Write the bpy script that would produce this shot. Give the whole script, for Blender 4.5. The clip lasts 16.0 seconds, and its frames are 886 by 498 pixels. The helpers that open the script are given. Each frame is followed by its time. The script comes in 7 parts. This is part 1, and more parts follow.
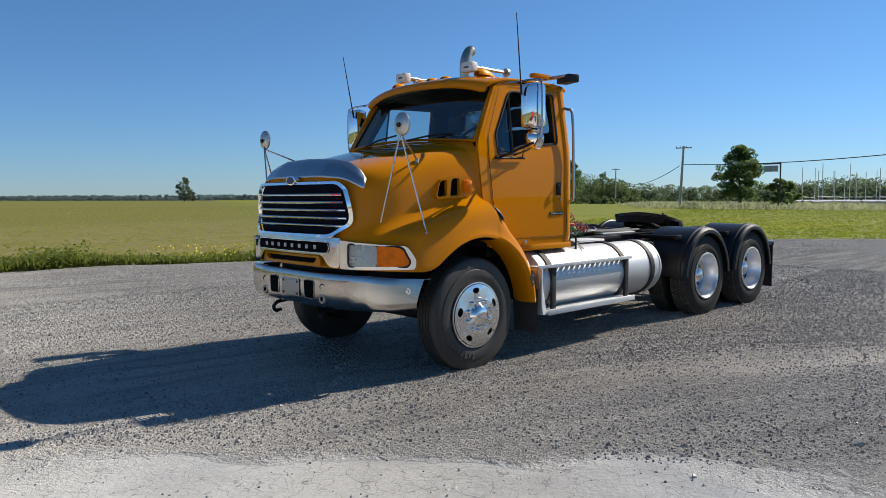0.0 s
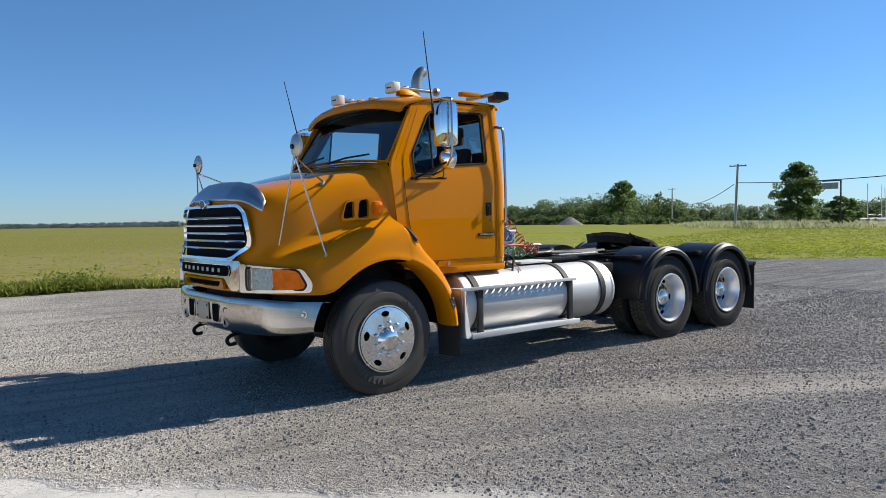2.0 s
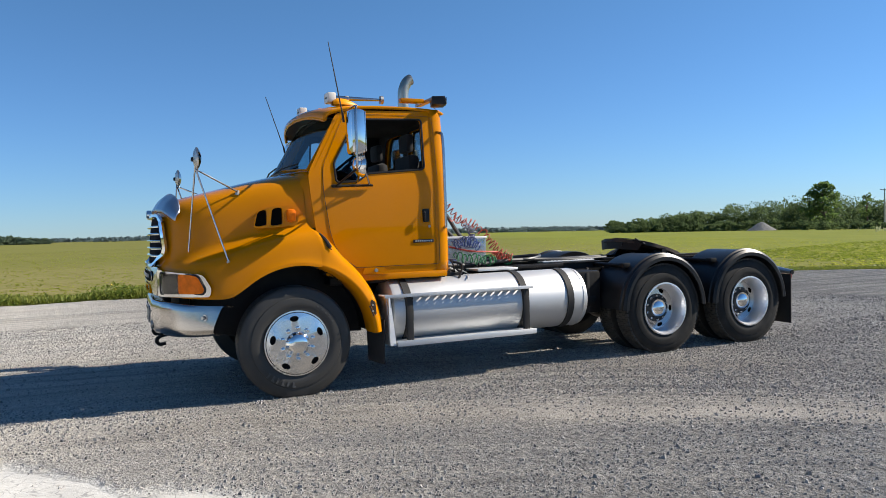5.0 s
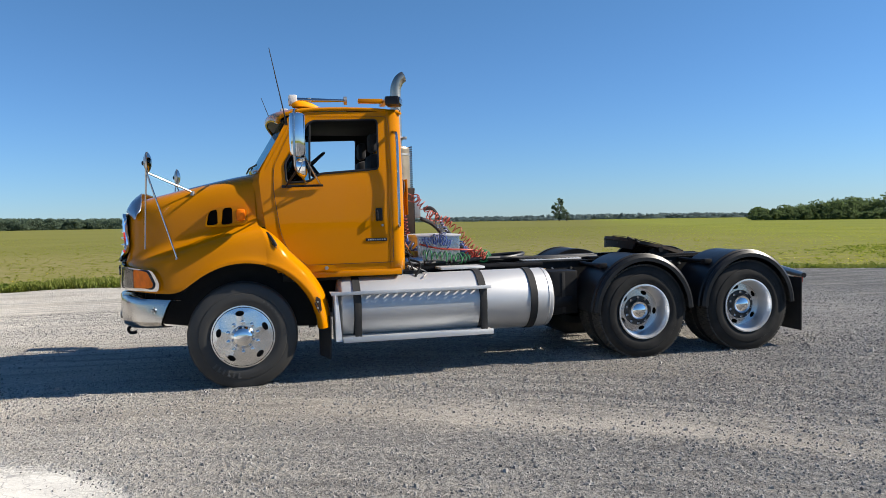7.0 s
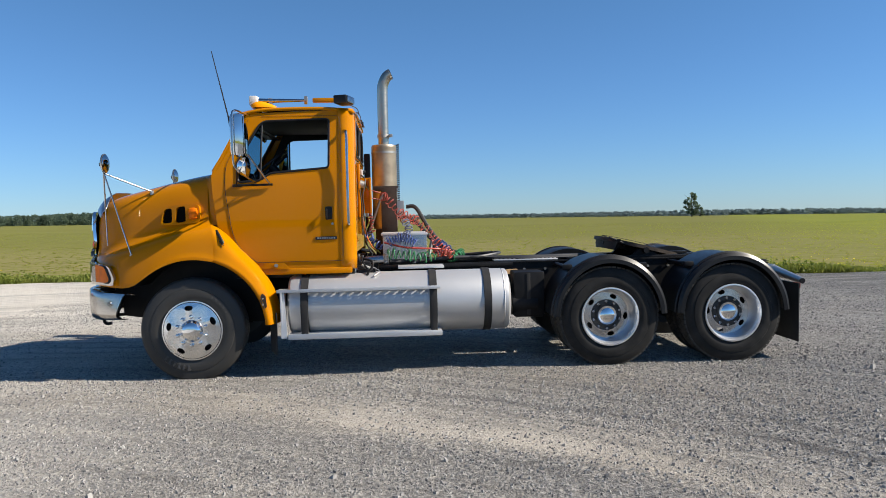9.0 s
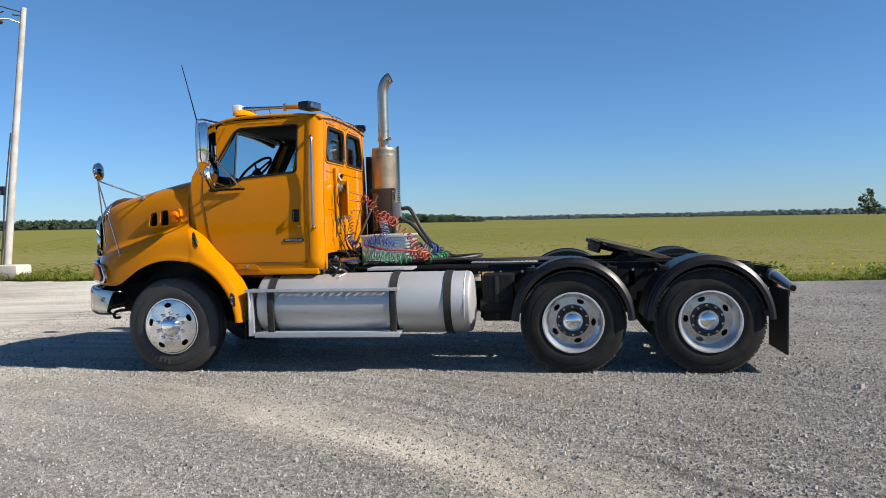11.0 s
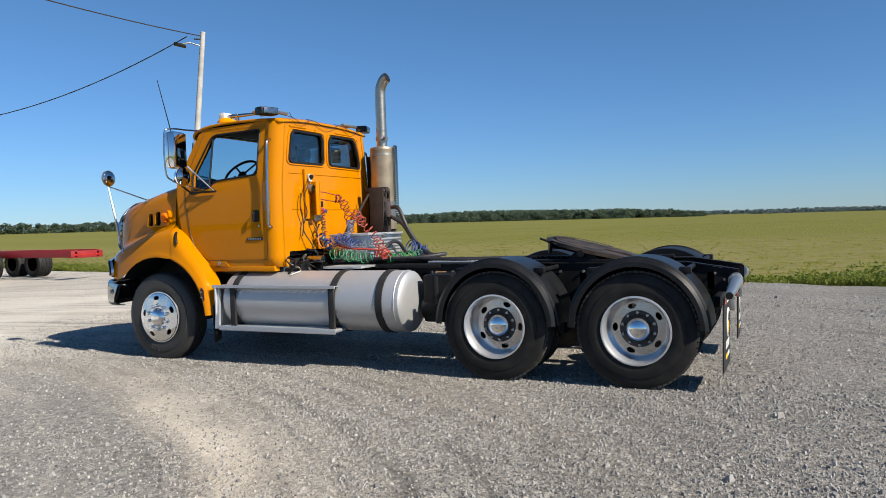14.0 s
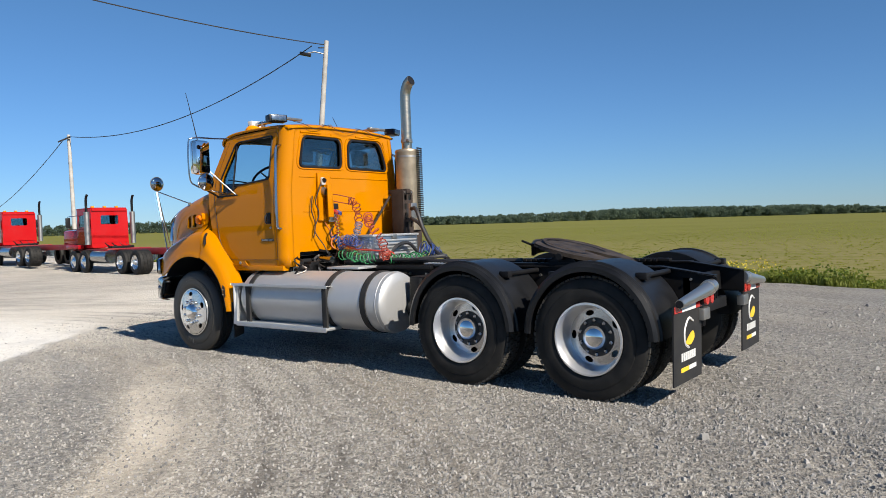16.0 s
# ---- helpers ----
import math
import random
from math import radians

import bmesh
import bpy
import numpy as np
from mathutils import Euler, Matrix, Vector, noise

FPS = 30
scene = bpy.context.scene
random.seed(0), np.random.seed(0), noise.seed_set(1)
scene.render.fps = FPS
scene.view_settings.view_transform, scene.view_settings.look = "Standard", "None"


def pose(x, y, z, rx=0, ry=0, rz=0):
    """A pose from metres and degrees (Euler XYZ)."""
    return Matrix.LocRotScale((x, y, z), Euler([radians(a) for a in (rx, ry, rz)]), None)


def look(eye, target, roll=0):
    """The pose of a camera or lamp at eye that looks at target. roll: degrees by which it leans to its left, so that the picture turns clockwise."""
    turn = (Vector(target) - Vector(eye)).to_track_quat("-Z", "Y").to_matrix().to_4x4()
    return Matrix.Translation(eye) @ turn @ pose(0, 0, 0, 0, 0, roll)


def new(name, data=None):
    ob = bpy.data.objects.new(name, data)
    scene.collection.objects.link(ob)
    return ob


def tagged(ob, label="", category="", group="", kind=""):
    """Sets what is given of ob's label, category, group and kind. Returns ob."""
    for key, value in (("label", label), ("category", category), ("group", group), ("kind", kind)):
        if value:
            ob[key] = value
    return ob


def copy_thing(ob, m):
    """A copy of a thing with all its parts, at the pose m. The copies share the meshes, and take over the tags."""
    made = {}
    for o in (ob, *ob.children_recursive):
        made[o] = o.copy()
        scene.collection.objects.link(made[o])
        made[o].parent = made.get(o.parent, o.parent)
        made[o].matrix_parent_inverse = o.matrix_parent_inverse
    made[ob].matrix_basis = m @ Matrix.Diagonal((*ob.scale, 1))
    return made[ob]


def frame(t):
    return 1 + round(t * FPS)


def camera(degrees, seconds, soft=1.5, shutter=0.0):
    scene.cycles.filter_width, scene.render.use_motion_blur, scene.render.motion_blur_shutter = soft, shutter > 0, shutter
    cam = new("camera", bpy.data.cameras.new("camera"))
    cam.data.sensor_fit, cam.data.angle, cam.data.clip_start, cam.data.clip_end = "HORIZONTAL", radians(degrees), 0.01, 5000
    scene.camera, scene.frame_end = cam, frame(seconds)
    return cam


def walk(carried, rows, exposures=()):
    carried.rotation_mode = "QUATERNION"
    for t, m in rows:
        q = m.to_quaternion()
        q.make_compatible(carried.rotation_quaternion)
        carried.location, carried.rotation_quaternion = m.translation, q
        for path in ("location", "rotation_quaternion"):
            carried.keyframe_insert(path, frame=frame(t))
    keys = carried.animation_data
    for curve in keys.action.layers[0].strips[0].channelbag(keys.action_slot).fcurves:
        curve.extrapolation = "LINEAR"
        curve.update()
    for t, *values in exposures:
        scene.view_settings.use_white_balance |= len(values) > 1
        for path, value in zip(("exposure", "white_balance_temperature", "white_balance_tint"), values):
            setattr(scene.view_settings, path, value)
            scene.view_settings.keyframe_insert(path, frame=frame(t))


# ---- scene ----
cam = camera(62.6, 16.0, soft=0.6)
PATH = [
    (0, (-4.76, -5.915, 1.629), (-3.408, -4.449, 1.477), -0.5),
    (0.5, (-4.57, -6.054, 1.637), (-3.291, -4.527, 1.459), -0.9),
    (1, (-4.284, -6.221, 1.658), (-3.044, -4.659, 1.514), -1.0),
    (1.5, (-3.97, -6.459, 1.615), (-2.737, -4.887, 1.521), -1.1),
    (2, (-3.644, -6.685, 1.596), (-2.408, -5.114, 1.508), -1.2),
    (2.5, (-3.281, -6.888, 1.607), (-2.071, -5.299, 1.518), -1.2),
    (3, (-2.937, -7.17, 1.606), (-1.807, -5.522, 1.52), -1.2),
    (3.5, (-2.574, -7.361, 1.585), (-1.54, -5.651, 1.5), -1.4),
    (4, (-2.193, -7.538, 1.549), (-1.252, -5.775, 1.478), -1.5),
    (4.5, (-1.811, -7.786, 1.536), (-0.943, -5.985, 1.472), -1.6),
    (4.7, (-1.678, -7.844, 1.514), (-0.833, -6.032, 1.456), -1.7),
    (7, (0.288, -8.556, 1.605), (0.749, -6.611, 1.522), -1.5),
    (7.5, (0.739, -8.618, 1.6), (1.1, -6.652, 1.514), -1.4),
    (8, (1.218, -8.664, 1.601), (1.516, -6.688, 1.515), -1.5),
    (8.2, (1.384, -8.703, 1.608), (1.659, -6.724, 1.519), -1.4),
    (10.3, (3.427, -8.69, 1.583), (3.245, -6.7, 1.5), -1.8),
    (10.5, (3.603, -8.653, 1.584), (3.393, -6.665, 1.502), -1.8),
    (11, (4.089, -8.588, 1.572), (3.799, -6.61, 1.494), -1.6),
    (11.5, (4.552, -8.436, 1.544), (4.172, -6.474, 1.466), -1.8),
    (12, (5.023, -8.308, 1.54), (4.533, -6.371, 1.463), -1.8),
    (12.5, (5.491, -8.185, 1.557), (4.899, -6.276, 1.482), -1.9),
    (13, (5.946, -8.0, 1.557), (5.266, -6.121, 1.482), -1.9),
    (13.5, (6.434, -7.839, 1.554), (5.657, -5.998, 1.479), -2.1),
    (14, (6.825, -7.636, 1.513), (5.972, -5.828, 1.442), -2.0),
    (14.5, (7.221, -7.436, 1.516), (6.273, -5.676, 1.447), -2.0),
    (15, (7.656, -7.239, 1.542), (6.594, -5.545, 1.475), -2.1),
    (15.5, (8.001, -6.954, 1.508), (6.854, -5.316, 1.445), -2.1),
    (16, (8.365, -6.692, 1.494), (7.143, -5.109, 1.432), -2.1),
]
walk(cam, [(t, look(eye, target, roll)) for t, eye, target, roll in PATH], [(0.0, 0.62), (0.4, 0.79), (0.8, 0.80), (1.5, 0.82), (3.5, 0.89), (8.0, 0.85), (11.0, 0.79), (13.0, 0.70), (16.0, 0.58)])

# ---- light ----
SUN_WAY = Vector((1.29, -0.27, 1.0)).normalized()
world = bpy.data.worlds.new("sky")
scene.world = world
world.use_nodes = True
_wn = world.node_tree.nodes
_sky = _wn.new("ShaderNodeTexSky")
_sky.sky_type = "NISHITA"
_sky.sun_disc = False
_sky.sun_elevation = math.asin(SUN_WAY.z)
_sky.sun_rotation = math.atan2(SUN_WAY.x, SUN_WAY.y)
_sky.air_density, _sky.dust_density, _sky.ozone_density = 1.0, 0.0, 4.0
_tint = _wn.new("ShaderNodeMix")
_tint.data_type, _tint.blend_type = "RGBA", "MULTIPLY"
_tint.inputs[0].default_value = 1.0
_up = _wn.new("ShaderNodeSeparateXYZ")
world.node_tree.links.new(_wn.new("ShaderNodeTexCoord").outputs["Generated"], _up.inputs[0])
_air = _wn.new("ShaderNodeValToRGB")
for _k, (_at, _c) in enumerate(((0.0, (0.64, 0.935, 1.43, 1)), (0.35, (0.75, 1.10, 1.31, 1)))):
    _air.color_ramp.elements[_k].position, _air.color_ramp.elements[_k].color = _at, _c
world.node_tree.links.new(_up.outputs[2], _air.inputs[0])
world.node_tree.links.new(_air.outputs[0], _tint.inputs[7])
world.node_tree.links.new(_sky.outputs[0], _tint.inputs[6])
world.node_tree.links.new(_tint.outputs[2], _wn["Background"].inputs[0])
_wn["Background"].inputs[1].default_value = 0.050
sun_data = bpy.data.lights.new("sun", "SUN")
sun_data.energy, sun_data.angle, sun_data.color = 5.0, radians(0.53), (1.0, 0.92, 0.80)
sun = new("sun", sun_data)
sun.matrix_world = look((60, -13, 46), Vector((60, -13, 46)) - SUN_WAY)

# ---- materials ----


class Nodes:
    """A small builder of node materials."""

    def __init__(self, name):
        self.mat = bpy.data.materials.new(name)
        self.mat.use_nodes = True
        self.t = self.mat.node_tree
        self.b = self.t.nodes["Principled BSDF"]
        self.co = self.t.nodes.new("ShaderNodeTexCoord").outputs["Object"]

    def node(self, kind, **inputs):
        n = self.t.nodes.new(kind)
        for key, value in inputs.items():
            key = int(key[1:]) if key[0] == "i" and key[1:].isdigit() else key
            self.put(n.inputs[key], value)
        return n

    def put(self, socket, value):
        if isinstance(value, bpy.types.NodeSocket):
            self.t.links.new(value, socket)
        else:
            socket.default_value = value

    def scaled(self, sx, sy, sz):
        n = self.node("ShaderNodeMapping", i0=self.co)
        n.inputs["Scale"].default_value = (sx, sy, sz)
        return n.outputs[0]

    def noise(self, scale, detail=4.0, rough=0.55, vector=None):
        n = self.node("ShaderNodeTexNoise", Vector=vector or self.co, Scale=scale, Detail=detail, Roughness=rough)
        return n.outputs[0]

    def cells(self, scale, feature="F1", vector=None):
        n = self.node("ShaderNodeTexVoronoi", Vector=vector or self.co, Scale=scale)
        n.feature = feature
        return n

    def ramp(self, fac, *stops):
        n = self.node("ShaderNodeValToRGB", i0=fac)
        e = n.color_ramp.elements
        while len(e) < len(stops):
            e.new(0.5)
        for k, (at, c) in enumerate(stops):
            e[k].position = at
            e[k].color = (c, c, c, 1) if isinstance(c, (int, float)) else (*c, 1)
        return n.outputs[0]

    def mix(self, fac, a, b, blend="MIX"):
        n = self.node("ShaderNodeMix")
        n.data_type, n.blend_type = "RGBA", blend
        self.put(n.inputs[0], fac)
        self.put(n.inputs[6], a if not isinstance(a, tuple) else (*a, 1))
        self.put(n.inputs[7], b if not isinstance(b, tuple) else (*b, 1))
        return n.outputs[2]

    def math(self, op, a, b=0.0, c=0.0):
        n = self.node("ShaderNodeMath", i0=a, i1=b, i2=c)
        n.operation = op
        return n.outputs[0]

    def axis(self):
        return self.node("ShaderNodeSeparateXYZ", i0=self.co).outputs

    def bump(self, height, strength, distance=0.01):
        n = self.node("ShaderNodeBump", Height=height, Strength=strength, Distance=distance)
        self.t.links.new(n.outputs[0], self.b.inputs["Normal"])

    def done(self, colour=None, rough=None, metal=None, **rest):
        if colour is not None:
            self.put(self.b.inputs["Base Color"], (*colour, 1) if isinstance(colour, tuple) else colour)
        if rough is not None:
            self.put(self.b.inputs["Roughness"], rough)
        if metal is not None:
            self.put(self.b.inputs["Metallic"], metal)
        for key, value in rest.items():
            self.put(self.b.inputs[key.replace("_", " ")], value)
        return self.mat


def plain(name, colour, rough=0.5, metal=0.0, vary=0.18, scale=3.0, fine=60.0, relief=0.0, **rest):
    """A surface of one colour with wear at two scales."""
    n = Nodes(name)
    wide, grain = n.noise(scale, 5), n.noise(fine, 3)
    dark = tuple(c * (1 - vary) for c in colour)
    pale = tuple(min(1, c * (1 + vary * 0.7) + 0.01 * vary) for c in colour)
    c = n.mix(n.ramp(wide, (0.3, 0.0), (0.7, 1.0)), dark, pale)
    c = n.mix(n.math("MULTIPLY", grain, vary * 0.6), c, tuple(c * 0.6 for c in colour))
    r = n.math("ADD", n.math("MULTIPLY", wide, 0.2), rough - 0.1)
    if relief:
        n.bump(grain, relief, 0.004)
    return n.done(c, r, metal, **rest)


def paint(name, colour, dust=(0.36, 0.3, 0.2)):
    """Clear-coated body paint with a little road dust low down on it and faint orange peel."""
    n = Nodes(name)
    film = n.ramp(n.noise(2.2, 6), (0.45, 0.0), (0.85, 0.025))
    c = n.mix(film, colour, dust)
    c = n.mix(n.math("MULTIPLY", n.noise(35.0, 2), 0.10), c, tuple(v * 0.75 for v in colour))
    n.bump(n.noise(140.0, 1), 0.02, 0.002)
    r = n.math("ADD", n.math("MULTIPLY", film, 1.2), 0.45)
    return n.done(c, r, 0.0, Coat_Weight=1.0, Coat_IOR=1.27, Coat_Roughness=0.025, Specular_IOR_Level=0.0)


def ground_gravel():
    n = Nodes("gravel")
    x, y, _ = n.axis()
    warp = n.math("SUBTRACT", n.noise(0.8, 5), 0.5)
    stone = n.cells(44.0)
    grit = n.cells(130.0)
    pick = lambda v: n.node("ShaderNodeSeparateColor", i0=v.outputs["Color"]).outputs[0]
    lump = n.noise(15.0, 5, 0.72)
    lumps = n.ramp(lump, (0.30, 0.0), (0.70, 1.0))
    speck = n.math("ADD", n.math("ADD", n.math("MULTIPLY", pick(stone), 0.26), n.math("MULTIPLY", pick(grit), 0.20)), n.math("MULTIPLY", lumps, 0.54))
    grey = n.ramp(speck, (0.20, (0.085, 0.081, 0.077)), (0.46, (0.25, 0.239, 0.222)), (0.78, (0.50, 0.478, 0.446)))
    patch = n.ramp(n.noise(0.35, 4), (0.42, 0.0), (0.62, 1.0))
    c = n.mix(n.math("MULTIPLY", patch, 0.35), grey, n.mix(0.5, grey, (0.25, 0.228, 0.197)))
    # fine pale dust, thicker towards the front of the yard
    dusty = n.ramp(n.math("ADD", n.math("MULTIPLY_ADD", x, -0.20, 0.08), n.math("MULTIPLY", warp, 0.9)), (0.0, 0.0), (1.0, 0.85))
    near = n.ramp(n.math("MULTIPLY_ADD", x, 0.1, 1.4), (0.0, 0.4), (0.6, 1.0))
    dusty = n.math("MULTIPLY", dusty, near)
    c = n.mix(dusty, c, n.mix(n.noise(60.0, 3), (0.40, 0.38, 0.35), (0.78, 0.745, 0.685)))
    # finer, smoother grey ground beside the front of the truck
    fine = n.math("MULTIPLY", n.ramp(n.math("ADD", n.math("MULTIPLY_ADD", x, -0.5, 0.75), warp), (0.0, 0.0), (0.6, 0.45)), n.ramp(n.math("ADD", n.math("MULTIPLY_ADD", y, -0.5, -0.8), warp), (0.0, 0.0), (0.6, 1.0)))
    c = n.mix(fine, c, n.mix(n.noise(90.0, 3), (0.15, 0.148, 0.145), (0.38, 0.37, 0.355)))
    # wheels have turned here: a sandy swept track, cool grey ground inside its bend, dark tyre marks outside
    reach = n.node("ShaderNodeVectorMath", i0=n.co, i1=(-3.0, -12.0, 0.0))
    reach.operation = "DISTANCE"
    away = n.math("ADD", reach.outputs["Value"], n.math("MULTIPLY", warp, 0.55))
    along = n.math("MULTIPLY", n.ramp(n.math("MULTIPLY_ADD", x, 0.4, 0.2), (0.0, 0.0), (0.5, 1.0)), n.ramp(n.math("MULTIPLY_ADD", x, -0.25, 2.0), (0.0, 0.0), (0.6, 1.0)))
    cool = n.math("MULTIPLY", n.ramp(n.math("SUBTRACT", 10.1, away), (0.0, 0.0), (0.35, 1.0)), n.ramp(n.math("MULTIPLY_ADD", x, 0.5, 0.3), (0.0, 0.0), (0.7, 0.6)))
    c = n.mix(cool, c, n.mix(0.45, (0.165, 0.169, 0.176), grey))
    lane = n.ramp(n.math("MULTIPLY_ADD", away, 0.25, -2.25), (0.25, 0.0), (0.30, 1.0), (0.37, 0.85), (0.50, 0.2), (0.62, 0.0))
    lane = n.math("MULTIPLY", n.math("MULTIPLY", lane, along), n.ramp(n.noise(0.7, 4), (0.3, 0.35), (0.6, 0.95)))
    c = n.mix(n.math("MULTIPLY", lane, 0.75), c, n.mix(n.noise(70.0, 3), (0.32, 0.293, 0.25), (0.57, 0.525, 0.465)))
    old = n.math("SINE", n.math("ADD", n.math("MULTIPLY", away, 3.1), 1.0))
    old = n.math("MULTIPLY", n.ramp(old, (0.2, 0.0), (0.95, 1.0)), n.ramp(n.noise(0.3, 4), (0.40, 0.0), (0.60, 0.45)))
    c = n.mix(old, c, n.mix(n.noise(70.0, 3), (0.22, 0.195, 0.16), (0.44, 0.395, 0.335)))
    # long swept bands round the same bend, pale dust and darker stone by turns
    bearing = n.math("ARCTAN2", n.math("ADD", y, 12.0), n.math("ADD", x, 3.0))
    bent = n.node("ShaderNodeCombineXYZ", i0=n.math("MULTIPLY", away, 2.3), i1=n.math("MULTIPLY", bearing, 2.2)).outputs[0]
    band = n.noise(1.0, 5, 0.6, bent)
    c = n.mix(n.ramp(band, (0.50, 0.0), (0.68, 0.50)), c, n.mix(0.45, (0.10, 0.097, 0.092), grey))
    c = n.mix(n.ramp(band, (0.32, 0.50), (0.48, 0.0)), c, n.mix(0.35, (0.47, 0.44, 0.395), grey))
    mark = n.ramp(n.math("MULTIPLY_ADD", away, 0.5, -5.45), (0.10, 0.0), (0.15, 0.75), (0.20, 0.0), (0.34, 0.0), (0.37, 0.55), (0.41, 0.0), (0.60, 0.0), (0.63, 0.5), (0.68, 0.0))
    mark = n.math("MULTIPLY", mark, n.ramp(n.math("MULTIPLY_ADD", x, 0.5, -0.7), (0.0, 0.0), (0.7, 1.0)))
    mark = n.math("MULTIPLY", mark, n.ramp(n.noise(1.1, 4), (0.35, 0.2), (0.6, 1.0)))
    c = n.mix(mark, c, (0.072, 0.068, 0.064))
    # narrow tyre marks, and darker worn ground between them
    rut = n.math("SINE", n.math("ADD", n.math("MULTIPLY", n.math("ADD", reach.outputs["Value"], n.math("MULTIPLY", warp, 0.35)), 17.0), n.math("MULTIPLY", n.noise(0.5, 2), 9.0)))
    rut = n.math("MULTIPLY", n.ramp(rut, (0.3, 0.0), (0.95, 1.0)), n.ramp(n.noise(0.45, 3), (0.46, 0.0), (0.6, 0.36)))
    c = n.mix(rut, c, (0.075, 0.071, 0.067))
    worn = n.ramp(n.noise(0.22, 5, 0.6), (0.5, 0.0), (0.68, 0.42))
    c = n.mix(worn, c, n.mix(0.5, (0.12, 0.116, 0.112), grey))
    # loose brighter stone behind the truck
    heap = n.math("MULTIPLY", n.ramp(n.math("MULTIPLY_ADD", x, 0.5, -3.0), (0.0, 0.0), (0.8, 1.0)), n.ramp(n.noise(0.5, 5, 0.6), (0.40, 0.0), (0.60, 0.6)))
    heap = n.math("MULTIPLY", heap, n.ramp(n.math("MULTIPLY_ADD", x, -0.3, 3.4), (0.0, 0.0), (0.6, 1.0)))
    c = n.mix(heap, c, n.mix(0.6, (0.44, 0.43, 0.41), grey))
    # dark, much driven ground between the truck and the road
    driven = n.noise(1.0, 4, 0.6, n.scaled(0.35, 4.0, 1.0))
    driven = n.math("MULTIPLY", n.ramp(n.math("MULTIPLY_ADD", x, 0.3, -2.9), (0.0, 0.0), (0.6, 1.0)), n.ramp(driven, (0.42, 0.15), (0.58, 0.9)))
    c = n.mix(driven, c, n.mix(0.3, (0.07, 0.069, 0.067), grey))
    # even gain: all of the gravel colour brighter and slightly warmer
    c = n.mix(1.0, c, (1.235, 1.215, 1.175), "MULTIPLY")
    # packed pale concrete towards the front, with a ragged edge
    edge = n.math("ADD", n.math("ADD", x, y), n.math("MULTIPLY", warp, 1.6))
    slab = n.ramp(n.math("MULTIPLY_ADD", edge, -1.2, -5.1), (0.0, 0.0), (0.5, 1.0))
    slab = n.math("MULTIPLY", slab, n.ramp(n.math("MULTIPLY_ADD", x, -0.5, 0.1), (0.0, 0.0), (0.6, 1.0)))
    slab = n.math("MULTIPLY", slab, n.ramp(n.math("MULTIPLY_ADD", y, -0.3, 0.1), (0.0, 0.25), (0.6, 1.0)))
    slab = n.math("MULTIPLY", slab, n.ramp(n.math("ADD", n.noise(6.0, 4), n.math("MULTIPLY", slab, 0.5)), (0.5, 0.0), (0.8, 0.95)))
    slab = n.math("MULTIPLY", slab, near)
    bent = n.node("ShaderNodeVectorMath", i0=n.co, i1=n.node("ShaderNodeTexNoise", Scale=3.0, Vector=n.co).outputs[1]).outputs[0]
    crack = n.ramp(n.cells(5.5, "DISTANCE_TO_EDGE", bent).outputs[0], (0.0, 0.0), (0.028, 1.0))
    pale = n.mix(crack, (0.22, 0.205, 0.185), n.mix(n.noise(26.0, 4), (0.66, 0.63, 0.57), (0.47, 0.45, 0.405)))
    pale = n.mix(n.ramp(n.noise(1.3, 6, 0.65), (0.48, 0.0), (0.68, 0.55)), pale, (0.30, 0.285, 0.26))
    c = n.mix(slab, c, pale)
    road = n.ramp(n.math("ADD", n.math("MULTIPLY_ADD", x, 1.365, -21.0), n.math("SUBTRACT", warp, y)), (0.0, 0.0), (0.5, 1.0))
    c = n.mix(n.math("MULTIPLY", road, 0.8), c, n.mix(n.noise(3.0, 4), (0.27, 0.263, 0.252), (0.19, 0.185, 0.177)))
    flat = n.math("SUBTRACT", 1.0, n.math("MAXIMUM", n.math("MULTIPLY", slab, 0.97), n.math("MULTIPLY", lane, 0.6)))
    lift = n.math("MULTIPLY", n.math("ADD", n.math("MULTIPLY", n.math("SUBTRACT", 1.0, stone.outputs[0]), 0.45), n.math("MULTIPLY", lump, 2.4)), flat)
    lift = n.math("ADD", lift, n.math("MULTIPLY", n.math("MULTIPLY", n.math("SUBTRACT", 1.0, grit.outputs[0]), 0.22), flat))
    clods = n.math("MULTIPLY", n.ramp(n.math("MULTIPLY_ADD", x, 0.5, -2.8), (0.0, 0.0), (0.8, 1.0)), n.noise(4.0, 6, 0.65))
    lift = n.math("ADD", lift, n.math("MULTIPLY", clods, 2.6))
    n.bump(lift, 1.0, 0.042)
    shine = n.ramp(pick(stone), (0.0, 0.42), (0.6, 0.8), (1.0, 0.55))
    shine = n.mix(slab, shine, (0.40, 0.40, 0.40))
    return n.done(c, shine, 0.0, Specular_IOR_Level=n.math("MULTIPLY_ADD", slab, 0.4, 0.2), Diffuse_Roughness=0.7)


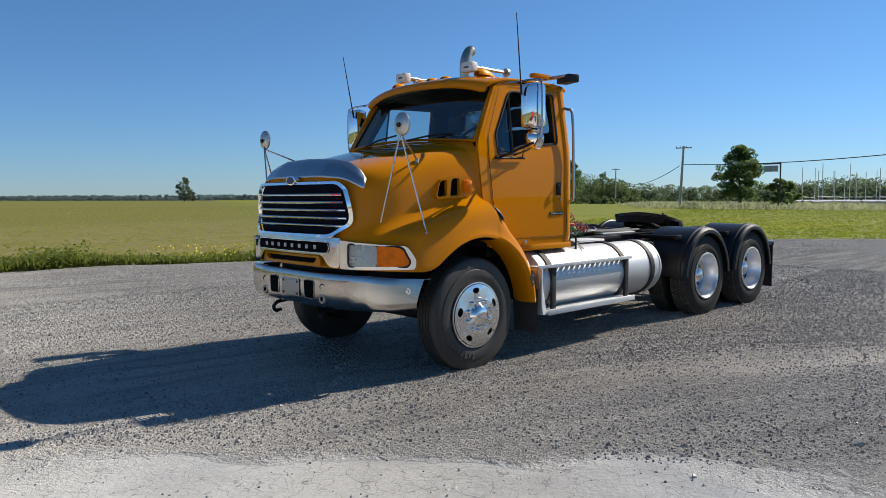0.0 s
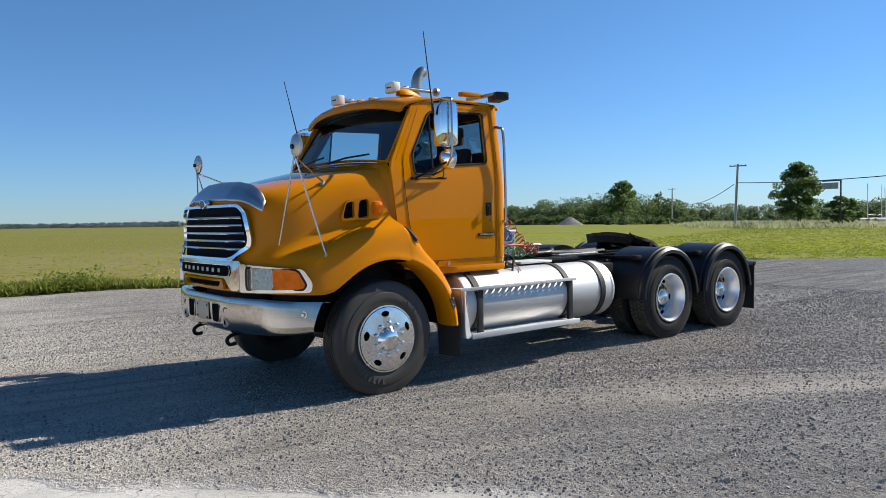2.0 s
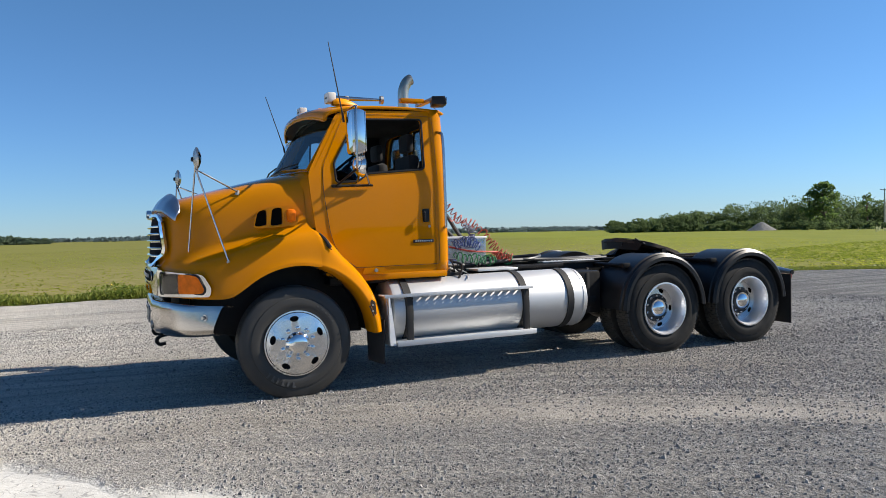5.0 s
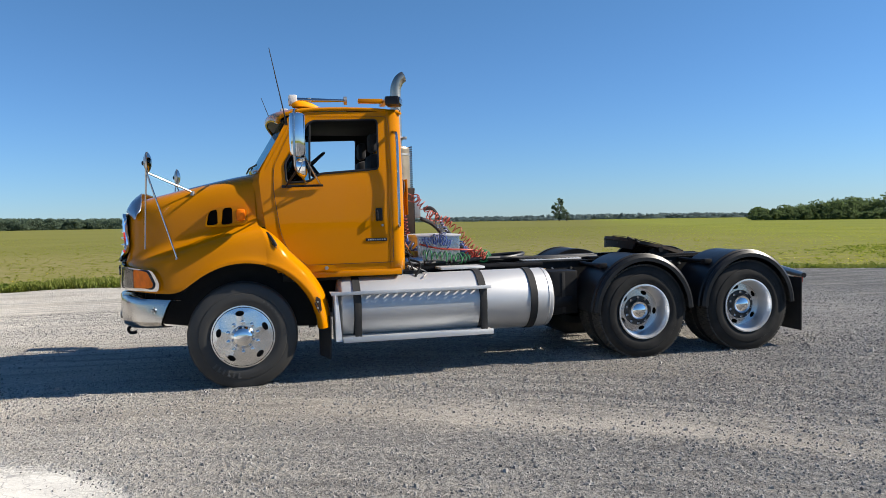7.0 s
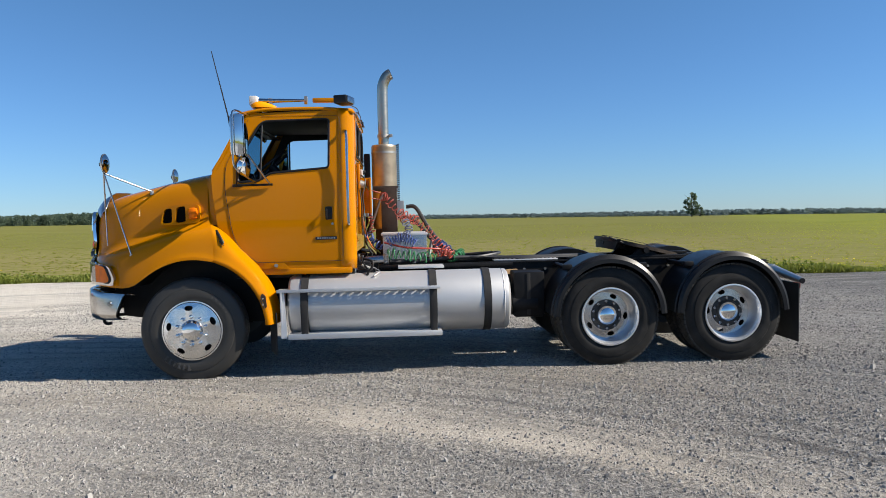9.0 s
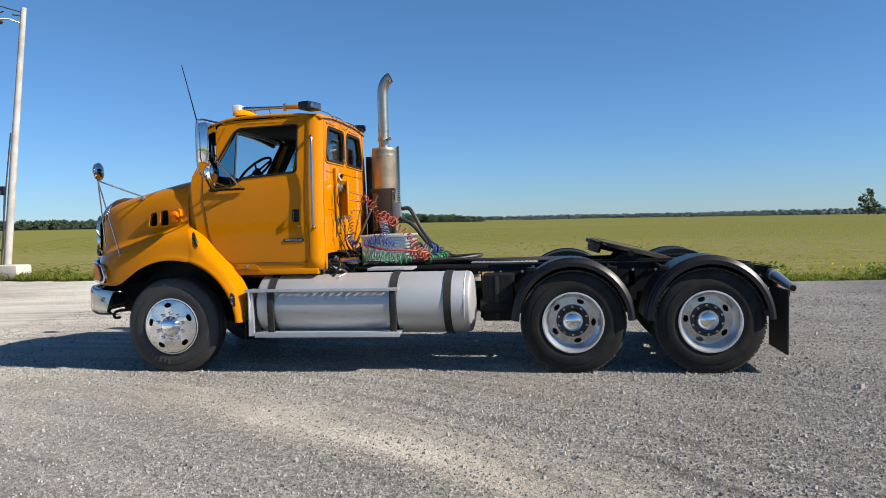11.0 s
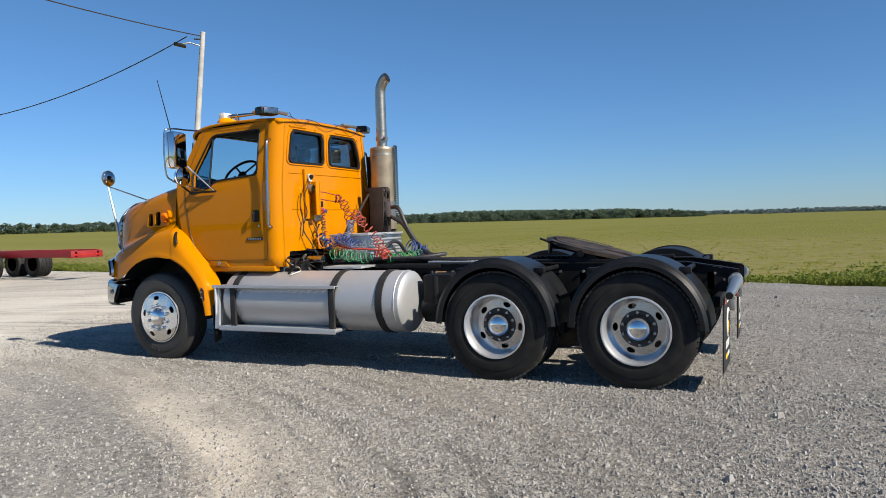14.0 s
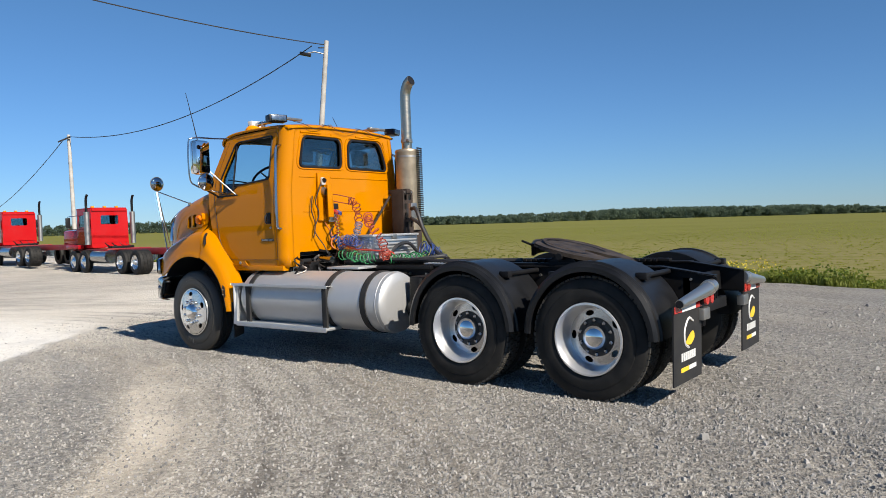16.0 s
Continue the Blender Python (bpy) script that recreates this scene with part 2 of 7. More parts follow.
def ground_field():
    n = Nodes("crop_field")
    x, y, _ = n.axis()
    rows = n.noise(1.0, 3, 0.5, n.scaled(0.35, 1.9, 1.0))
    leafy = n.noise(5.0, 5, 0.65)
    far = n.noise(0.03, 4)
    soil = n.mix(n.noise(9.0, 4), (0.25, 0.205, 0.12), (0.37, 0.30, 0.18))
    green = n.mix(leafy, (0.125, 0.132, 0.026), (0.215, 0.208, 0.046))
    streak = n.noise(1.0, 4, 0.55, n.scaled(0.006, 0.05, 1.0))
    green = n.mix(n.ramp(streak, (0.35, 0.0), (0.65, 0.7)), green, (0.22, 0.212, 0.055))
    green = n.mix(n.ramp(far, (0.35, 0.0), (0.65, 0.4)), green, (0.15, 0.17, 0.03))
    cover = n.ramp(n.math("ADD", n.math("MULTIPLY", rows, 0.5), n.math("MULTIPLY", leafy, 0.6)), (0.42, 0.0), (0.66, 1.0))
    closed = n.ramp(n.math("MULTIPLY_ADD", y, 0.028, -0.35), (0.0, 0.0), (1.0, 0.85))
    cover = n.math("MAXIMUM", cover, closed)
    n.bump(leafy, 0.35, 0.06)
    # lusher meadow towards the road
    meadow = n.math("ADD", n.math("MULTIPLY_ADD", x, 0.05, -0.2), n.math("MULTIPLY", y, -0.0225))
    meadow = n.ramp(meadow, (0.0, 0.0), (1.0, 0.85))
    lush = n.mix(n.ramp(n.noise(0.12, 4), (0.35, 0.0), (0.65, 1.0)), (0.20, 0.235, 0.03), (0.275, 0.285, 0.045))
    return n.done(n.mix(1.0, n.mix(meadow, n.mix(cover, soil, green), lush), (0.70, 0.715, 0.57), "MULTIPLY"), 0.95, 0.0, Specular_IOR_Level=0.1, Diffuse_Roughness=0.2)


def leaf(name, a, b, rough=0.6, through_light=0.25):
    n = Nodes(name)
    isle = n.node("ShaderNodeNewGeometry").outputs["Random Per Island"]
    a, b = (tuple(0.8 * v for v in q) for q in (a, b))
    c = n.mix(isle, a, b)
    c = n.mix(n.math("MULTIPLY", n.noise(0.6, 2), 0.5), c, tuple(v * 0.55 for v in a))
    n.done(c, rough, 0.0, Specular_IOR_Level=0.25)
    glow = n.node("ShaderNodeBsdfTranslucent", Color=c)
    m = n.node("ShaderNodeMixShader", Fac=through_light, i1=n.b.outputs[0], i2=glow.outputs[0])
    n.t.links.new(m.outputs[0], n.t.nodes["Material Output"].inputs[0])
    return n.mat


def stone(name):
    n = Nodes(name)
    isle = n.node("ShaderNodeNewGeometry").outputs["Random Per Island"]
    c = n.ramp(isle, (0.0, (0.11, 0.107, 0.103)), (0.3, (0.21, 0.202, 0.19)), (0.65, (0.34, 0.326, 0.304)), (1.0, (0.46, 0.44, 0.405)))
    return n.done(n.mix(n.math("MULTIPLY", n.noise(90.0, 3), 0.4), c, (0.16, 0.15, 0.14)), n.ramp(isle, (0.0, 0.40), (1.0, 0.62)), 0.0, Specular_IOR_Level=0.55, Diffuse_Roughness=0.3)


def glass(name, tint=(0.62, 0.70, 0.72), gloss=0.32):
    n = Nodes(name)
    clear = n.node("ShaderNodeBsdfTransparent", Color=(*tint, 1))
    shine = n.node("ShaderNodeBsdfGlossy", Color=(1, 1, 1, 1), Roughness=0.02)
    fr = n.node("ShaderNodeFresnel", IOR=1.5)
    m = n.node("ShaderNodeMixShader", Fac=n.math("MULTIPLY", fr.outputs[0], gloss), i1=clear.outputs[0], i2=shine.outputs[0])
    n.t.links.new(m.outputs[0], n.t.nodes["Material Output"].inputs[0])
    return n.mat


def polished(name, colour=(0.72, 0.73, 0.75), rough=0.16, streak=(1.0, 1.0, 1.0), relief=0.03):
    """Bright metal with smears and fine scratches."""
    n = Nodes(name)
    smear = n.noise(7.0, 5, 0.6, n.scaled(*streak))
    fine = n.noise(160.0, 2, 0.5, n.scaled(*streak))
    c = n.mix(smear, tuple(v * 0.82 for v in colour), colour)
    n.bump(fine, relief, 0.002)
    return n.done(c, n.math("ADD", n.math("MULTIPLY", smear, rough), rough * 0.5), 1.0)


def satin(name, colour, rough, metal=1.0):
    """Evenly dulled metal with light handling marks."""
    n = Nodes(name)
    marks = n.noise(3.0, 6, 0.6)
    c = n.mix(n.ramp(marks, (0.35, 0.0), (0.75, 0.22)), colour, tuple(v * 0.7 for v in colour))
    n.bump(n.noise(220.0, 2), 0.02, 0.001)
    return n.done(c, n.math("ADD", n.math("MULTIPLY", n.noise(90.0, 2), 0.08), rough), metal)


def rubber(name, colour, rough=0.66, gloss=0.25):
    n = Nodes(name)
    dust = n.ramp(n.noise(6.0, 5), (0.4, 0.0), (0.8, 0.5))
    c = n.mix(dust, colour, (0.045, 0.042, 0.038))
    n.bump(n.noise(90.0, 3), 0.15, 0.003)
    return n.done(c, rough, 0.0, Specular_IOR_Level=gloss)


YELLOW = paint("yellow_paint", (0.485, 0.171, 0.0))
CHROME = polished("chrome", (0.86, 0.87, 0.88), 0.05, relief=0.008)
ALU = polished("brushed_aluminium", (0.66, 0.665, 0.67), 0.62, (0.25, 6.0, 6.0), 0.05)
TANKALU = satin("tank_aluminium", (0.51, 0.515, 0.52), 0.45, 0.62)
RIM = polished("polished_rim", (0.84, 0.845, 0.85), 0.24, relief=0.03)
BARREL = satin("satin_rim", (0.86, 0.86, 0.87), 0.28, 0.85)
# rim metal for the dished disc, darkened for the shade inside the dish
DISC = polished("shaded_rim_disc", (0.62, 0.625, 0.635), 0.2, relief=0.05)
HUBGREY = plain("greasy_hub_steel", (0.055, 0.054, 0.052), 0.5, 0.5, 0.4, 12.0)
STEEL = polished("dull_steel", (0.42, 0.41, 0.39), 0.5, relief=0.1)
STACK = polished("stack_chrome", (0.52, 0.46, 0.37), 0.34, (1, 1, 4))
MUFFLER = plain("muffler_steel", (0.42, 0.35, 0.26), 0.48, 0.75, 0.3, 5.0)
RUST = plain("rusty_steel", (0.034, 0.022, 0.017), 0.8, 0.2, 0.45, 9.0, relief=0.3)
TYRE = rubber("tyre_rubber", (0.012, 0.0118, 0.0115))
STEERTYRE = rubber("dusty_steer_tyre", (0.036, 0.035, 0.033), 0.5, 0.35)
TREAD = plain("dusty_tread", (0.06, 0.056, 0.05), 0.85, 0.0, 0.35, 12.0, Specular_IOR_Level=0.2)
FLAP = rubber("flap_rubber", (0.02, 0.02, 0.021))
BLACK = plain("black_steel", (0.007, 0.007, 0.008), 0.5, 0.0, 0.4, 6.0, relief=0.05, Specular_IOR_Level=0.2)
ZINC = satin("worn_zinc", (0.62, 0.60, 0.56), 0.34)
POLY = plain("black_fender_plastic", (0.009, 0.0095, 0.011), 0.38, 0.0, 0.3, 5.0, 90, 0.05, Specular_IOR_Level=0.3)
TRIM = plain("black_trim", (0.010, 0.010, 0.012), 0.45, Specular_IOR_Level=0.3)
CABIN = plain("cab_lining", (0.014, 0.014, 0.016), 0.8, Specular_IOR_Level=0.2)
SEAT = plain("seat_cloth", (0.022, 0.023, 0.027), 0.9, fine=200, relief=0.2)
WHITE = plain("white_plastic", (0.62, 0.62, 0.60), 0.5)
AMBER = plain("amber_lens", (0.78, 0.16, 0.0), 0.4, 0.0, 0.2, 18.0, 60.0, 0.3, Specular_IOR_Level=0.15)
ORANGE = plain("orange_beacon", (0.85, 0.29, 0.0), 0.35, 0.0, 0.1, Specular_IOR_Level=0.15)
REDLENS = plain("red_lens", (0.45, 0.02, 0.015), 0.2, Coat_Weight=0.5)
CLEARLENS = plain("lamp_reflector", (0.27, 0.31, 0.36), 0.26, 1.0, 0.3, 16.0, 40.0, 0.15)
LENSGLASS = glass("headlamp_glass", (0.85, 0.9, 0.92), 1.4)
GREYCHROME = polished("dull_chrome", (0.42, 0.43, 0.45), 0.2)
SPOTGLASS = polished("convex_mirror_glass", (0.5, 0.5, 0.52), 0.04, relief=0.0)
MIRRORBACK = satin("mirror_back", (0.50, 0.49, 0.47), 0.38)
# near-black for the shade inside openings; the name plate uses it too
VOID = plain("hole_and_plate_black", (0.004, 0.004, 0.004), 0.9, Specular_IOR_Level=0.05)
GLINTRUBBER = plain("glint_rubber", (0.05, 0.05, 0.05), 0.6)
GLASS = glass("window_glass", (0.50, 0.64, 0.70), 0.15)
DARKGLASS = glass("rear_window_glass", (0.48, 0.56, 0.59), 0.5)
MIRROR = polished("mirror_glass", (0.9, 0.9, 0.92), 0.02, relief=0.0)
INK = plain("pale_lettering", (0.60, 0.60, 0.58), 0.6)
GREEN_HOSE = plain("green_hose", (0.03, 0.20, 0.075), 0.5)
BLUE_HOSE = plain("blue_hose", (0.03, 0.065, 0.24), 0.5)
RED_HOSE = plain("red_hose", (0.44, 0.05, 0.03), 0.45)
DARKRED_HOSE = plain("dark_red_hose", (0.23, 0.026, 0.016), 0.5)
PINK_HOSE = plain("faded_red_hose", (0.36, 0.06, 0.035), 0.5)
BLACK_HOSE = plain("black_hose", (0.02, 0.02, 0.022), 0.5)
REDPAINT = paint("red_paint", (0.42, 0.010, 0.013))
REDFRAME = plain("red_frame_paint", (0.26, 0.012, 0.012), 0.5)
WOOD = plain("weathered_pole_wood", (0.44, 0.42, 0.39), 0.85, 0.0, 0.3, 2.0, 30, 0.3)
CABLE = plain("cable_black", (0.03, 0.03, 0.032), 0.6)
CONCRETE = plain("concrete_block", (0.48, 0.45, 0.40), 0.9, relief=0.3)
STONE = stone("loose_gravel")
BARK = plain("bark", (0.10, 0.075, 0.055), 0.9, 0.0, 0.3, 3.0, 30, 0.4)
LEAF = leaf("tree_leaves", (0.12, 0.20, 0.06), (0.23, 0.32, 0.10), 0.6, 0.6)
# leaf green mixed with some distance haze, as colour only
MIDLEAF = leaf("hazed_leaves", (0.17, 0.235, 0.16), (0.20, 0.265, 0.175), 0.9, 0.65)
FARLEAF = leaf("far_leaves", (0.115, 0.175, 0.07), (0.175, 0.235, 0.095), 0.8, 0.6)
# horizon trees: the pale blue of distance haze is put into the leaf colour
HAZYLEAF = leaf("haze_tinted_leaves", (0.25, 0.33, 0.34), (0.28, 0.36, 0.36), 0.9, 0.7)
WEED = leaf("weeds", (0.17, 0.22, 0.035), (0.35, 0.37, 0.075), 0.6, 0.4)
CROP = leaf("crop_leaves", (0.34, 0.37, 0.05), (0.48, 0.49, 0.09), 0.7, 0.85)
FLOWER = plain("yellow_flowers", (0.72, 0.55, 0.02), 0.7)
GRAVEL, FIELD = ground_gravel(), ground_field()

# ---- mesh helpers ----


def link(name, bm, material, parent=None, label="", smooth=True, subdiv=0, sharp=35):
    data = bpy.data.meshes.new(name)
    bmesh.ops.recalc_face_normals(bm, faces=bm.faces)
    if smooth:
        for f in bm.faces:
            f.smooth = True
        for e in bm.edges:
            if len(e.link_faces) == 2 and e.calc_face_angle(0) > radians(sharp):
                e.smooth = False
    bm.to_mesh(data)
    bm.free()
    data.materials.append(material)
    ob = new(name, data)
    ob.parent = parent
    if subdiv:
        mod = ob.modifiers.new("rounding", "SUBSURF")
        mod.levels = mod.render_levels = subdiv
    if label:
        ob["label"] = label
    return ob


part = link


def stuff(name, verts, faces, material, label, category, parent=None):
    """One object out of arrays of points and faces."""
    data = bpy.data.meshes.new(name)
    data.from_pydata([tuple(v) for v in verts], [], [tuple(f) for f in faces])
    data.materials.append(material)
    ob = new(name, data)
    ob.parent = parent
    return tagged(ob, label, category, kind="stuff")


def root(name, at=(0, 0, 0), label="", category="", group="", turn=0.0):
    ob = new(name)
    ob.empty_display_size = 0.1
    ob.matrix_basis = pose(*at, 0, 0, turn)
    return tagged(ob, label, category, group)


def box(x0, x1, y0, y1, z0, z1, bevel=0.006, bm=None, m=None):
    bm = bm or bmesh.new()
    r = bmesh.ops.create_cube(bm, size=1.0)
    bmesh.ops.scale(bm, vec=(abs(x1 - x0), abs(y1 - y0), abs(z1 - z0)), verts=r["verts"])
    bmesh.ops.translate(bm, vec=((x0 + x1) / 2, (y0 + y1) / 2, (z0 + z1) / 2), verts=r["verts"])
    if m is not None:
        bmesh.ops.transform(bm, matrix=m, verts=r["verts"])
    if bevel:
        edges = list({e for v in r["verts"] for e in v.link_edges})
        bmesh.ops.bevel(bm, geom=edges, offset=bevel, segments=2, affect="EDGES", profile=0.6)
    return bm


def rod(p0, p1, r0, r1=None, seg=12, bm=None, caps=True):
    bm = bm or bmesh.new()
    p0, p1 = Vector(p0), Vector(p1)
    way = p1 - p0
    m = Matrix.Translation((p0 + p1) / 2) @ way.to_track_quat("Z", "Y").to_matrix().to_4x4()
    bmesh.ops.create_cone(bm, cap_ends=caps, segments=seg, radius1=r0, radius2=r0 if r1 is None else r1, depth=way.length, matrix=m)
    return bm


def hose(points, r, seg=8, bm=None, closed=False):
    """A round bar swept along points."""
    bm = bm or bmesh.new()
    pts = [Vector(p) for p in points]
    rings, side = [], None
    n = len(pts)
    for k, p in enumerate(pts):
        a = pts[(k - 1) % n] if closed or k else p
        b = pts[(k + 1) % n] if closed or k < n - 1 else p
        way = (b - a).normalized()
        if side is None:
            side = way.orthogonal().normalized()
        side = (side - way * side.dot(way)).normalized()
        up = way.cross(side)
        rad = r[k] if isinstance(r, (list, tuple)) else r
        rings.append([bm.verts.new(p + (side * math.cos(t) + up * math.sin(t)) * rad) for t in (2 * math.pi * i / seg for i in range(seg))])
    for k in range(n if closed else n - 1):
        a, b = rings[k], rings[(k + 1) % n]
        for i in range(seg):
            bm.faces.new((a[i], a[(i + 1) % seg], b[(i + 1) % seg], b[i]))
    if not closed:
        bm.faces.new(rings[0][::-1]), bm.faces.new(rings[-1])
    return bm


def bend(points, steps=8):
    """A smooth line through points (Catmull-Rom)."""
    p = [Vector(q) for q in points]
    p = [2 * p[0] - p[1], *p, 2 * p[-1] - p[-2]]
    out = []
    for k in range(1, len(p) - 2):
        for s in range(steps):
            t = s / steps
            out.append(0.5 * ((2 * p[k]) + (p[k + 1] - p[k - 1]) * t + (2 * p[k - 1] - 5 * p[k] + 4 * p[k + 1] - p[k + 2]) * t * t + (3 * p[k] - p[k - 1] - 3 * p[k + 1] + p[k + 2]) * t**3))
    return out + [p[-2]]


def turned(profile, at, seg=48, bm=None, axis="y", span=None, start=0.0):
    """A profile of (radius, along) turned about an axis through a point; span limits it to an arc in radians."""
    bm = bm or bmesh.new()
    full = span is None
    n = seg if full else seg + 1
    rings = []
    for k in range(n):
        t = start + (2 * math.pi if full else span) * k / seg
        c, s = math.cos(t), math.sin(t)
        rings.append([bm.verts.new(Vector(at) + Vector({"y": (r * c, a, r * s), "x": (a, r * c, r * s), "z": (r * c, r * s, a)}[axis])) for r, a in profile])
    for k in range(seg):
        a, b = rings[k], rings[(k + 1) % n]
        for i in range(len(profile) - 1):
            bm.faces.new((a[i], a[i + 1], b[i + 1], b[i]))
    bmesh.ops.remove_doubles(bm, verts=bm.verts, dist=1e-5)
    return bm


def loop_round(points, r=0.04, steps=4):
    """A flat outline with rounded corners."""
    out, n = [], len(points)
    for k in range(n):
        p, a, b = (Vector(points[i % n]) for i in (k, k - 1, k + 1))
        ra = min(r, (a - p).length * 0.45, (b - p).length * 0.45)
        u, v = p + (a - p).normalized() * ra, p + (b - p).normalized() * ra
        for s in range(steps + 1):
            t = s / steps
            out.append(tuple((1 - t) ** 2 * u + 2 * t * (1 - t) * p + t * t * v))
    return out


def panel(outer, holes, place, thick=0.03, cuts=()):
    """A sheet with holes: outlines in (u, v), put into space by place(u, v), with thickness along its normal."""
    bm = bmesh.new()
    for loop in (outer, *holes):
        vs = [bm.verts.new((u, v, 0)) for u, v in loop]
        for k in range(len(vs)):
            bm.edges.new((vs[k - 1], vs[k]))
    bmesh.ops.triangle_fill(bm, use_beauty=True, use_dissolve=False, edges=bm.edges)
    for axis, at in cuts:
        bmesh.ops.bisect_plane(bm, geom=bm.verts[:] + bm.edges[:] + bm.faces[:], plane_co=(at, at, 0), plane_no=(1, 0, 0) if axis == "u" else (0, 1, 0))
    for v in bm.verts:
        v.co = Vector(place(v.co.x, v.co.y))
    if thick:
        bmesh.ops.recalc_face_normals(bm, faces=bm.faces)
        bmesh.ops.solidify(bm, geom=bm.faces[:], thickness=thick)
    return bm


def grid(rows, bm=None, close=False):
    """Quads over rows of points."""
    bm = bm or bmesh.new()
    vs = [[bm.verts.new(p) for p in row] for row in rows]
    for a, b in zip(vs, vs[1:]):
        for k in range(len(a) - (0 if close else 1)):
            bm.faces.new((a[k], a[(k + 1) % len(a)], b[(k + 1) % len(a)], b[k]))
    return bm


def mirrored(bm):
    """Adds the mirror image across the truck's middle plane."""
    r = bmesh.ops.duplicate(bm, geom=bm.verts[:] + bm.edges[:] + bm.faces[:])
    vs = [g for g in r["geom"] if isinstance(g, bmesh.types.BMVert)]
    bmesh.ops.scale(bm, vec=(1, -1, 1), verts=vs)
    bmesh.ops.reverse_faces(bm, faces=[g for g in r["geom"] if isinstance(g, bmesh.types.BMFace)])
    bmesh.ops.remove_doubles(bm, verts=bm.verts, dist=1e-4)
    return bm


def lerp(x, table):
    """Straight lines through (x, value) pairs."""
    return float(np.interp(x, [a for a, _ in table], [b for _, b in table]))


# ---- ground ----
YARD_EDGE = [(-70, 26), (-40, 18), (-24, 14.6), (-16, 13.0), (-10, 12.4), (-4, 12.6), (1, 12.2), (4, 10.6), (6.5, 9.3), (9, 8.7), (12, 8.8), (14.5, 8.6), (17, 7.2), (19.5, 5.2), (22, 2.6), (25, -1), (60, -45)]


def edge_y(x):
    return lerp(x, YARD_EDGE)


bm = bmesh.new()
_rings = [0, 6, 12, 20, 32, 50, 80, 130, 220, 400, 800, 1600, 3600]
grid([[(r * math.cos(t), r * math.sin(t), -0.05 - 0.011 * math.copysign(max(0.0, abs(r * math.cos(t)) - 24.0), math.cos(t))) for t in (2 * math.pi * k / 72 for k in range(72))] for r in _rings[1:]], bm, close=True)
bm.faces.new([v for v in bm.verts if v.co.xy.length < 6.01][::1])
tagged(part("ground", bm, FIELD, smooth=False), "flat field of young green crop rows over pale soil", "field", kind="structure")

bm = bmesh.new()
_xs = np.concatenate([np.linspace(-70, -20, 26), np.linspace(-19, 24, 173), np.linspace(25, 60, 18)])
random.seed(4)
_rows = []
for x in _xs:
    far = edge_y(x) + 0.35 * noise.noise((x * 0.7, 3.1, 0)) + 0.15 * noise.noise((x * 3.1, 7.7, 0))
    ys = np.concatenate([np.linspace(-60, -14, 10) if x < 40 else np.linspace(-60, -46, 10), np.linspace(-13 if x < 26 else far - 0.8, far - 0.5, 30), [far - 0.2, far]])
    rise = -0.011 * math.copysign(max(0.0, abs(x) - 24.0), x) + 0.012 * min(14.0, max(0.0, -x - 24.0))
    _rows.append([(x, y, rise + (0.0 if k < len(ys) - 1 else -0.055 - 0.012 * min(14.0, max(0.0, -x - 24.0)))) for k, y in enumerate(ys)])
grid(_rows, bm)
tagged(part("gravel_yard", bm, GRAVEL, smooth=False), "grey crushed gravel yard with pale wheel tracks", "yard", kind="structure")


# ---- the truck: x runs back from the front axle, y to its right side, z up ----
truck = root("semi_truck", label="yellow day-cab tractor truck with chrome trim, parked on gravel", category="truck")

HUB_F, HUB_R = 0.505, 0.515


def tyre_profile(r, rim, width, grooves):
    """Half-round section of a tyre, from the outer bead over the tread to the inner one; along runs from 0 (outer face) inwards."""
    p = [(rim, 0.035), (rim + 0.012, 0.02), (rim + 0.05, 0.004), (rim + 0.09, 0.0), (rim + 0.13, 0.006), (rim + 0.134, 0.012), (rim + 0.15, 0.012), (r - 0.03, 0.022), (r - 0.012, 0.034), (r - 0.002, 0.05)]
    inner = width - 0.10
    for k in range(grooves):
        a = 0.05 + inner * (k + 0.75) / (grooves + 0.5)
        p += [(r, a - 0.006), (r - 0.014, a - 0.004), (r - 0.014, a + 0.004), (r, a + 0.006)]
    p += [(r - 0.002, width - 0.05), (r - 0.012, width - 0.034), (r - 0.03, width - 0.022), (rim + 0.09, width), (rim + 0.01, width - 0.03), (rim, width - 0.04)]
    return p


def wheel_disc(r_in, r_out, hole_r, hole_at, y_of, side, thick=0.012):
    ring = lambda r, n: [(r * math.cos(2 * math.pi * k / n), r * math.sin(2 * math.pi * k / n)) for k in range(n)]
    holes = [ring(r_in, 30)]
    for k in range(5):
        t = 2 * math.pi * k / 5 + 0.42
        c, s = math.cos(t), math.sin(t)
        holes.append([(c * (hole_at + 0.62 * hole_r * math.cos(q)) - s * hole_r * math.sin(q), s * (hole_at + 0.62 * hole_r * math.cos(q)) + c * hole_r * math.sin(q)) for q in (2 * math.pi * i / 16 for i in range(16))])
    return panel(ring(r_out, 60), holes, lambda u, v: (u, side * y_of(math.hypot(u, v)), v), thick)


def settle(bm):
    """The weight flattens the tyre where it meets the ground."""
    for v in bm.verts:
        if v.co.z < 0.004:
            v.co.z = 0.004 + 0.1 * max(-0.03, v.co.z)
    return bm


def spin(bm, x, y, z, turn):
    bmesh.ops.rotate(bm, cent=(0, 0, 0), matrix=Matrix.Rotation(turn, 3, "Y"), verts=bm.verts)
    bmesh.ops.translate(bm, vec=(x, y, z), verts=bm.verts)
    return bm


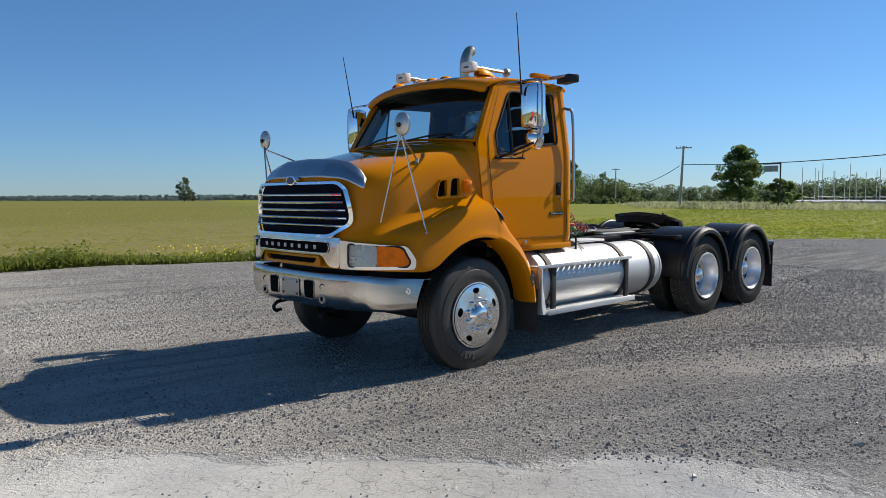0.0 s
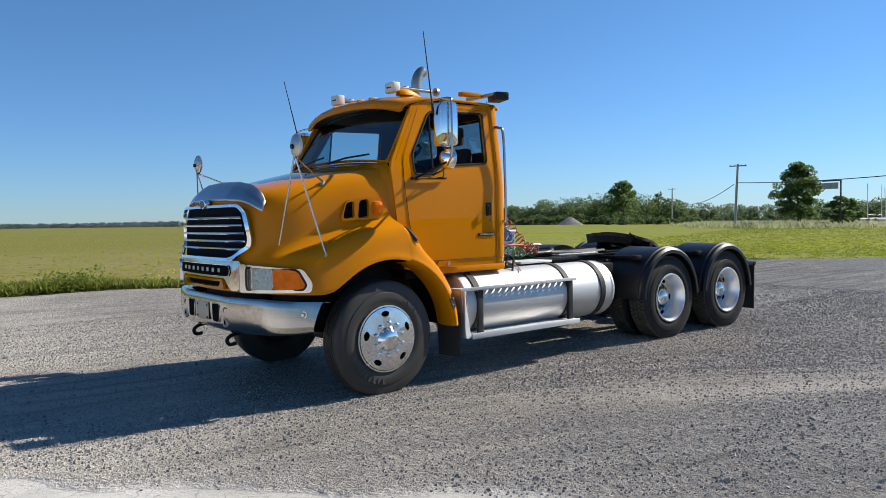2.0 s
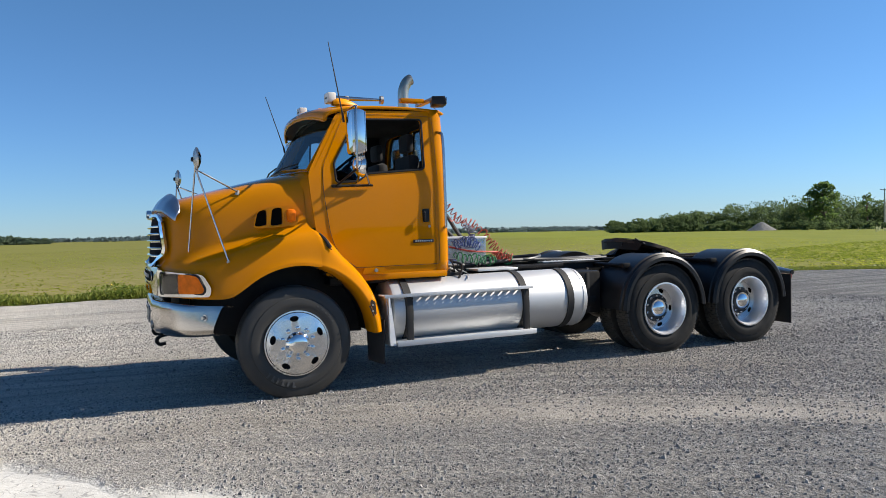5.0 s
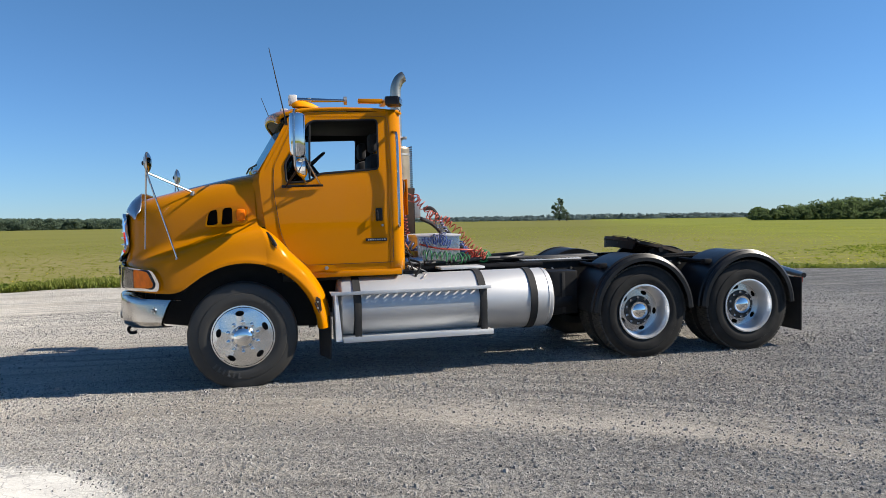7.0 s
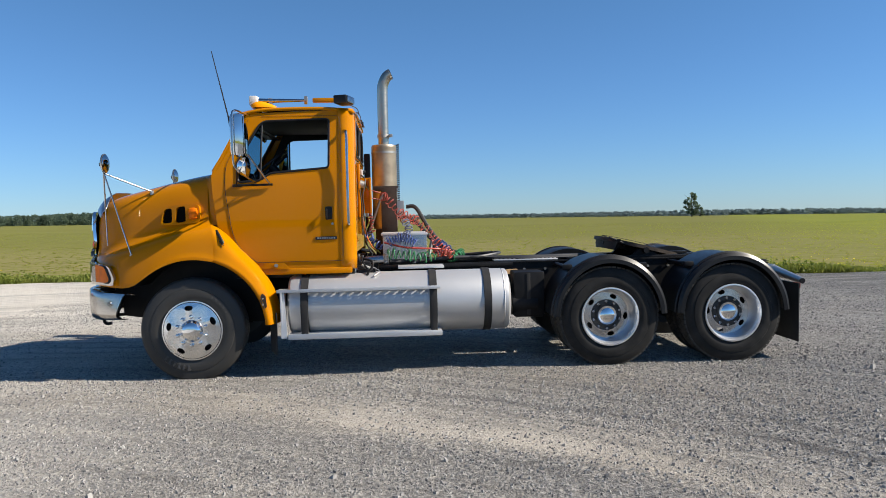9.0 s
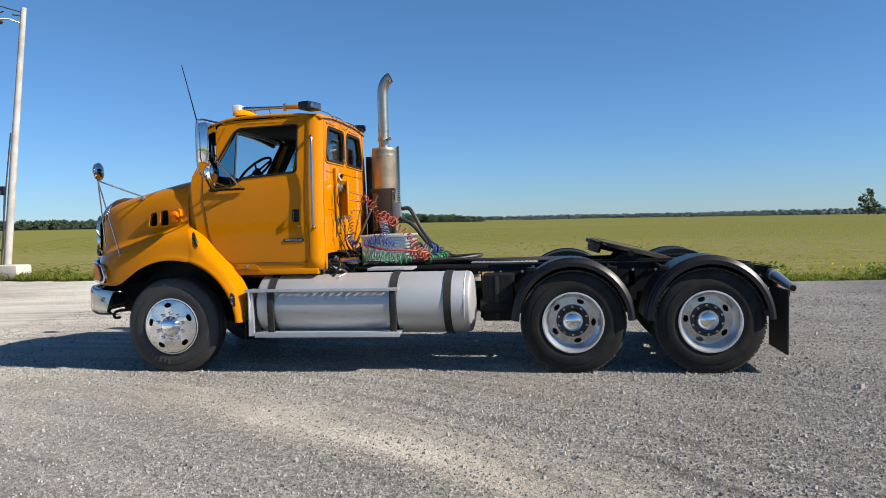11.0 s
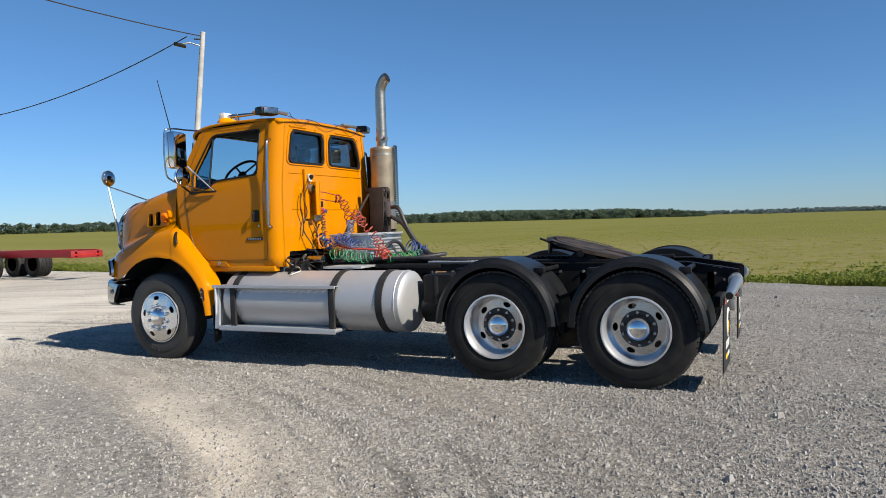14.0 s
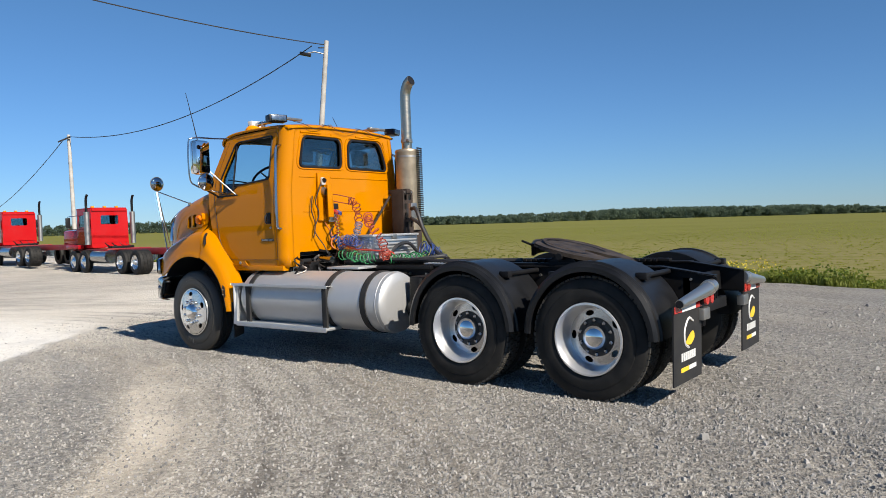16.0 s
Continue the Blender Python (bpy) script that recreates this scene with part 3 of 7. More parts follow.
def front_wheel(side, turn):
    """side: -1 the driver's side, +1 the other; y grows outwards as side * depth."""
    outer = side * 1.205
    w = part("front_wheel", spin(turned([(0.10, 0), (0.275, 0), (0.275, -side * 0.2), (0.1, -side * 0.2)], (0, 0, 0), 32), 0, outer - side * 0.05, HUB_F, turn), BLACK, truck, "steer wheel with polished aluminium disc")
    prof = [(r, -side * a) for r, a in tyre_profile(0.530, 0.288, 0.275, 4)]
    part("tyre", settle(spin(turned(prof, (0, 0, 0), 96), 0, outer, HUB_F, turn)), STEERTYRE, w, "black ribbed steer tyre", sharp=28)
    lip = [(0.272, -side * 0.06), (0.283, -side * 0.02), (0.292, side * 0.004), (0.305, side * 0.003), (0.308, -side * 0.008), (0.296, -side * 0.03), (0.286, -side * 0.05)]
    part("rim", spin(turned(lip, (0, 0, 0), 72), 0, outer, HUB_F, turn), RIM, w)
    part("wheel_disc", spin(wheel_disc(0.10, 0.286, 0.042, 0.232, lambda r: 0.028 - 0.22 * max(0.0, r - 0.20), side), 0, outer, HUB_F, turn), RIM, w)
    cap = [(0.118, 0.0), (0.112, 0.022), (0.098, 0.034), (0.092, 0.046), (0.078, 0.060), (0.05, 0.068), (0.0, 0.071)]
    part("hubcap", spin(turned([(r, side * (a + 0.01)) for r, a in cap], (0, 0, 0), 40), 0, outer, HUB_F, turn), CHROME, w, "chrome hub cap")
    for k in range(10):
        t = 2 * math.pi * k / 10 + 0.3
        nut = turned([(0.021, 0.025), (0.020, 0.048), (0.014, 0.058), (0.0, 0.062)], (0, 0, 0), 14)
        bmesh.ops.scale(nut, vec=(1, side, 1), verts=nut.verts)
        bmesh.ops.translate(nut, vec=(0.146 * math.cos(t), 0, 0.146 * math.sin(t)), verts=nut.verts)
        part("lug_nut", spin(nut, 0, outer, HUB_F, turn), CHROME, w)
    # raised sidewall marks, their paler colour painting the glints on the lettering
    for start, n, tall in ((3.95, 6, 0.052), (0.5, 5, 0.022)):
        marks = bmesh.new()
        for k in range(n):
            t = start + k * 0.13
            m = pose(0, 0, 0, 0, -math.degrees(t), 0) @ pose(0.388, side * 0.001, 0, 0, 0, 0)
            box(-tall / 2, tall / 2, -0.002, 0.002, -0.015, 0.003, 0, marks, m)
            box(tall * 0.2, tall / 2, -0.002, 0.002, 0.003, 0.015 if k % 2 else -0.003, 0, marks, m)
        part("sidewall_mark", spin(marks, 0, outer, HUB_F, turn), GLINTRUBBER, w, smooth=False)
    return w


def rear_wheel(x, side, turn):
    outer = side * 1.235
    w = part("drive_wheel", spin(turned([(0.06, -side * 0.16), (0.16, -side * 0.16), (0.16, -side * 0.55), (0.06, -side * 0.55)], (0, 0, 0), 32), x, outer, HUB_R, turn), BLACK, truck, "dual drive wheel with polished dished rim")
    for depth in (0.0, 0.335):
        prof = [(r, -side * a) for r, a in tyre_profile(0.521, 0.288, 0.275, 3)]
        part("tyre", settle(spin(turned(prof, (0, 0, 0), 96), x, outer - side * depth, HUB_R, turn)), TYRE, w, "black drive tyre with block tread", sharp=28)
        lugs = bmesh.new()
        for k in range(64):
            t = 2 * math.pi * k / 64
            for a, shift, wide in ((0.058, 0.0, 0.048), (0.111, 0.5, 0.048), (0.164, 0.0, 0.048), (0.217, 0.5, 0.048)):
                m = pose(0, 0, 0, 0, -math.degrees(t + shift * 2 * math.pi / 64), 0) @ pose(0.519, -side * a, 0)
                box(-0.02, 0.008, -wide / 2, wide / 2, -0.020, 0.020, 0, lugs, m)
        part("tread", settle(spin(lugs, x, outer - side * depth, HUB_R, turn)), TREAD, w, smooth=False)
    barrel = [(0.308, -0.008), (0.305, 0.003), (0.292, 0.004), (0.28, -0.02), (0.270, -0.05), (0.250, -0.155), (0.236, -0.182)]
    part("rim", spin(turned([(r, side * a) for r, a in barrel], (0, 0, 0), 72), x, outer, HUB_R, turn), BARREL, w)
    part("wheel_disc", spin(wheel_disc(0.12, 0.248, 0.038, 0.208, lambda r: -0.180 + 0.06 * max(0.0, 0.22 - r), side), x, outer, HUB_R, turn), DISC, w)
    hub = [(0.168, -0.17), (0.164, -0.158), (0.122, -0.152), (0.112, -0.128), (0.10, -0.120), (0.0, -0.118)]
    part("hub", spin(turned([(r, side * a) for r, a in hub], (0, 0, 0), 40), x, outer, HUB_R, turn), HUBGREY, w, "greasy dark axle hub")
    cap = [(0.105, 0.0), (0.105, 0.03), (0.096, 0.05), (0.068, 0.068), (0.03, 0.078), (0.0, 0.08)]
    part("hubcap", spin(turned([(r, side * (a - 0.155)) for r, a in cap], (0, 0, 0), 40), x, outer, HUB_R, turn), CHROME, w, "chrome hub cap")
    for k in range(10):
        t = 2 * math.pi * k / 10 + 0.2
        nut = turned([(0.017, -0.17), (0.017, -0.146), (0.011, -0.138), (0.0, -0.137)], (0, 0, 0), 10)
        bmesh.ops.scale(nut, vec=(1, side, 1), verts=nut.verts)
        bmesh.ops.translate(nut, vec=(0.143 * math.cos(t), 0, 0.143 * math.sin(t)), verts=nut.verts)
        part("lug_nut", spin(nut, x, outer, HUB_R, turn), GREYCHROME, w)


for side in (-1, 1):
    front_wheel(side, 0.0)
    rear_wheel(4.305, side, 0.5 if side < 0 else 0.1)
    rear_wheel(5.625, side, 1.1 if side < 0 else 0.7)

# ---- hood, nose and fenders ----
ARCH_X, ARCH_R = 0.02, 0.725


def arch_z(x):
    return 0.505 + math.sqrt(max(0.0, ARCH_R**2 - (x - ARCH_X) ** 2))


def hood_top(x):
    return lerp(x, [(-1.20, 1.80), (-1.10, 1.845), (-0.95, 1.90), (-0.62, 1.982), (-0.3, 2.06), (0.0, 2.125), (0.36, 2.18)])


# columns: the plan at the bumper, at half height and at the shoulder, and where each one meets the ridge
COLS = [
    # low (x, y), mid (x, y), ridge x
    ((-1.205, 0.0), (-1.17, 0.0), -1.12),
    ((-1.20, 0.30), (-1.165, 0.28), -1.11),
    ((-1.183, 0.56), (-1.15, 0.53), -1.08),
    ((-1.13, 0.74), (-1.10, 0.72), -1.015),
    ((-1.03, 0.93), (-1.015, 0.83), -0.925),
    ((-0.89, 1.11), (-0.885, 0.90), -0.815),
    ((-0.71, 1.21), (-0.72, 0.945), -0.675),
    ((-0.56, 1.24), (-0.56, 0.965), -0.53),
    ((-0.38, 1.25), (-0.36, 0.985), -0.34),
    ((-0.18, 1.25), (-0.16, 1.01), -0.15),
    ((0.0, 1.25), (-0.02, 1.02), -0.03),
    ((0.14, 1.25), (0.09, 1.028), 0.07),
    ((0.25, 1.25), (0.16, 1.03), 0.12),
]


def hood_column(low, mid, ridge):
    (xl, yl), (xm, ym) = low, mid
    bottom = lerp(xl, [(-1.2, 0.985), (-0.7, 0.957), (-0.56, 0.952)]) if xl < -0.555 else arch_z(xl)
    side = min(1.0, max(0.0, (xl + 0.75) / 0.2))
    crest = lerp(xl, [(-1.2, 1.27), (-0.95, 1.29), (-0.75, 1.33), (-0.56, 1.39), (-0.3, 1.485), (0.0, 1.55), (0.25, 1.57)])
    mixp = lambda t: (xl + (xm - xl) * t, yl + (ym - yl) * t)
    out = 0.014 * side
    pts = [(xl, yl + out, bottom), (xl, yl + out, bottom + 0.035), (xl, yl - 0.004 * side, bottom + 0.062 + 0.01 * (1 - side)), (*mixp(0.06), bottom + 0.5 * (crest - bottom)), (*mixp(0.16), crest - 0.085), (*mixp(0.36), crest - 0.03), (*mixp(0.78), crest + 0.012)]
    zt = hood_top(ridge)
    pts += [(*mixp(0.98), crest + 0.07), (xm, ym, crest + 0.15)]
    z1, z2 = zt - 0.30, zt - 0.13
    inward = lambda f, s: (xm + (ridge - xm) * s, ym * f)
    pts += [(*inward(0.995, 0.1), max(z1, crest + 0.2)), (*inward(0.955, 0.3), max(z2, crest + 0.26)), (*inward(0.85, 0.55), zt - 0.055), (*inward(0.62, 0.8), zt - 0.018), (*inward(0.3, 0.95), zt - 0.004), (ridge, 0.0, zt)]
    return [Vector((x, -y, z)) for x, y, z in pts]


bm = grid([hood_column(*c) for c in COLS])
part("hood", mirrored(bm), YELLOW, truck, "tilting yellow hood with moulded fenders", subdiv=2, sharp=180)


WIND_LOW, WIND_HIGH = Vector((0.115, 0, 2.175)), Vector((0.44, 0, 2.71))


def windscreen_at(u, v):
    """u across, v up from 0 to 1; the glass bows forward in the middle."""
    p = WIND_LOW.lerp(WIND_HIGH, v)
    half = 0.985 - 0.075 * v
    return Vector((p.x + 0.115 * u * u, u * half, p.z - 0.045 * u * u))


def side_y(z):
    return lerp(z, [(1.0, 1.03), (1.2, 1.05), (1.9, 1.05), (2.05, 1.04), (2.75, 0.94)])


CAB_EDGE = [(1.50, 0.262), (1.53, 0.255), (1.86, 0.215), (2.06, 0.20)]


def cowl():
    """The recessed strip between the hood's rear edge, the cab sides and the foot of the windscreen."""
    rear = hood_column(*COLS[-1])[6:]
    near = [Vector((p.x - 0.04, p.y * 0.972, p.z - 0.016)) for p in rear]
    far = []
    for p in rear[:5]:
        z = p.z - 0.012
        far.append(Vector((lerp(z, CAB_EDGE) + 0.02, -(side_y(z) - 0.012), z)))
    for u in (-0.95, -0.66, -0.31, 0.0):
        far.append(windscreen_at(u, -0.02) + Vector((0.012, 0, -0.006)))
    rows = []
    for t in (0.0, 0.45, 0.8, 1.0):
        rows.append([a.lerp(b, t) for a, b in zip(near, far)])
    return mirrored(grid(rows))


def fender_tail(side):
    """The rear of the front fender: a band that follows the arch down behind the wheel."""
    rows = []
    for k in range(19):
        q = 74.0 - 71.0 * (k / 18) ** 1.25
        t = radians(q)
        wide = lerp(q, [(3, 0.12), (38, 0.155), (52, 0.175), (65, 0.21), (68, 0.27), (70.3, 0.34), (74, 0.37)])
        c, s = math.cos(t), math.sin(t)
        shear = min(1.0, max(0.0, (q - 64) / 6.3))
        tuck = 0.007 * min(1.0, max(0.0, (q - 69.5) / 2.0))
        row = []
        meet = min(1.0, max(0.0, (q - 60.0) / 11.0)) ** 1.5
        shape = ((-0.02, 1.02), (-0.02, 1.18), (0.0, 1.25), (0.02, 1.263), (0.036, 1.263), (0.062, 1.246), (wide * 0.6, 1.235), (wide * 0.85, 1.19), (wide, 1.10), (wide + 0.01, 1.03))
        crown = {6: (0.0, 1.236, 1.375), 7: (-0.012, 1.212, 1.483), 8: (-0.03, 1.165, 1.538), 9: (-0.065, 1.07, 1.578)}
        for k2, (f, y) in enumerate(shape):
            r = ARCH_R + f - tuck * (f > 0.03)
            p = Vector((ARCH_X + r * c - shear * f * c, y - tuck, 0.505 + r * s))
            if k2 in crown:
                dx, hy, hz = crown[k2]
                p = p.lerp(Vector((p.x + dx, hy - tuck, hz - tuck * 0.5)), meet)
            row.append((p.x, side * p.y, p.z))
        rows.append(row)
    return grid(rows)


def arch_liner(side):
    rows = []
    for k in range(25):
        t = radians(142 - 139 * k / 24)
        rows.append([(ARCH_X + (ARCH_R + 0.005) * math.cos(t), side * y, 0.505 + (ARCH_R + 0.005) * math.sin(t)) for y in (1.235, 1.0, 0.72)])
    return grid(rows)


for side in (-1, 1):
    part("fender", fender_tail(side), YELLOW, truck, "yellow fender behind the steer wheel", subdiv=1, sharp=70)
    latch = part("hood_latch", hose(bend([(0.255, side * 1.13, 1.515), (0.285, side * 1.178, 1.478), (0.315, side * 1.208, 1.435), (0.345, side * 1.228, 1.38)], 4), [0.010] + [0.017] * 11 + [0.012], 8), TRIM, truck, "black rubber hood latch")
    part("latch_cable", hose(bend([(0.25, side * 1.125, 1.50), (0.275, side * 1.178, 1.44), (0.315, side * 1.222, 1.395), (0.35, side * 1.235, 1.36)], 5), 0.006, 6), RUST, latch)
    part("wheel_arch_liner", arch_liner(side), BLACK, truck)
    plate = part("fender_bracket", panel([(0.715, 0.70), (0.745, 0.73), (0.735, 0.84), (0.70, 0.87), (0.672, 0.80)], [], lambda u, v: (u + 0.02, side * 1.262, v), 0.006), RUST, truck, "small rusty fender bracket", smooth=False)
    for z in (0.755, 0.815):
        part("bracket_bolt", rod((0.727, side * 1.262, z), (0.727, side * 1.276, z), 0.009, 0.009, 8), STEEL, plate)
    part("mud_guard", panel([(0.0, 0.66), (1.0, 0.66), (0.92, 0.24), (0.10, 0.22)], [], lambda u, v: (0.85 - 0.11 * u, side * (1.235 - 0.25 * u), v), 0.012), FLAP, truck, smooth=False)
    # added black sheet: darkens the wheel well and closes the view through
    part("splash_shield", panel([(-0.86, 0.62), (-0.4, 0.55), (0.78, 0.50), (0.74, 1.10), (0.45, 1.24), (-0.5, 1.24), (-0.86, 1.10)], [], lambda u, v: (u, side * 0.70, v), 0.01), BLACK, truck, "black sheet added to darken the wheel well", smooth=False)

part("cowl", cowl(), YELLOW, truck, "recessed yellow cowl behind the hood", sharp=60)

# ---- bumper ----


def bumper_line(s):
    """The plan of the bumper, s from 0 (middle) to 1 (wing)."""
    return lerp(s, [(0, -1.25), (0.35, -1.235), (0.6, -1.16), (0.75, -1.07), (0.87, -0.935), (1, -0.66)]), lerp(s, [(0, 0), (0.35, 0.52), (0.6, 0.84), (0.75, 1.02), (0.87, 1.14), (1, 1.225)])


rows = []
for k in range(23):
    f = min(1.0, k / 20)
    x, y = bumper_line(f)
    x += 0.02 * (1 - f)
    top = lerp(f, [(0, 0.942), (0.7, 0.938), (1, 0.895)])
    inset = (0.0, 0.012, 0.05)[max(0, k - 20)]
    row = []
    for dx, fy, z in ((0.10, 0.985, top - 0.014), (0.034, 0.995, top + 0.003), (0.012, 1.0, top + 0.001), (0.0, 1.0, top - 0.018), (-0.004, 1.0, top - 0.06), (-0.005, 1.0, 0.78), (0.0, 1.0, 0.70), (0.012, 0.997, 0.655), (0.042, 0.985, 0.626), (0.10, 0.96, 0.618)):
        back = 0.11 * f**10 * (top - z) / 0.27
        lift = 0.018 * f**10 * max(0.0, 0.8 - z) / 0.18
        row.append((x + dx - back + inset * 0.3, -(y * fy - inset), z + lift))
    rows.append(row)
bumper = part("bumper", mirrored(grid(rows)), polished("bumper_chrome", (0.44, 0.43, 0.42), 0.16, relief=0.03), truck, "scuffed chrome front bumper", sharp=60)
bumper.modifiers.new("thickness", "SOLIDIFY").thickness = 0.005
for y in (-0.305, 0.305):
    hole = loop_round([(y - 0.075, 0.70), (y + 0.075, 0.70), (y + 0.085, 0.865), (y - 0.085, 0.865)], 0.04)
    # flat black sheet on the bumper in place of the hole's shade
    part("tow_opening", panel(hole, [], lambda u, v: (-1.2375 + 0.02 * abs(u), u, v), 0.002), VOID, truck, smooth=False)
    part("opening_lip", hose([(-1.238 + 0.02 * abs(u), u, v) for u, v in hole], 0.004, 6, closed=True), GREYCHROME, truck)
plate = part("number_plate", box(-1.242, -1.237, -0.15, 0.15, 0.70, 0.86, 0.002), STEEL, truck, "weathered blank plate mount")
for y in (-0.12, 0.12):
    for z in (0.725, 0.835):
        part("plate_bolt", rod((-1.240, y, z), (-1.247, y, z), 0.012, 0.010, 10), BLACK, plate)
for y in (-0.50, 0.50):
    x = bumper_line(0.34)[0] + 0.018
    eye = part("tow_eye", turned([(0.022, 0.0), (0.026, -0.007), (0.040, -0.008), (0.046, -0.002), (0.046, 0.01)], (x - 0.006, y, 0.71), 20, axis="x"), STEEL, truck, "round chrome tow eye cover")
    part("eye_pin", rod((x - 0.004, y, 0.71), (x - 0.012, y, 0.71), 0.020, 0.020, 12), VOID, eye)
    part("bumper_clip", hose(bend([(x - 0.002, y - 0.035, 0.835), (x - 0.006, y, 0.842), (x - 0.006, y + 0.026, 0.815), (x - 0.003, y + 0.006, 0.79)], 5), 0.007, 8), BLACK, truck)
for side in (-1, 1):
    x, y = bumper_line(0.93)
    ring = part("bumper_bolt", rod((x + 0.03, side * (y - 0.03), 0.80), (x - 0.008, side * (y + 0.006), 0.80), 0.034, 0.032, 18), GREYCHROME, truck)
    part("bolt_head", rod((x - 0.010, side * (y + 0.008), 0.80), (x - 0.024, side * (y + 0.018), 0.80), 0.018, 0.016, 6), GREYCHROME, ring)
for y in (-0.42, 0.42):
    part("tow_hook", hose(bend([(-0.95, y, 0.60), (-1.12, y, 0.585), (-1.18, y, 0.545), (-1.16, y, 0.50), (-1.10, y, 0.505)], 5), 0.018), BLACK, truck)

# ---- grille ----


def nose_x(y, z):
    """The front of the nose at a height."""
    y = abs(y)
    low = lerp(y, [(0, -1.205), (0.3, -1.20), (0.56, -1.183), (0.74, -1.13), (0.9, -1.04)])
    mid = lerp(y, [(0, -1.17), (0.28, -1.165), (0.53, -1.15), (0.72, -1.10), (0.9, -0.96)])
    t = min(1.0, max(0.0, (z - 1.19) / 0.16))
    return low + (mid - low) * t + max(0.0, (z - 1.55)) * 0.16


GRILLE = [(-0.63, 1.25), (0.63, 1.25), (0.80, 1.375), (0.785, 1.53), (0.735, 1.695), (0.66, 1.738), (-0.66, 1.738), (-0.735, 1.695), (-0.785, 1.53), (-0.80, 1.375)]
outer = loop_round(GRILLE, 0.06)
inner = loop_round([(u * 0.963, 1.495 + (v - 1.495) * 0.905) for u, v in GRILLE], 0.07)
cuts = [("u", q / 10) for q in range(-7, 8)]
part("grille_frame", panel(outer, [inner], lambda u, v: (nose_x(u, v) - 0.03, u, v), 0.03, cuts), CHROME, truck, "chrome grille surround", sharp=50)
part("grille_back", panel(inner, [], lambda u, v: (nose_x(u, v) - 0.010, u, v), 0.006, cuts), plain("grille_dark", (0.006, 0.007, 0.012), 0.9, Specular_IOR_Level=0.05), truck)
for k in range(5):
    z = 1.355 + 0.068 * k
    half = lerp(z, [(1.3, 0.68), (1.37, 0.755), (1.53, 0.74), (1.66, 0.69)])
    rows = []
    for q in range(-12, 13):
        y = half * q / 12
        x = nose_x(y, z) - 0.05
        rows.append([(x + 0.04, y, z + 0.012), (x + 0.006, y, z + 0.010), (x, y, z + 0.003), (x, y, z - 0.003), (x + 0.006, y, z - 0.010), (x + 0.04, y, z - 0.012)])
    part("grille_bar", grid(rows), CHROME, truck)
emblem = turned([(0.080, 0.03), (0.080, 0.0), (0.076, -0.014), (0.06, -0.016), (0.058, -0.010), (0.0, -0.012)], (nose_x(0, 1.75) - 0.060, 0, 1.758), 32, axis="x")
bmesh.ops.scale(emblem, vec=(1, 1, 0.55), space=Matrix.Translation((0, 0, -1.758)), verts=emblem.verts)
emblem = part("emblem", emblem, CHROME, truck, "oval chrome emblem")
face = turned([(0.062, 0.0), (0.060, -0.004), (0.0, -0.005)], (nose_x(0, 1.75) - 0.073, 0, 1.758), 32, axis="x")
bmesh.ops.scale(face, vec=(1, 1, 0.55), space=Matrix.Translation((0, 0, -1.758)), verts=face.verts)
part("emblem_face", face, plain("navy_enamel", (0.02, 0.03, 0.07), 0.3), emblem, "dark blue emblem face")

# band below the grille with the dark name plate
band = [(-0.71, 1.25), (-0.70, 0.995), (-0.60, 0.995), (-0.50, 1.098), (0.50, 1.098), (0.60, 0.995), (0.70, 0.995), (0.71, 1.25)]
part("nose_band", panel(loop_round(band, 0.03), [], lambda u, v: (nose_x(u, v) - 0.014, u, v), 0.02, cuts), polished("band_chrome", (0.66, 0.62, 0.55), 0.16), truck, "satin metal band under the grille")
slot = loop_round([(-0.40, 1.022), (0.40, 1.022), (0.44, 1.070), (-0.44, 1.070)], 0.02)
part("intake_surround", panel(loop_round([(-0.50, 0.998), (0.50, 0.998), (0.475, 1.088), (-0.475, 1.088)], 0.025), [slot], lambda u, v: (nose_x(u, v) - 0.020, u, v), 0.022, cuts), YELLOW, truck, "yellow surround of the lower air slot")
# black sheet that paints the slot's dark depth
part("lower_intake", panel(slot, [], lambda u, v: (nose_x(u, v) - 0.004, u, v), 0.004, cuts), VOID, truck)
plate = part("name_plate", panel(loop_round([(-0.60, 1.118), (0.60, 1.118), (0.60, 1.215), (-0.60, 1.215)], 0.045), [], lambda u, v: (nose_x(u, v) - 0.03, u, v), 0.012, cuts), VOID, truck, "black name plate")
part("plate_rim", hose([(nose_x(u, v) - 0.042, u, v) for u, v in loop_round([(-0.60, 1.118), (-0.3, 1.118), (0, 1.118), (0.3, 1.118), (0.60, 1.118), (0.60, 1.215), (0.3, 1.215), (0, 1.215), (-0.3, 1.215), (-0.60, 1.215)], 0.045)], 0.003, 6, closed=True), CHROME, plate)
for k in range(8):
    y = -0.42 + 0.12 * k
    part("name_bar", box(nose_x(y, 1.16) - 0.049, nose_x(y, 1.16) - 0.040, y - 0.017, y + 0.017, 1.150, 1.184, 0.002), INK, plate)

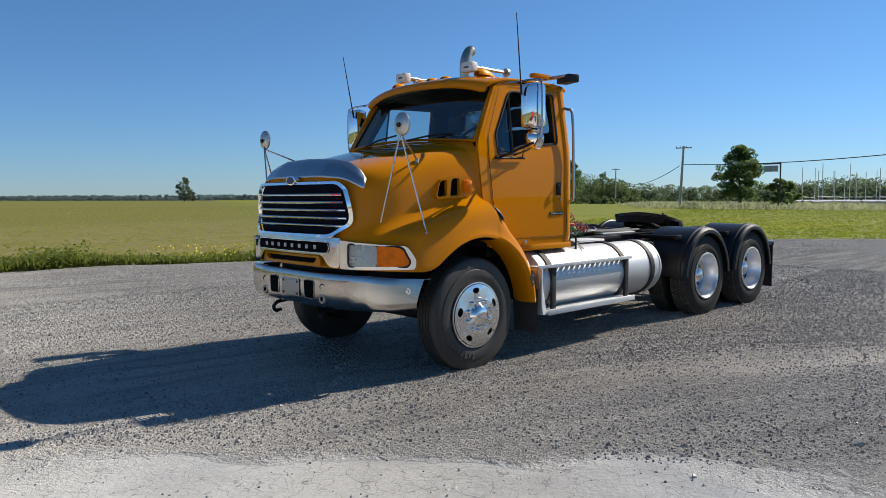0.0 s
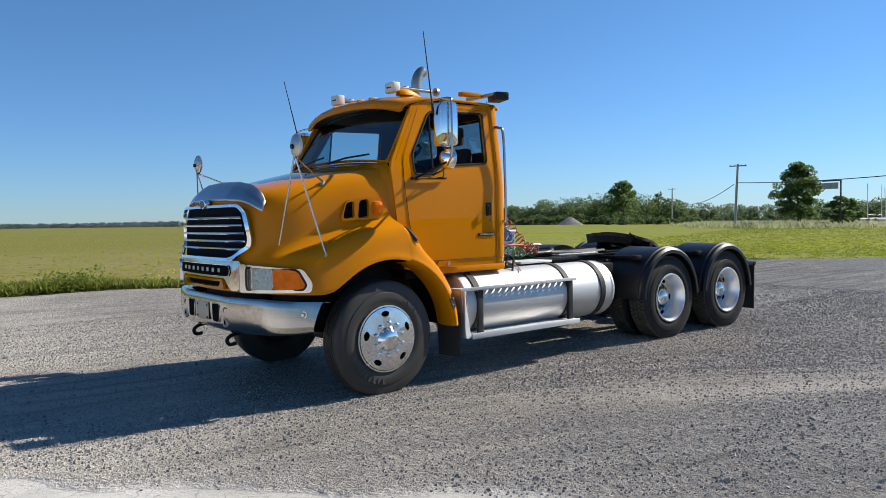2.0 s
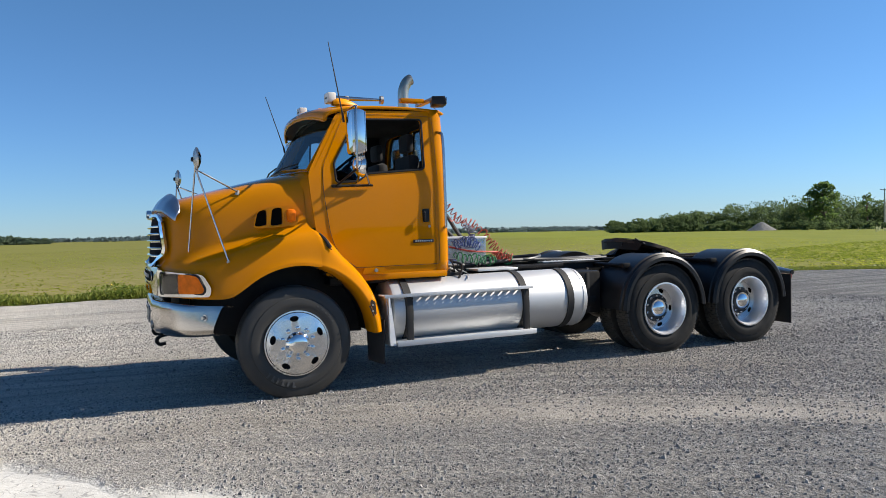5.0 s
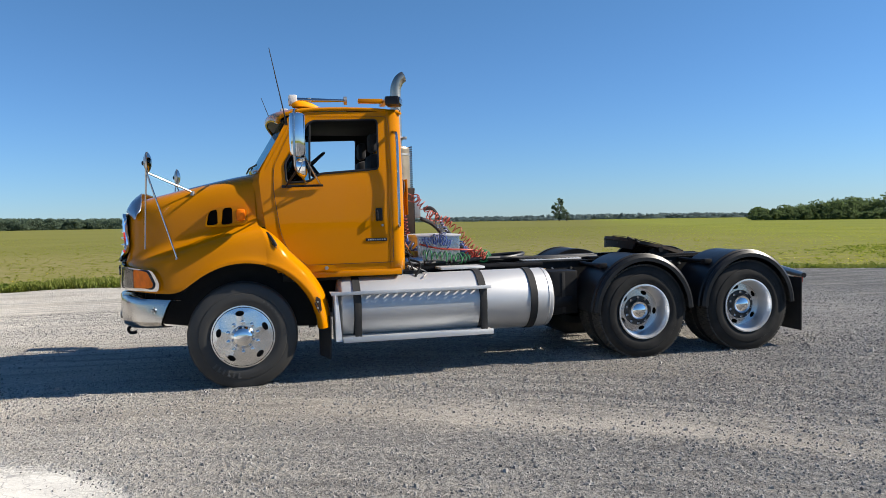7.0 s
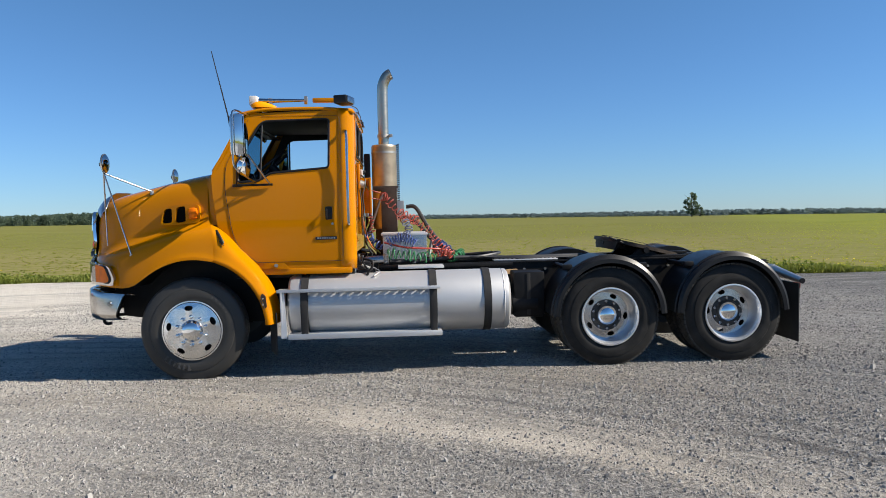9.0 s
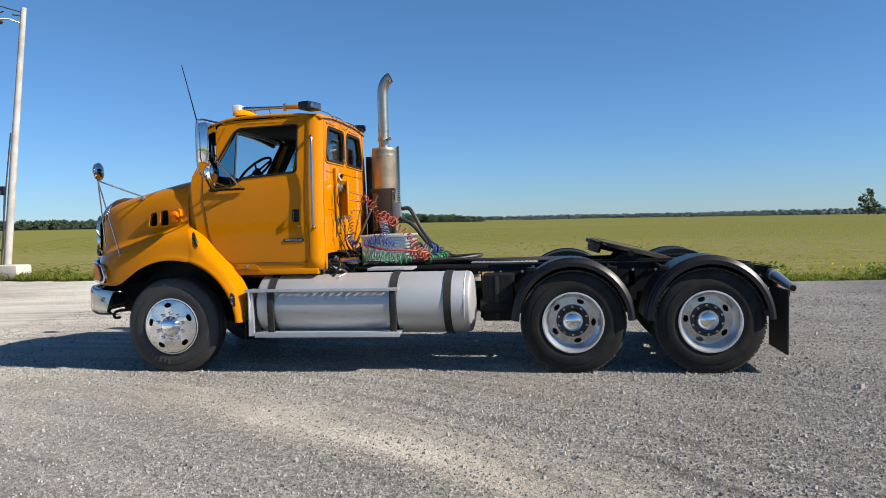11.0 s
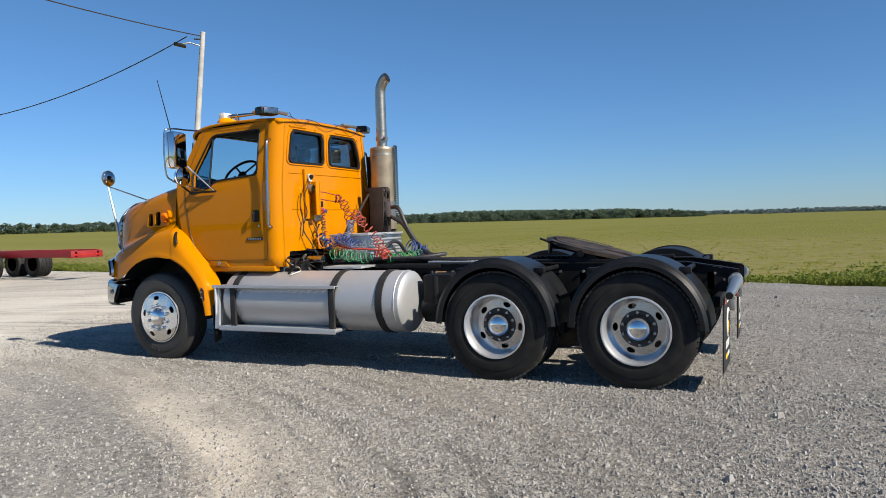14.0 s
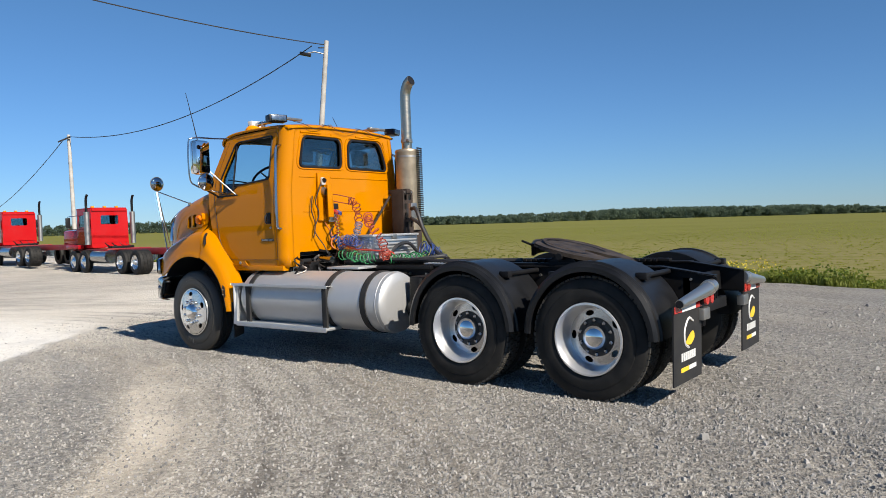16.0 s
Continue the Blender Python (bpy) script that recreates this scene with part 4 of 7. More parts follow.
# chrome stone shield over the front of the hood
SHIELD_LOW = [(0, -1.168, 0.0, 1.785), (0.5, -1.153, 0.40, 1.783), (0.78, -1.105, 0.66, 1.765), (0.92, -1.05, 0.785, 1.715), (1, -1.0, 0.85, 1.665)]
SHIELD_TOP = [(0, -1.015, 0.0, 1.962), (0.5, -1.005, 0.38, 1.952), (0.78, -0.975, 0.61, 1.915), (0.92, -0.95, 0.74, 1.85), (1, -0.95, 0.825, 1.755)]
rows = []
for q in range(-20, 21):
    f = abs(q) / 20
    low, high = (Vector([lerp(f, [(r[0], r[k]) for r in table]) for k in (1, 2, 3)]) for table in (SHIELD_LOW, SHIELD_TOP))
    row = []
    for t in (0, 0.2, 0.4, 0.6, 0.8, 1.0):
        p = low.lerp(high, t) + Vector((-0.012, 0.01 * f, 0.014)) * math.sin(math.pi * t)
        row.append((p.x, -p.y if q <= 0 else p.y, p.z))
    rows.append(row)
shield = part("stone_shield", grid(rows), polished("shield_chrome", (0.46, 0.49, 0.53), 0.32), truck, "polished stone shield on the hood nose", subdiv=1)
shield.modifiers.new("thickness", "SOLIDIFY").thickness = 0.006

# ---- headlights ----


def corner(s):
    """Along the headlight, s from 0 (beside the grille) to 1 (on the fender)."""
    return lerp(s, [(0, -1.16), (0.3, -1.105), (0.6, -0.985), (0.85, -0.84), (1, -0.74)]), lerp(s, [(0, 0.70), (0.3, 0.86), (0.6, 1.02), (0.85, 1.165), (1, 1.225)])


def on_corner(side, out=0.0):
    def place(u, v):
        x, y = corner(u)
        a, b = corner(max(0, u - 0.05)), corner(min(1, u + 0.05))
        t = Vector((b[0] - a[0], b[1] - a[1])).normalized()
        return (x - t.y * out, side * (y + t.x * out), v)
    return place


for side in (-1, 1):
    ucuts = [("u", k / 10) for k in range(1, 10)]
    case = loop_round([(0.0, 0.985), (0.98, 0.985), (1.0, 1.06), (0.90, 1.185), (0.0, 1.235)], 0.05)
    hole = loop_round([(0.17, 1.012), (0.90, 1.012), (0.93, 1.05), (0.845, 1.180), (0.17, 1.205)], 0.045)
    lamp = part("headlight", panel(case, [hole], on_corner(side, 0.012), 0.03, ucuts), polished("lamp_chrome", (0.60, 0.60, 0.60), 0.06), truck, "headlight in a chrome surround")
    part("lens_seal", hose([on_corner(side, 0.016)(u, v) for u, v in hole], 0.010, 6, closed=True), TRIM, lamp)
    part("lens", panel(loop_round([(0.175, 1.014), (0.575, 1.014), (0.575, 1.190), (0.175, 1.202)], 0.03), [], on_corner(side, 0.016), 0.004, ucuts), LENSGLASS, lamp, "clear headlight lens").visible_shadow = False
    part("lamp_reflector", panel(loop_round([(0.175, 1.014), (0.575, 1.014), (0.575, 1.190), (0.175, 1.202)], 0.03), [], on_corner(side, 0.003), 0.004, ucuts), CLEARLENS, lamp)
    part("indicator", panel(loop_round([(0.58, 1.014), (0.895, 1.014), (0.925, 1.05), (0.842, 1.177), (0.58, 1.190)], 0.03), [], on_corner(side, 0.008), 0.012, ucuts), AMBER, lamp, "amber turn signal")

# ---- vents on the hood's sides ----
for side in (-1, 1):
    wall = lambda out: (lambda u, v: (u, side * (lerp(u, [(-0.4, 0.98), (-0.1, 1.015), (0.1, 1.03)]) + out), v))
    rim = loop_round([(-0.34, 1.58), (-0.11, 1.585), (0.08, 1.60), (0.08, 1.785), (-0.10, 1.79), (-0.29, 1.755)], 0.05)
    h1 = loop_round([(-0.322, 1.598), (-0.208, 1.602), (-0.208, 1.757), (-0.288, 1.738)], 0.03)
    h2 = loop_round([(-0.178, 1.602), (-0.066, 1.606), (-0.066, 1.775), (-0.158, 1.762)], 0.03)
    v = part("hood_vent", panel(rim, [h1, h2], wall(0.042), 0.06), YELLOW, truck, "twin air vent moulded in the hood")
    for h in (h1, h2):
        # solid black sheet, the vent hole's dark depth as colour
        part("vent_mesh", panel(h, [], wall(0.004), 0.004), VOID, v)
    part("side_marker", box(-0.03, 0.06, side * 1.03, side * 1.112, 1.635, 1.755, 0.035), AMBER, v, "amber marker lamp")

# ---- cab ----


CAB = [(0.345, 1.10), (0.40, 1.10), (1.50, 1.075), (1.555, 1.08), (1.558, 2.2), (1.558, 2.66), (1.555, 2.745), (0.62, 2.725), (0.51, 2.68), (0.215, 2.13), (0.20, 2.06), (0.215, 1.86), (0.255, 1.53), (0.30, 1.44), (0.345, 1.38)]
WINDOW = [(0.47, 2.005), (0.70, 2.02), (0.80, 2.095), (1.405, 2.14), (1.415, 2.655), (0.76, 2.64), (0.70, 2.61), (0.46, 2.20)]
zcuts = [("v", q) for q in (1.2, 1.6, 1.9, 2.05, 2.2, 2.4, 2.6)]


for side in (-1, 1):
    skin = part("cab_side", panel(loop_round(CAB, 0.03), [loop_round(WINDOW, 0.04)], lambda u, v: (u, side * side_y(v), v), 0.035, zcuts), YELLOW, truck, "yellow cab side", sharp=30)
    part("side_lining", panel(loop_round([(0.40, 1.12), (1.60, 1.12), (1.61, 2.70), (0.66, 2.715), (0.42, 2.24), (0.42, 1.98)], 0.03), [loop_round(WINDOW, 0.04)], lambda u, v: (u, side * (side_y(v) - 0.05), v), 0.012, zcuts), CABIN, skin)
    line = bend([(0.585, side * (side_y(2.66) + 0.004), 2.66), (0.42, side * (side_y(2.32) + 0.004), 2.32), (0.35, side * (side_y(2.15) + 0.004), 2.15), (0.342, side * (side_y(1.92) + 0.004), 1.92), (0.37, side * (side_y(1.7) + 0.004), 1.7), (0.40, side * (side_y(1.5) + 0.004), 1.5), (0.47, side * (side_y(1.3) + 0.004), 1.33), (0.62, side * (side_y(1.18) + 0.004), 1.19), (0.70, side * (side_y(1.17) + 0.004), 1.17), (1.1, side * (side_y(1.17) + 0.004), 1.17), (1.49, side * (side_y(1.17) + 0.004), 1.17), (1.525, side * (side_y(1.17) + 0.004), 1.19), (1.532, side * (side_y(1.2) + 0.004), 1.24), (1.535, side * (side_y(1.5) + 0.004), 1.5), (1.535, side * (side_y(2.1) + 0.004), 2.1), (1.535, side * (side_y(2.45) + 0.004), 2.45), (1.53, side * (side_y(2.6) + 0.004), 2.62), (1.50, side * (side_y(2.68) + 0.004), 2.68), (1.40, side * (side_y(2.69) + 0.004), 2.69), (0.72, side * (side_y(2.69) + 0.004), 2.69)], 6)
    part("door_seam", hose(line, [0.0016] * 12 + [0.003] * (len(line) - 42) + [0.0016] * 30, 5), TRIM, skin)
    part("window_seal", hose([(u, side * (side_y(v) + 0.002), v) for u, v in loop_round(WINDOW, 0.04)], 0.011, 6, closed=True), TRIM, skin)
    part("quarter_glass", panel(loop_round([(0.48, 2.02), (0.69, 2.03), (0.715, 2.60), (0.70, 2.60), (0.47, 2.20)], 0.03), [], lambda u, v: (u, side * (side_y(v) - 0.018), v), 0.004), GLASS, skin).visible_shadow = False
    part("glass_divider", hose([(0.70, side * (side_y(2.03) - 0.01), 2.03), (0.72, side * (side_y(2.62) - 0.01), 2.62)], 0.011, 6), TRIM, skin)
    handle = part("door_handle", box(1.36, 1.43, side * 1.048, side * 1.058, 1.60, 1.735, 0.012), TRIM, skin, "black recessed door handle")
    part("pull", hose([(1.375, side * 1.06, 1.705), (1.375, side * 1.085, 1.69), (1.375, side * 1.085, 1.62), (1.375, side * 1.06, 1.605)], 0.010), TRIM, handle)
    part("lock", rod((1.43, side * 1.045, 1.555), (1.43, side * 1.062, 1.555), 0.014, 0.013), STEEL, skin)
    script = part("door_badge", box(1.25, 1.475, side * 1.05, side * 1.058, 1.392, 1.424, 0.003), TRIM, skin, "dark badge on the door")
    for k in range(8):
        part("badge_bar", box(1.27 + 0.024 * k, 1.286 + 0.024 * k, side * 1.057, side * 1.061, 1.40, 1.416, 0.001), STEEL, script)
    part("sill_step", box(0.62, 1.62, side * 0.95, side * 1.052, 1.035, 1.10, 0.015), YELLOW, skin)
    part("bracket_bolt", rod((0.84, side * 1.05, 1.135), (0.84, side * 1.078, 1.135), 0.022, 0.018, 12), STEEL, skin)
    part("sill_bracket", panel([(0.70, 1.11), (0.98, 1.10), (0.92, 1.16), (0.72, 1.165)], [], lambda u, v: (u, side * (side_y(v) + 0.012), v), 0.012), YELLOW, skin)
    part("grab_bar", hose(bend([(1.565, side * 0.94, 2.53), (1.585, side * 1.02, 2.515), (1.60, side * 1.075, 2.44), (1.60, side * 1.095, 1.9), (1.60, side * 1.095, 1.62), (1.60, side * 1.085, 1.55), (1.60, side * 1.03, 1.535)], 6), 0.015), GREYCHROME, truck, "bright tubular grab bar")

# front frame round the windscreen, and the glass
uv = lambda u, v: windscreen_at(u, v)
part("windscreen_frame", panel([(-1, -0.03), (1, -0.03), (1, 1.03), (-1, 1.03)], [loop_round([(-0.982, -0.012), (0.982, -0.012), (0.975, 0.985), (-0.975, 0.985)], 0.03)], uv, 0.03, [("u", q / 8) for q in range(-7, 8)]), YELLOW, truck, sharp=60)
part("windscreen", panel([(-0.982, -0.012), (0.982, -0.012), (0.975, 0.985), (-0.975, 0.985)], [], lambda u, v: windscreen_at(u, v) + Vector((-0.012, 0, 0.004)), 0.0, [("u", q / 8) for q in range(-7, 8)]), GLASS, truck, "clear windscreen", sharp=80).visible_shadow = False
part("windscreen_seal", hose([windscreen_at(u, v) + Vector((-0.008, 0, 0.006)) for u, v in loop_round([(-0.98, -0.01), (-0.5, -0.01), (0, -0.01), (0.5, -0.01), (0.98, -0.01), (0.975, 0.985), (0.5, 0.985), (0, 0.985), (-0.5, 0.985), (-0.975, 0.985)], 0.04)], 0.012, 6, closed=True), TRIM, truck)


def a_pillar(side):
    """The rounded post between windscreen and door."""
    rows = []
    for k in range(12):
        v = -0.02 + 1.02 * k / 11
        p = windscreen_at(side, v)
        x = lerp(p.z, [(2.06, 0.20), (2.13, 0.215), (2.68, 0.51)])
        q = Vector((x + 0.045, side * (side_y(p.z) + 0.002), p.z))
        rows.append([p + Vector((0.0, -side * 0.016, 0.0)), p + Vector((-0.006, side * 0.008, 0.004)), Vector((p.x + 0.3 * (q.x - p.x) - 0.004, p.y + 0.6 * (q.y - p.y), p.z)), Vector((q.x - 0.032, q.y - side * 0.006, q.z)), q])
    return grid(rows)


for side in (-1, 1):
    part("windscreen_pillar", a_pillar(side), YELLOW, truck, subdiv=1, sharp=180)
for y0, y1 in ((-0.10, -0.72), (0.62, 0.08)):
    p0, p1 = windscreen_at(y0, -0.02) + Vector((-0.05, 0, 0)), windscreen_at(y1, 0.10) + Vector((-0.03, 0, 0.01))
    part("wiper", hose([p0, (p0 + p1) / 2 + Vector((-0.02, 0, 0.01)), p1], 0.009, 6), TRIM, truck)

# back wall with two windows
REAR_W = [[(-0.778, 2.275), (-0.085, 2.28), (-0.085, 2.58), (-0.12, 2.64), (-0.70, 2.642)], [(0.045, 2.28), (0.765, 2.272), (0.70, 2.50), (0.625, 2.648), (0.10, 2.645), (0.055, 2.58)]]
back = part("cab_back", panel(loop_round([(-0.925, 1.08), (-0.84, 1.08), (-0.82, 1.25), (0.82, 1.25), (0.84, 1.08), (0.925, 1.08), (0.945, 1.9), (0.915, 2.2), (0.85, 2.70), (0.83, 2.77), (-0.83, 2.77), (-0.85, 2.70), (-0.915, 2.2), (-0.945, 1.9)], 0.008), [loop_round(w, 0.07) for w in REAR_W], lambda u, v: (1.665, u, v), 0.03), YELLOW, truck, "yellow back wall of the cab", sharp=40)
part("back_lining", panel(loop_round([(-0.98, 1.2), (0.98, 1.2), (0.93, 2.70), (-0.93, 2.70)], 0.03), [loop_round(w, 0.07) for w in REAR_W], lambda u, v: (1.605, u, v), 0.012), CABIN, back)
for w in REAR_W:
    part("rear_window", panel(loop_round(w, 0.07), [], lambda u, v: (1.652, u, v), 0.005), DARKGLASS, back, "tinted rear window", smooth=False).visible_shadow = False
    part("window_seal", hose([(1.672, u, v) for u, v in loop_round(w, 0.07)], 0.016, 6, closed=True), TRIM, back)
    big = loop_round([(u + (0.045 if u > sum(q for q, _ in w) / len(w) else -0.045), v + (0.03 if v > 2.45 else -0.02)) for u, v in w], 0.09)
    part("window_moulding", hose([(1.668, u, v) for u, v in big], 0.012, 6, closed=True), YELLOW, back)
for u0, u1, z in ((-0.78, -0.54, 2.155), (-0.27, 0.80, 2.155), (-0.74, -0.53, 1.735), (-0.24, 0.84, 1.735)):
    part("pressed_rib", hose([(1.667, u0, z), (1.667, u1, z)], 0.007, 8), YELLOW, back)
for p, q in (((-0.835, 2.64), (-0.865, 2.36)), ((-0.74, 2.695), (-0.42, 2.70)), ((-0.24, 2.69), (-0.06, 2.655)), ((0.20, 2.70), (0.60, 2.70)), ((0.72, 2.66), (0.80, 2.40))):
    part("window_bead", hose([(1.668, *p), (1.668, *q)], 0.011, 8), YELLOW, back)


def corner_post(side):
    """The broad rounded corner between the cab's side and its back wall."""
    rows = []
    for z in (1.08, 1.2, 1.5, 1.9, 2.05, 2.2, 2.4, 2.6, 2.70, 2.765):
        y, inner = side_y(z) + 0.001, side_y(z) - lerp(z, [(1.0, 0.105), (2.8, 0.10)])
        rows.append([(1.535 - 0.03, side * y, z)] + [(1.555 + 0.112 * math.sin(a), side * (inner + (y - inner) * math.cos(a)), z) for a in (math.pi / 2 * k / 8 for k in range(9))] + [(1.667, side * (inner - 0.03), z)])
    return grid(rows)


for side in (-1, 1):
    post = part("corner_post", corner_post(side), YELLOW, truck, "rounded yellow rear corner of the cab", sharp=70)
    post.modifiers.new("thickness", "SOLIDIFY").thickness = -0.004

# roof with the sun visor
rows = []
for k, (x, half, z, drop) in enumerate([(0.285, 0.92, 2.700, 0.10), (0.268, 0.94, 2.725, 0.10), (0.275, 0.952, 2.768, 0.09), (0.34, 0.965, 2.80, 0.085), (0.48, 0.97, 2.83, 0.08), (0.70, 0.965, 2.85, 0.08), (1.1, 0.96, 2.855, 0.075), (1.45, 0.955, 2.845, 0.07), (1.62, 0.94, 2.82, 0.06), (1.69, 0.925, 2.785, 0.05), (1.685, 0.92, 2.765, 0.05)]):
    rows.append([(x + 0.13 * f * f * lerp(k, [(0, 1.0), (4, 1.0), (5, 0.3), (6, 0.0)]), half * f, z - drop * abs(f) ** 3) for f in [q / 10 for q in range(-10, 11)]])
roof = part("roof", grid(rows), YELLOW, truck, "yellow cab roof with a sun visor lip", subdiv=1, sharp=180)
roof.modifiers.new("thickness", "SOLIDIFY").thickness = 0.03
part("headliner", box(0.50, 1.62, -0.92, 0.92, 2.70, 2.72, 0.01), CABIN, truck)
part("visor_underside", panel([(-0.90, 0.0), (0.90, 0.0), (0.91, 1.0), (-0.91, 1.0)], [], lambda u, v: (0.29 + 0.13 * u * u + 0.20 * v, u, 2.715 - 0.085 * abs(u) ** 3 - 0.012 * v), 0.006, [("u", q / 8) for q in range(-7, 8)]), TRIM, truck, "black underside of the sun visor")

# inside of the cab
part("cab_floor", box(0.36, 1.62, -0.99, 0.99, 1.10, 1.16, 0.01), CABIN, truck)
part("dashboard", grid([[(x, y, z - 0.05 * (y > 0.2)) for y in (-0.98, -0.5, 0, 0.2, 0.5, 0.98)] for x, z in ((0.22, 2.11), (0.50, 2.13), (0.62, 2.09), (0.66, 1.98), (0.60, 1.6), (0.40, 1.2))]), CABIN, truck)
wheel_pose = pose(0.72, -0.48, 2.21, 0, -40, 0)
part("steering_wheel", hose([wheel_pose @ Vector((0.225 * math.cos(t), 0.225 * math.sin(t), 0)) for t in (2 * math.pi * k / 36 for k in range(36))], 0.015, 8, closed=True), TRIM, truck)
spokes = bmesh.new()
for k in range(4):
    t = k * math.pi / 2 + 0.5
    rod(wheel_pose @ Vector((0, 0, -0.02)), wheel_pose @ Vector((0.22 * math.cos(t), 0.22 * math.sin(t), 0)), 0.011, bm=spokes, seg=6)
rod(wheel_pose @ Vector((0, 0, -0.3)), wheel_pose @ Vector((0, 0, 0.0)), 0.035, 0.05, bm=spokes)
part("steering_column", spokes, TRIM, truck)
for y in (-0.48, 0.52):
    s = part("cab_seat", box(0.95, 1.42, y - 0.24, y + 0.24, 1.55, 1.72, 0.05), SEAT, truck, "dark cloth cab seat")
    part("seat_base", box(1.0, 1.38, y - 0.18, y + 0.18, 1.16, 1.55, 0.02), BLACK, s)
    part("backrest", box(1.36, 1.50, y - 0.23, y + 0.23, 1.68, 2.33, 0.06), SEAT, s)
    part("headrest", box(1.38, 1.47, y - 0.13, y + 0.13, 2.36, 2.56, 0.04), SEAT, s)

# ---- on the roof ----
for y, x0, length in ((-0.55, 0.53, 0.59), (0.42, 0.46, 0.5)):
    horn = part("air_horn", box(x0, x0 + 0.09, y - 0.08, y + 0.08, 2.858, 2.962, 0.018), WHITE, truck, "white trumpet air horn")
    part("horn_mark", box(x0 - 0.003, x0 + 0.001, y - 0.035, y + 0.035, 2.900, 2.916, 0.001), CABLE, horn)
    part("horn_tube", rod((x0 + 0.08, y, 2.915), (x0 + length, y, 2.915), 0.028, 0.014), GREYCHROME, horn)
    part("horn_bell", rod((x0 + length, y, 2.915), (x0 + length + 0.03, y, 2.915), 0.045, 0.045), STEEL, horn)
    part("horn_bracket", box(x0 + 0.2, x0 + 0.24, y - 0.02, y + 0.02, 2.84, 2.94, 0.004), STEEL, horn)


def clearance_lamp(y, long, tall):
    """A teardrop amber lamp, blunt in front and drawn out to the rear."""
    x0, rows = 0.50 + 0.10 * abs(y), []
    for k in range(13):
        f = k / 12
        w = 0.5 * 0.13 * math.sin(math.pi * min(1.0, 0.06 + f) ** 0.62) ** 0.8
        w = max(w, 0.004)
        rows.append([(x0 + long * f, y + w * math.cos(a), 2.822 + tall * (w / 0.065) * math.sin(a)) for a in (math.pi * q / 10 for q in range(11))])
    part("clearance_lamp", grid(rows), ORANGE, truck, "amber clearance lamp")


for y in (-0.20, 0.0, 0.20):
    clearance_lamp(y, 0.20, 0.045)
for y in (-0.66, 0.66):
    clearance_lamp(y, 0.30, 0.07)
for side in (-1, 1):
    bar = part("work_light_bracket", box(1.50, 1.56, side * 0.60, side * 1.06, 2.845, 2.875, 0.006), STEEL, truck)
    lamp = part("work_light", box(1.52, 1.66, side * 0.92, side * 1.14, 2.79, 2.875, 0.012, m=Matrix.Translation((1.6, side, 2.83)) @ pose(0, 0, 0, 0, 0, side * 18) @ Matrix.Translation((-1.6, -side, -2.83))), TRIM, truck, "black rear work light")
    part("lens", box(1.665, 1.675, side * 0.94, side * 1.12, 2.80, 2.865, 0.004, m=Matrix.Translation((1.6, side, 2.83)) @ pose(0, 0, 0, 0, 0, side * 18) @ Matrix.Translation((-1.6, -side, -2.83))), CLEARLENS, lamp)
    part("lamp_arm", box(1.24, 1.50, side * 0.78, side * 0.86, 2.845, 2.89, 0.01), YELLOW, bar)

for y0, y1, dip in ((-0.80, -0.30, 0.03), (-0.34, 0.30, 0.045), (0.26, 0.84, 0.035)):
    mid = (y0 + y1) / 2
    part("roof_wire", hose(bend([(1.62, y0, 2.82), (1.70, y0 + 0.08, 2.79), (1.71, mid, 2.775 - dip), (1.70, y1 - 0.08, 2.79), (1.62, y1, 2.82)], 5), 0.0038, 6), CABLE, truck)

